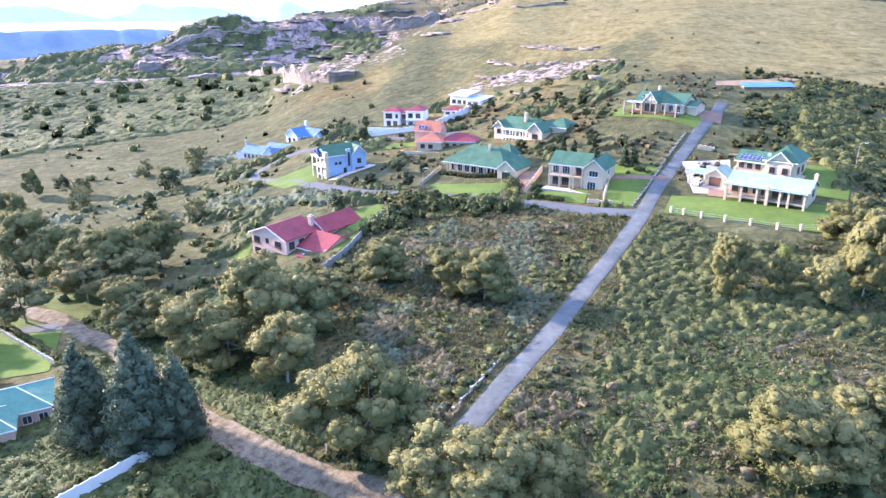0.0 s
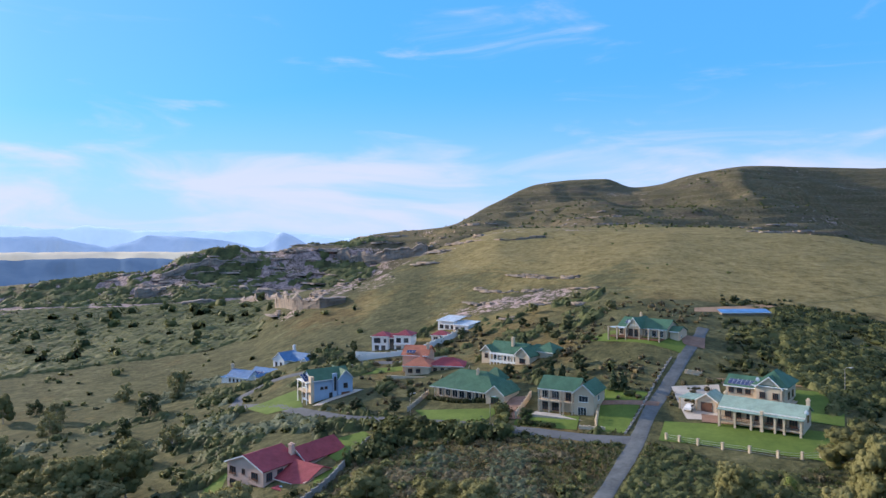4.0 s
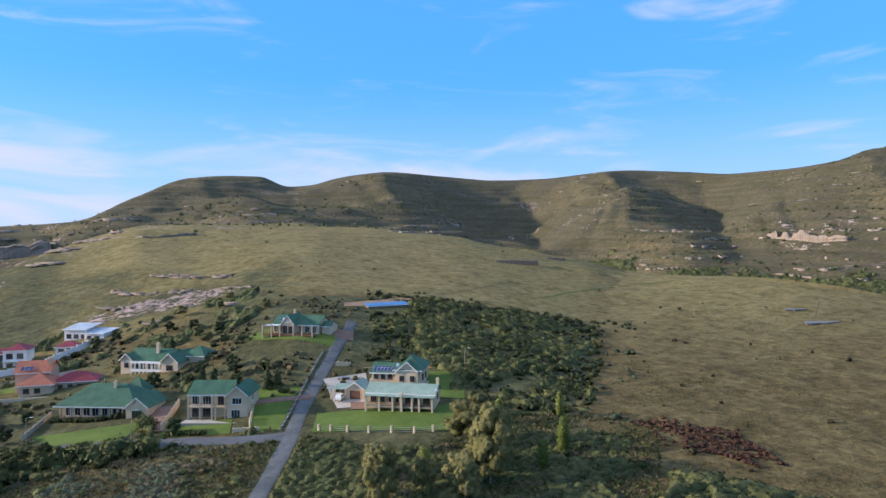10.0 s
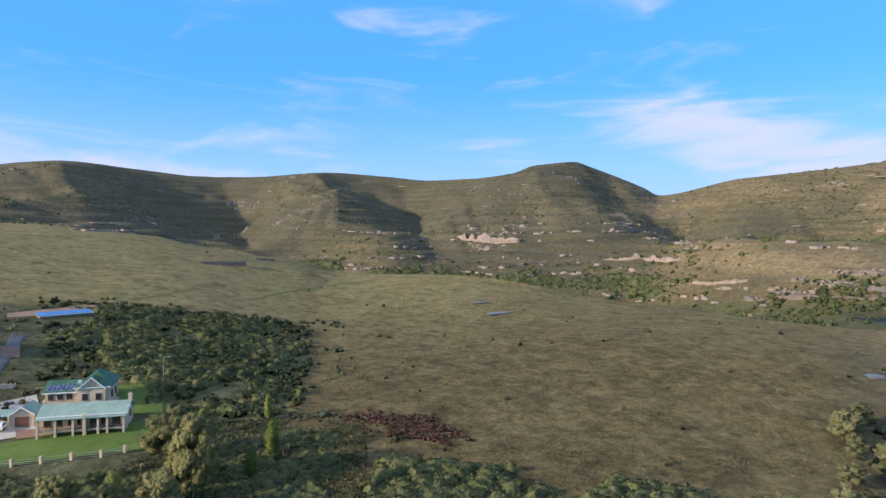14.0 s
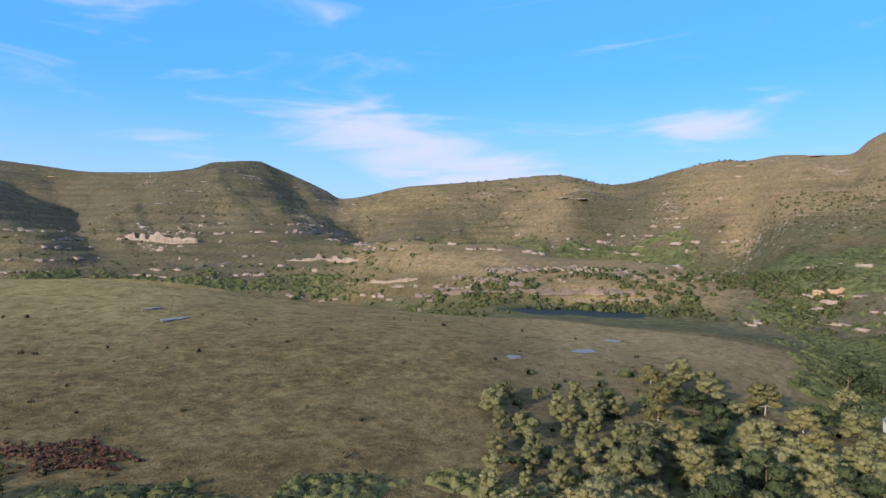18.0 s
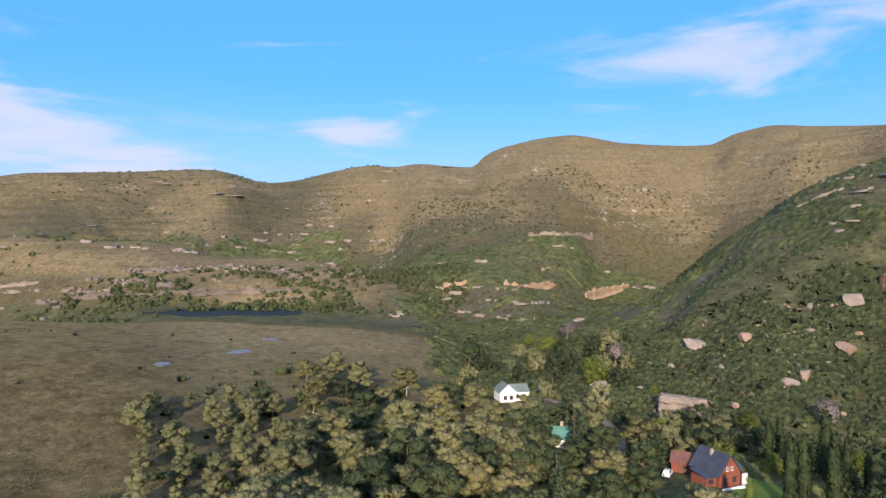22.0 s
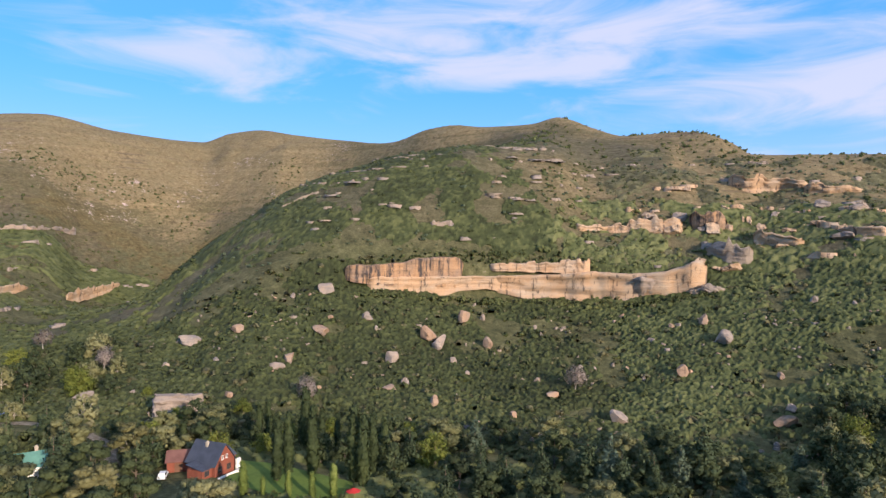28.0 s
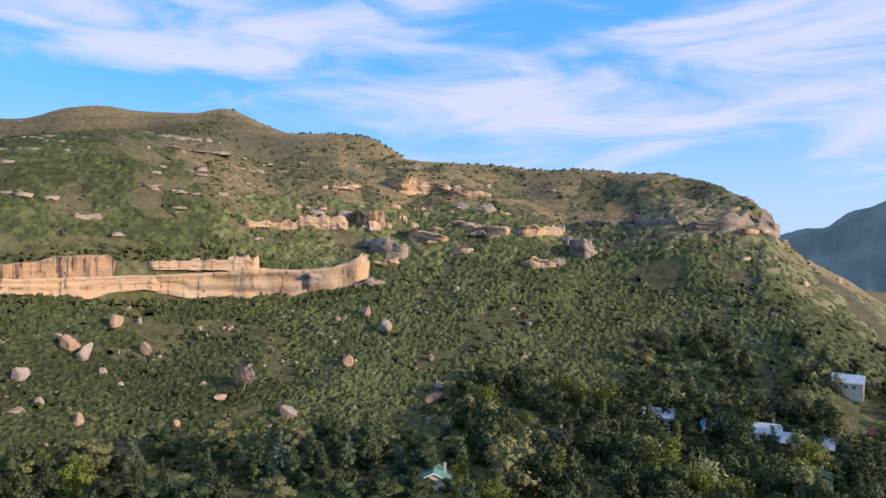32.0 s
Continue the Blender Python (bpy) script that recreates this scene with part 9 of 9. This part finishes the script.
x, y = x * (0.8 + 0.4 * fractal(x, y, 0.5, 2)), y * (0.8 + 0.4 * fractal(x + 5, y, 0.5, 2))
shrubs("shrubs", "rust-red dead shrubs at the edge of the dry meadow", 108 + x * 9, 92 + y * 19, _r.uniform(0.5, 1.3, 420), 22, 0.3, RED_SCRUB, 342, 0.5)


def tufts(label, n, az, r, size, mat, seed, patchy=-0.1, scale=9.0, margin=0.3):
    """Grass tufts: a few upright blades each."""
    x, y, rng = sample(n, az, r, seed)
    ok = is_clear(x, y, margin) & (fractal(x + 90, y, scale, 3) > patchy)
    x, y = x[ok], y[ok]
    n, k = len(x), 4
    s = rng.uniform(*size, n)
    z = height(x, y)
    a = rng.uniform(0, 6.28, (n, k))
    t = np.stack([np.cos(a), np.sin(a), np.zeros_like(a)], -1)
    lean = rng.normal(size=(n, k, 3)) * 0.35
    foot = np.stack([x, y, z], -1)[:, None, :] + lean * (s * 0.5)[:, None, None] * (1, 1, 0)
    up = np.array((0, 0, 1.0)) + lean * (1, 1, 0.2)
    w, h = (s * 0.4)[:, None, None], s[:, None, None]
    q = np.stack([foot - t * w * 0.6, foot + t * w * 0.6, foot + t * w * 0.35 + up * h, foot - t * w * 0.35 + up * h * 0.85], 2)
    me = mesh_from("grass", q.reshape(-1, 3), np.arange(n * k * 4).reshape(-1, 4), mat)
    return tagged(new("grass", me), label, "grass", kind="stuff")


tufts("dry straw-coloured grass on the empty plots", 9000, (-14, 46), (50, 150), (0.25, 0.6), DRY_TUFT, 401)
tufts("green rank grass beside the road", 15000, (-50, 46), (48, 150), (0.25, 0.6), GREEN_TUFT, 403)
tufts("dry straw-coloured grass of the meadow", 14000, (40, 104), (90, 200), (0.10, 0.26), DRY_TUFT, 405, -0.05)
tufts("green grass of the meadow", 5000, (40, 104), (90, 220), (0.15, 0.4), GREEN_TUFT, 407, 0.1)

# clipped hedges round the lawns
for _k, _ends in enumerate((((11.3, 157.6), (14.9, 155.3), (19.3, 152.8)), ((-12.7, 187), (-3.2, 179.4), (3, 177.2), (8.4, 174.6)), ((-105, 121), (-89, 110), (-79, 102.6)))):
    _p = np.repeat(resample(_ends, 0.45), 2, 0) + np.random.RandomState(90 + _k).normal(size=(2 * len(resample(_ends, 0.45)), 2)) * 0.22
    shrubs("hedge", "clipped dark green hedge beside the lawn", _p[:, 0], _p[:, 1], np.full(len(_p), 1.0), 40, 0.2, DARK_SCRUB, 92 + _k, 1.0)

# bushes growing at the foot and on the rim of the long cliff
_line = resample([p[:2] for p in MAIN_FOOT], 1.1)
_r = np.random.RandomState(77)
_len = np.hypot(_line[:, 0], _line[:, 1])[:, None]
for _push, _size, _seed in ((-5.0, (1.6, 3.6), 78), (8.0, (0.9, 2.2), 79), (12.0, (1.0, 2.4), 80)):
    _p = _line * (1 + _push / _len) + _r.normal(size=_line.shape) * 1.2
    shrubs("shrubs", "green bushes along the sandstone cliff", _p[:, 0], _p[:, 1], _r.uniform(*_size, len(_p)), 26, 0.26, SCRUB, _seed, 0.7)
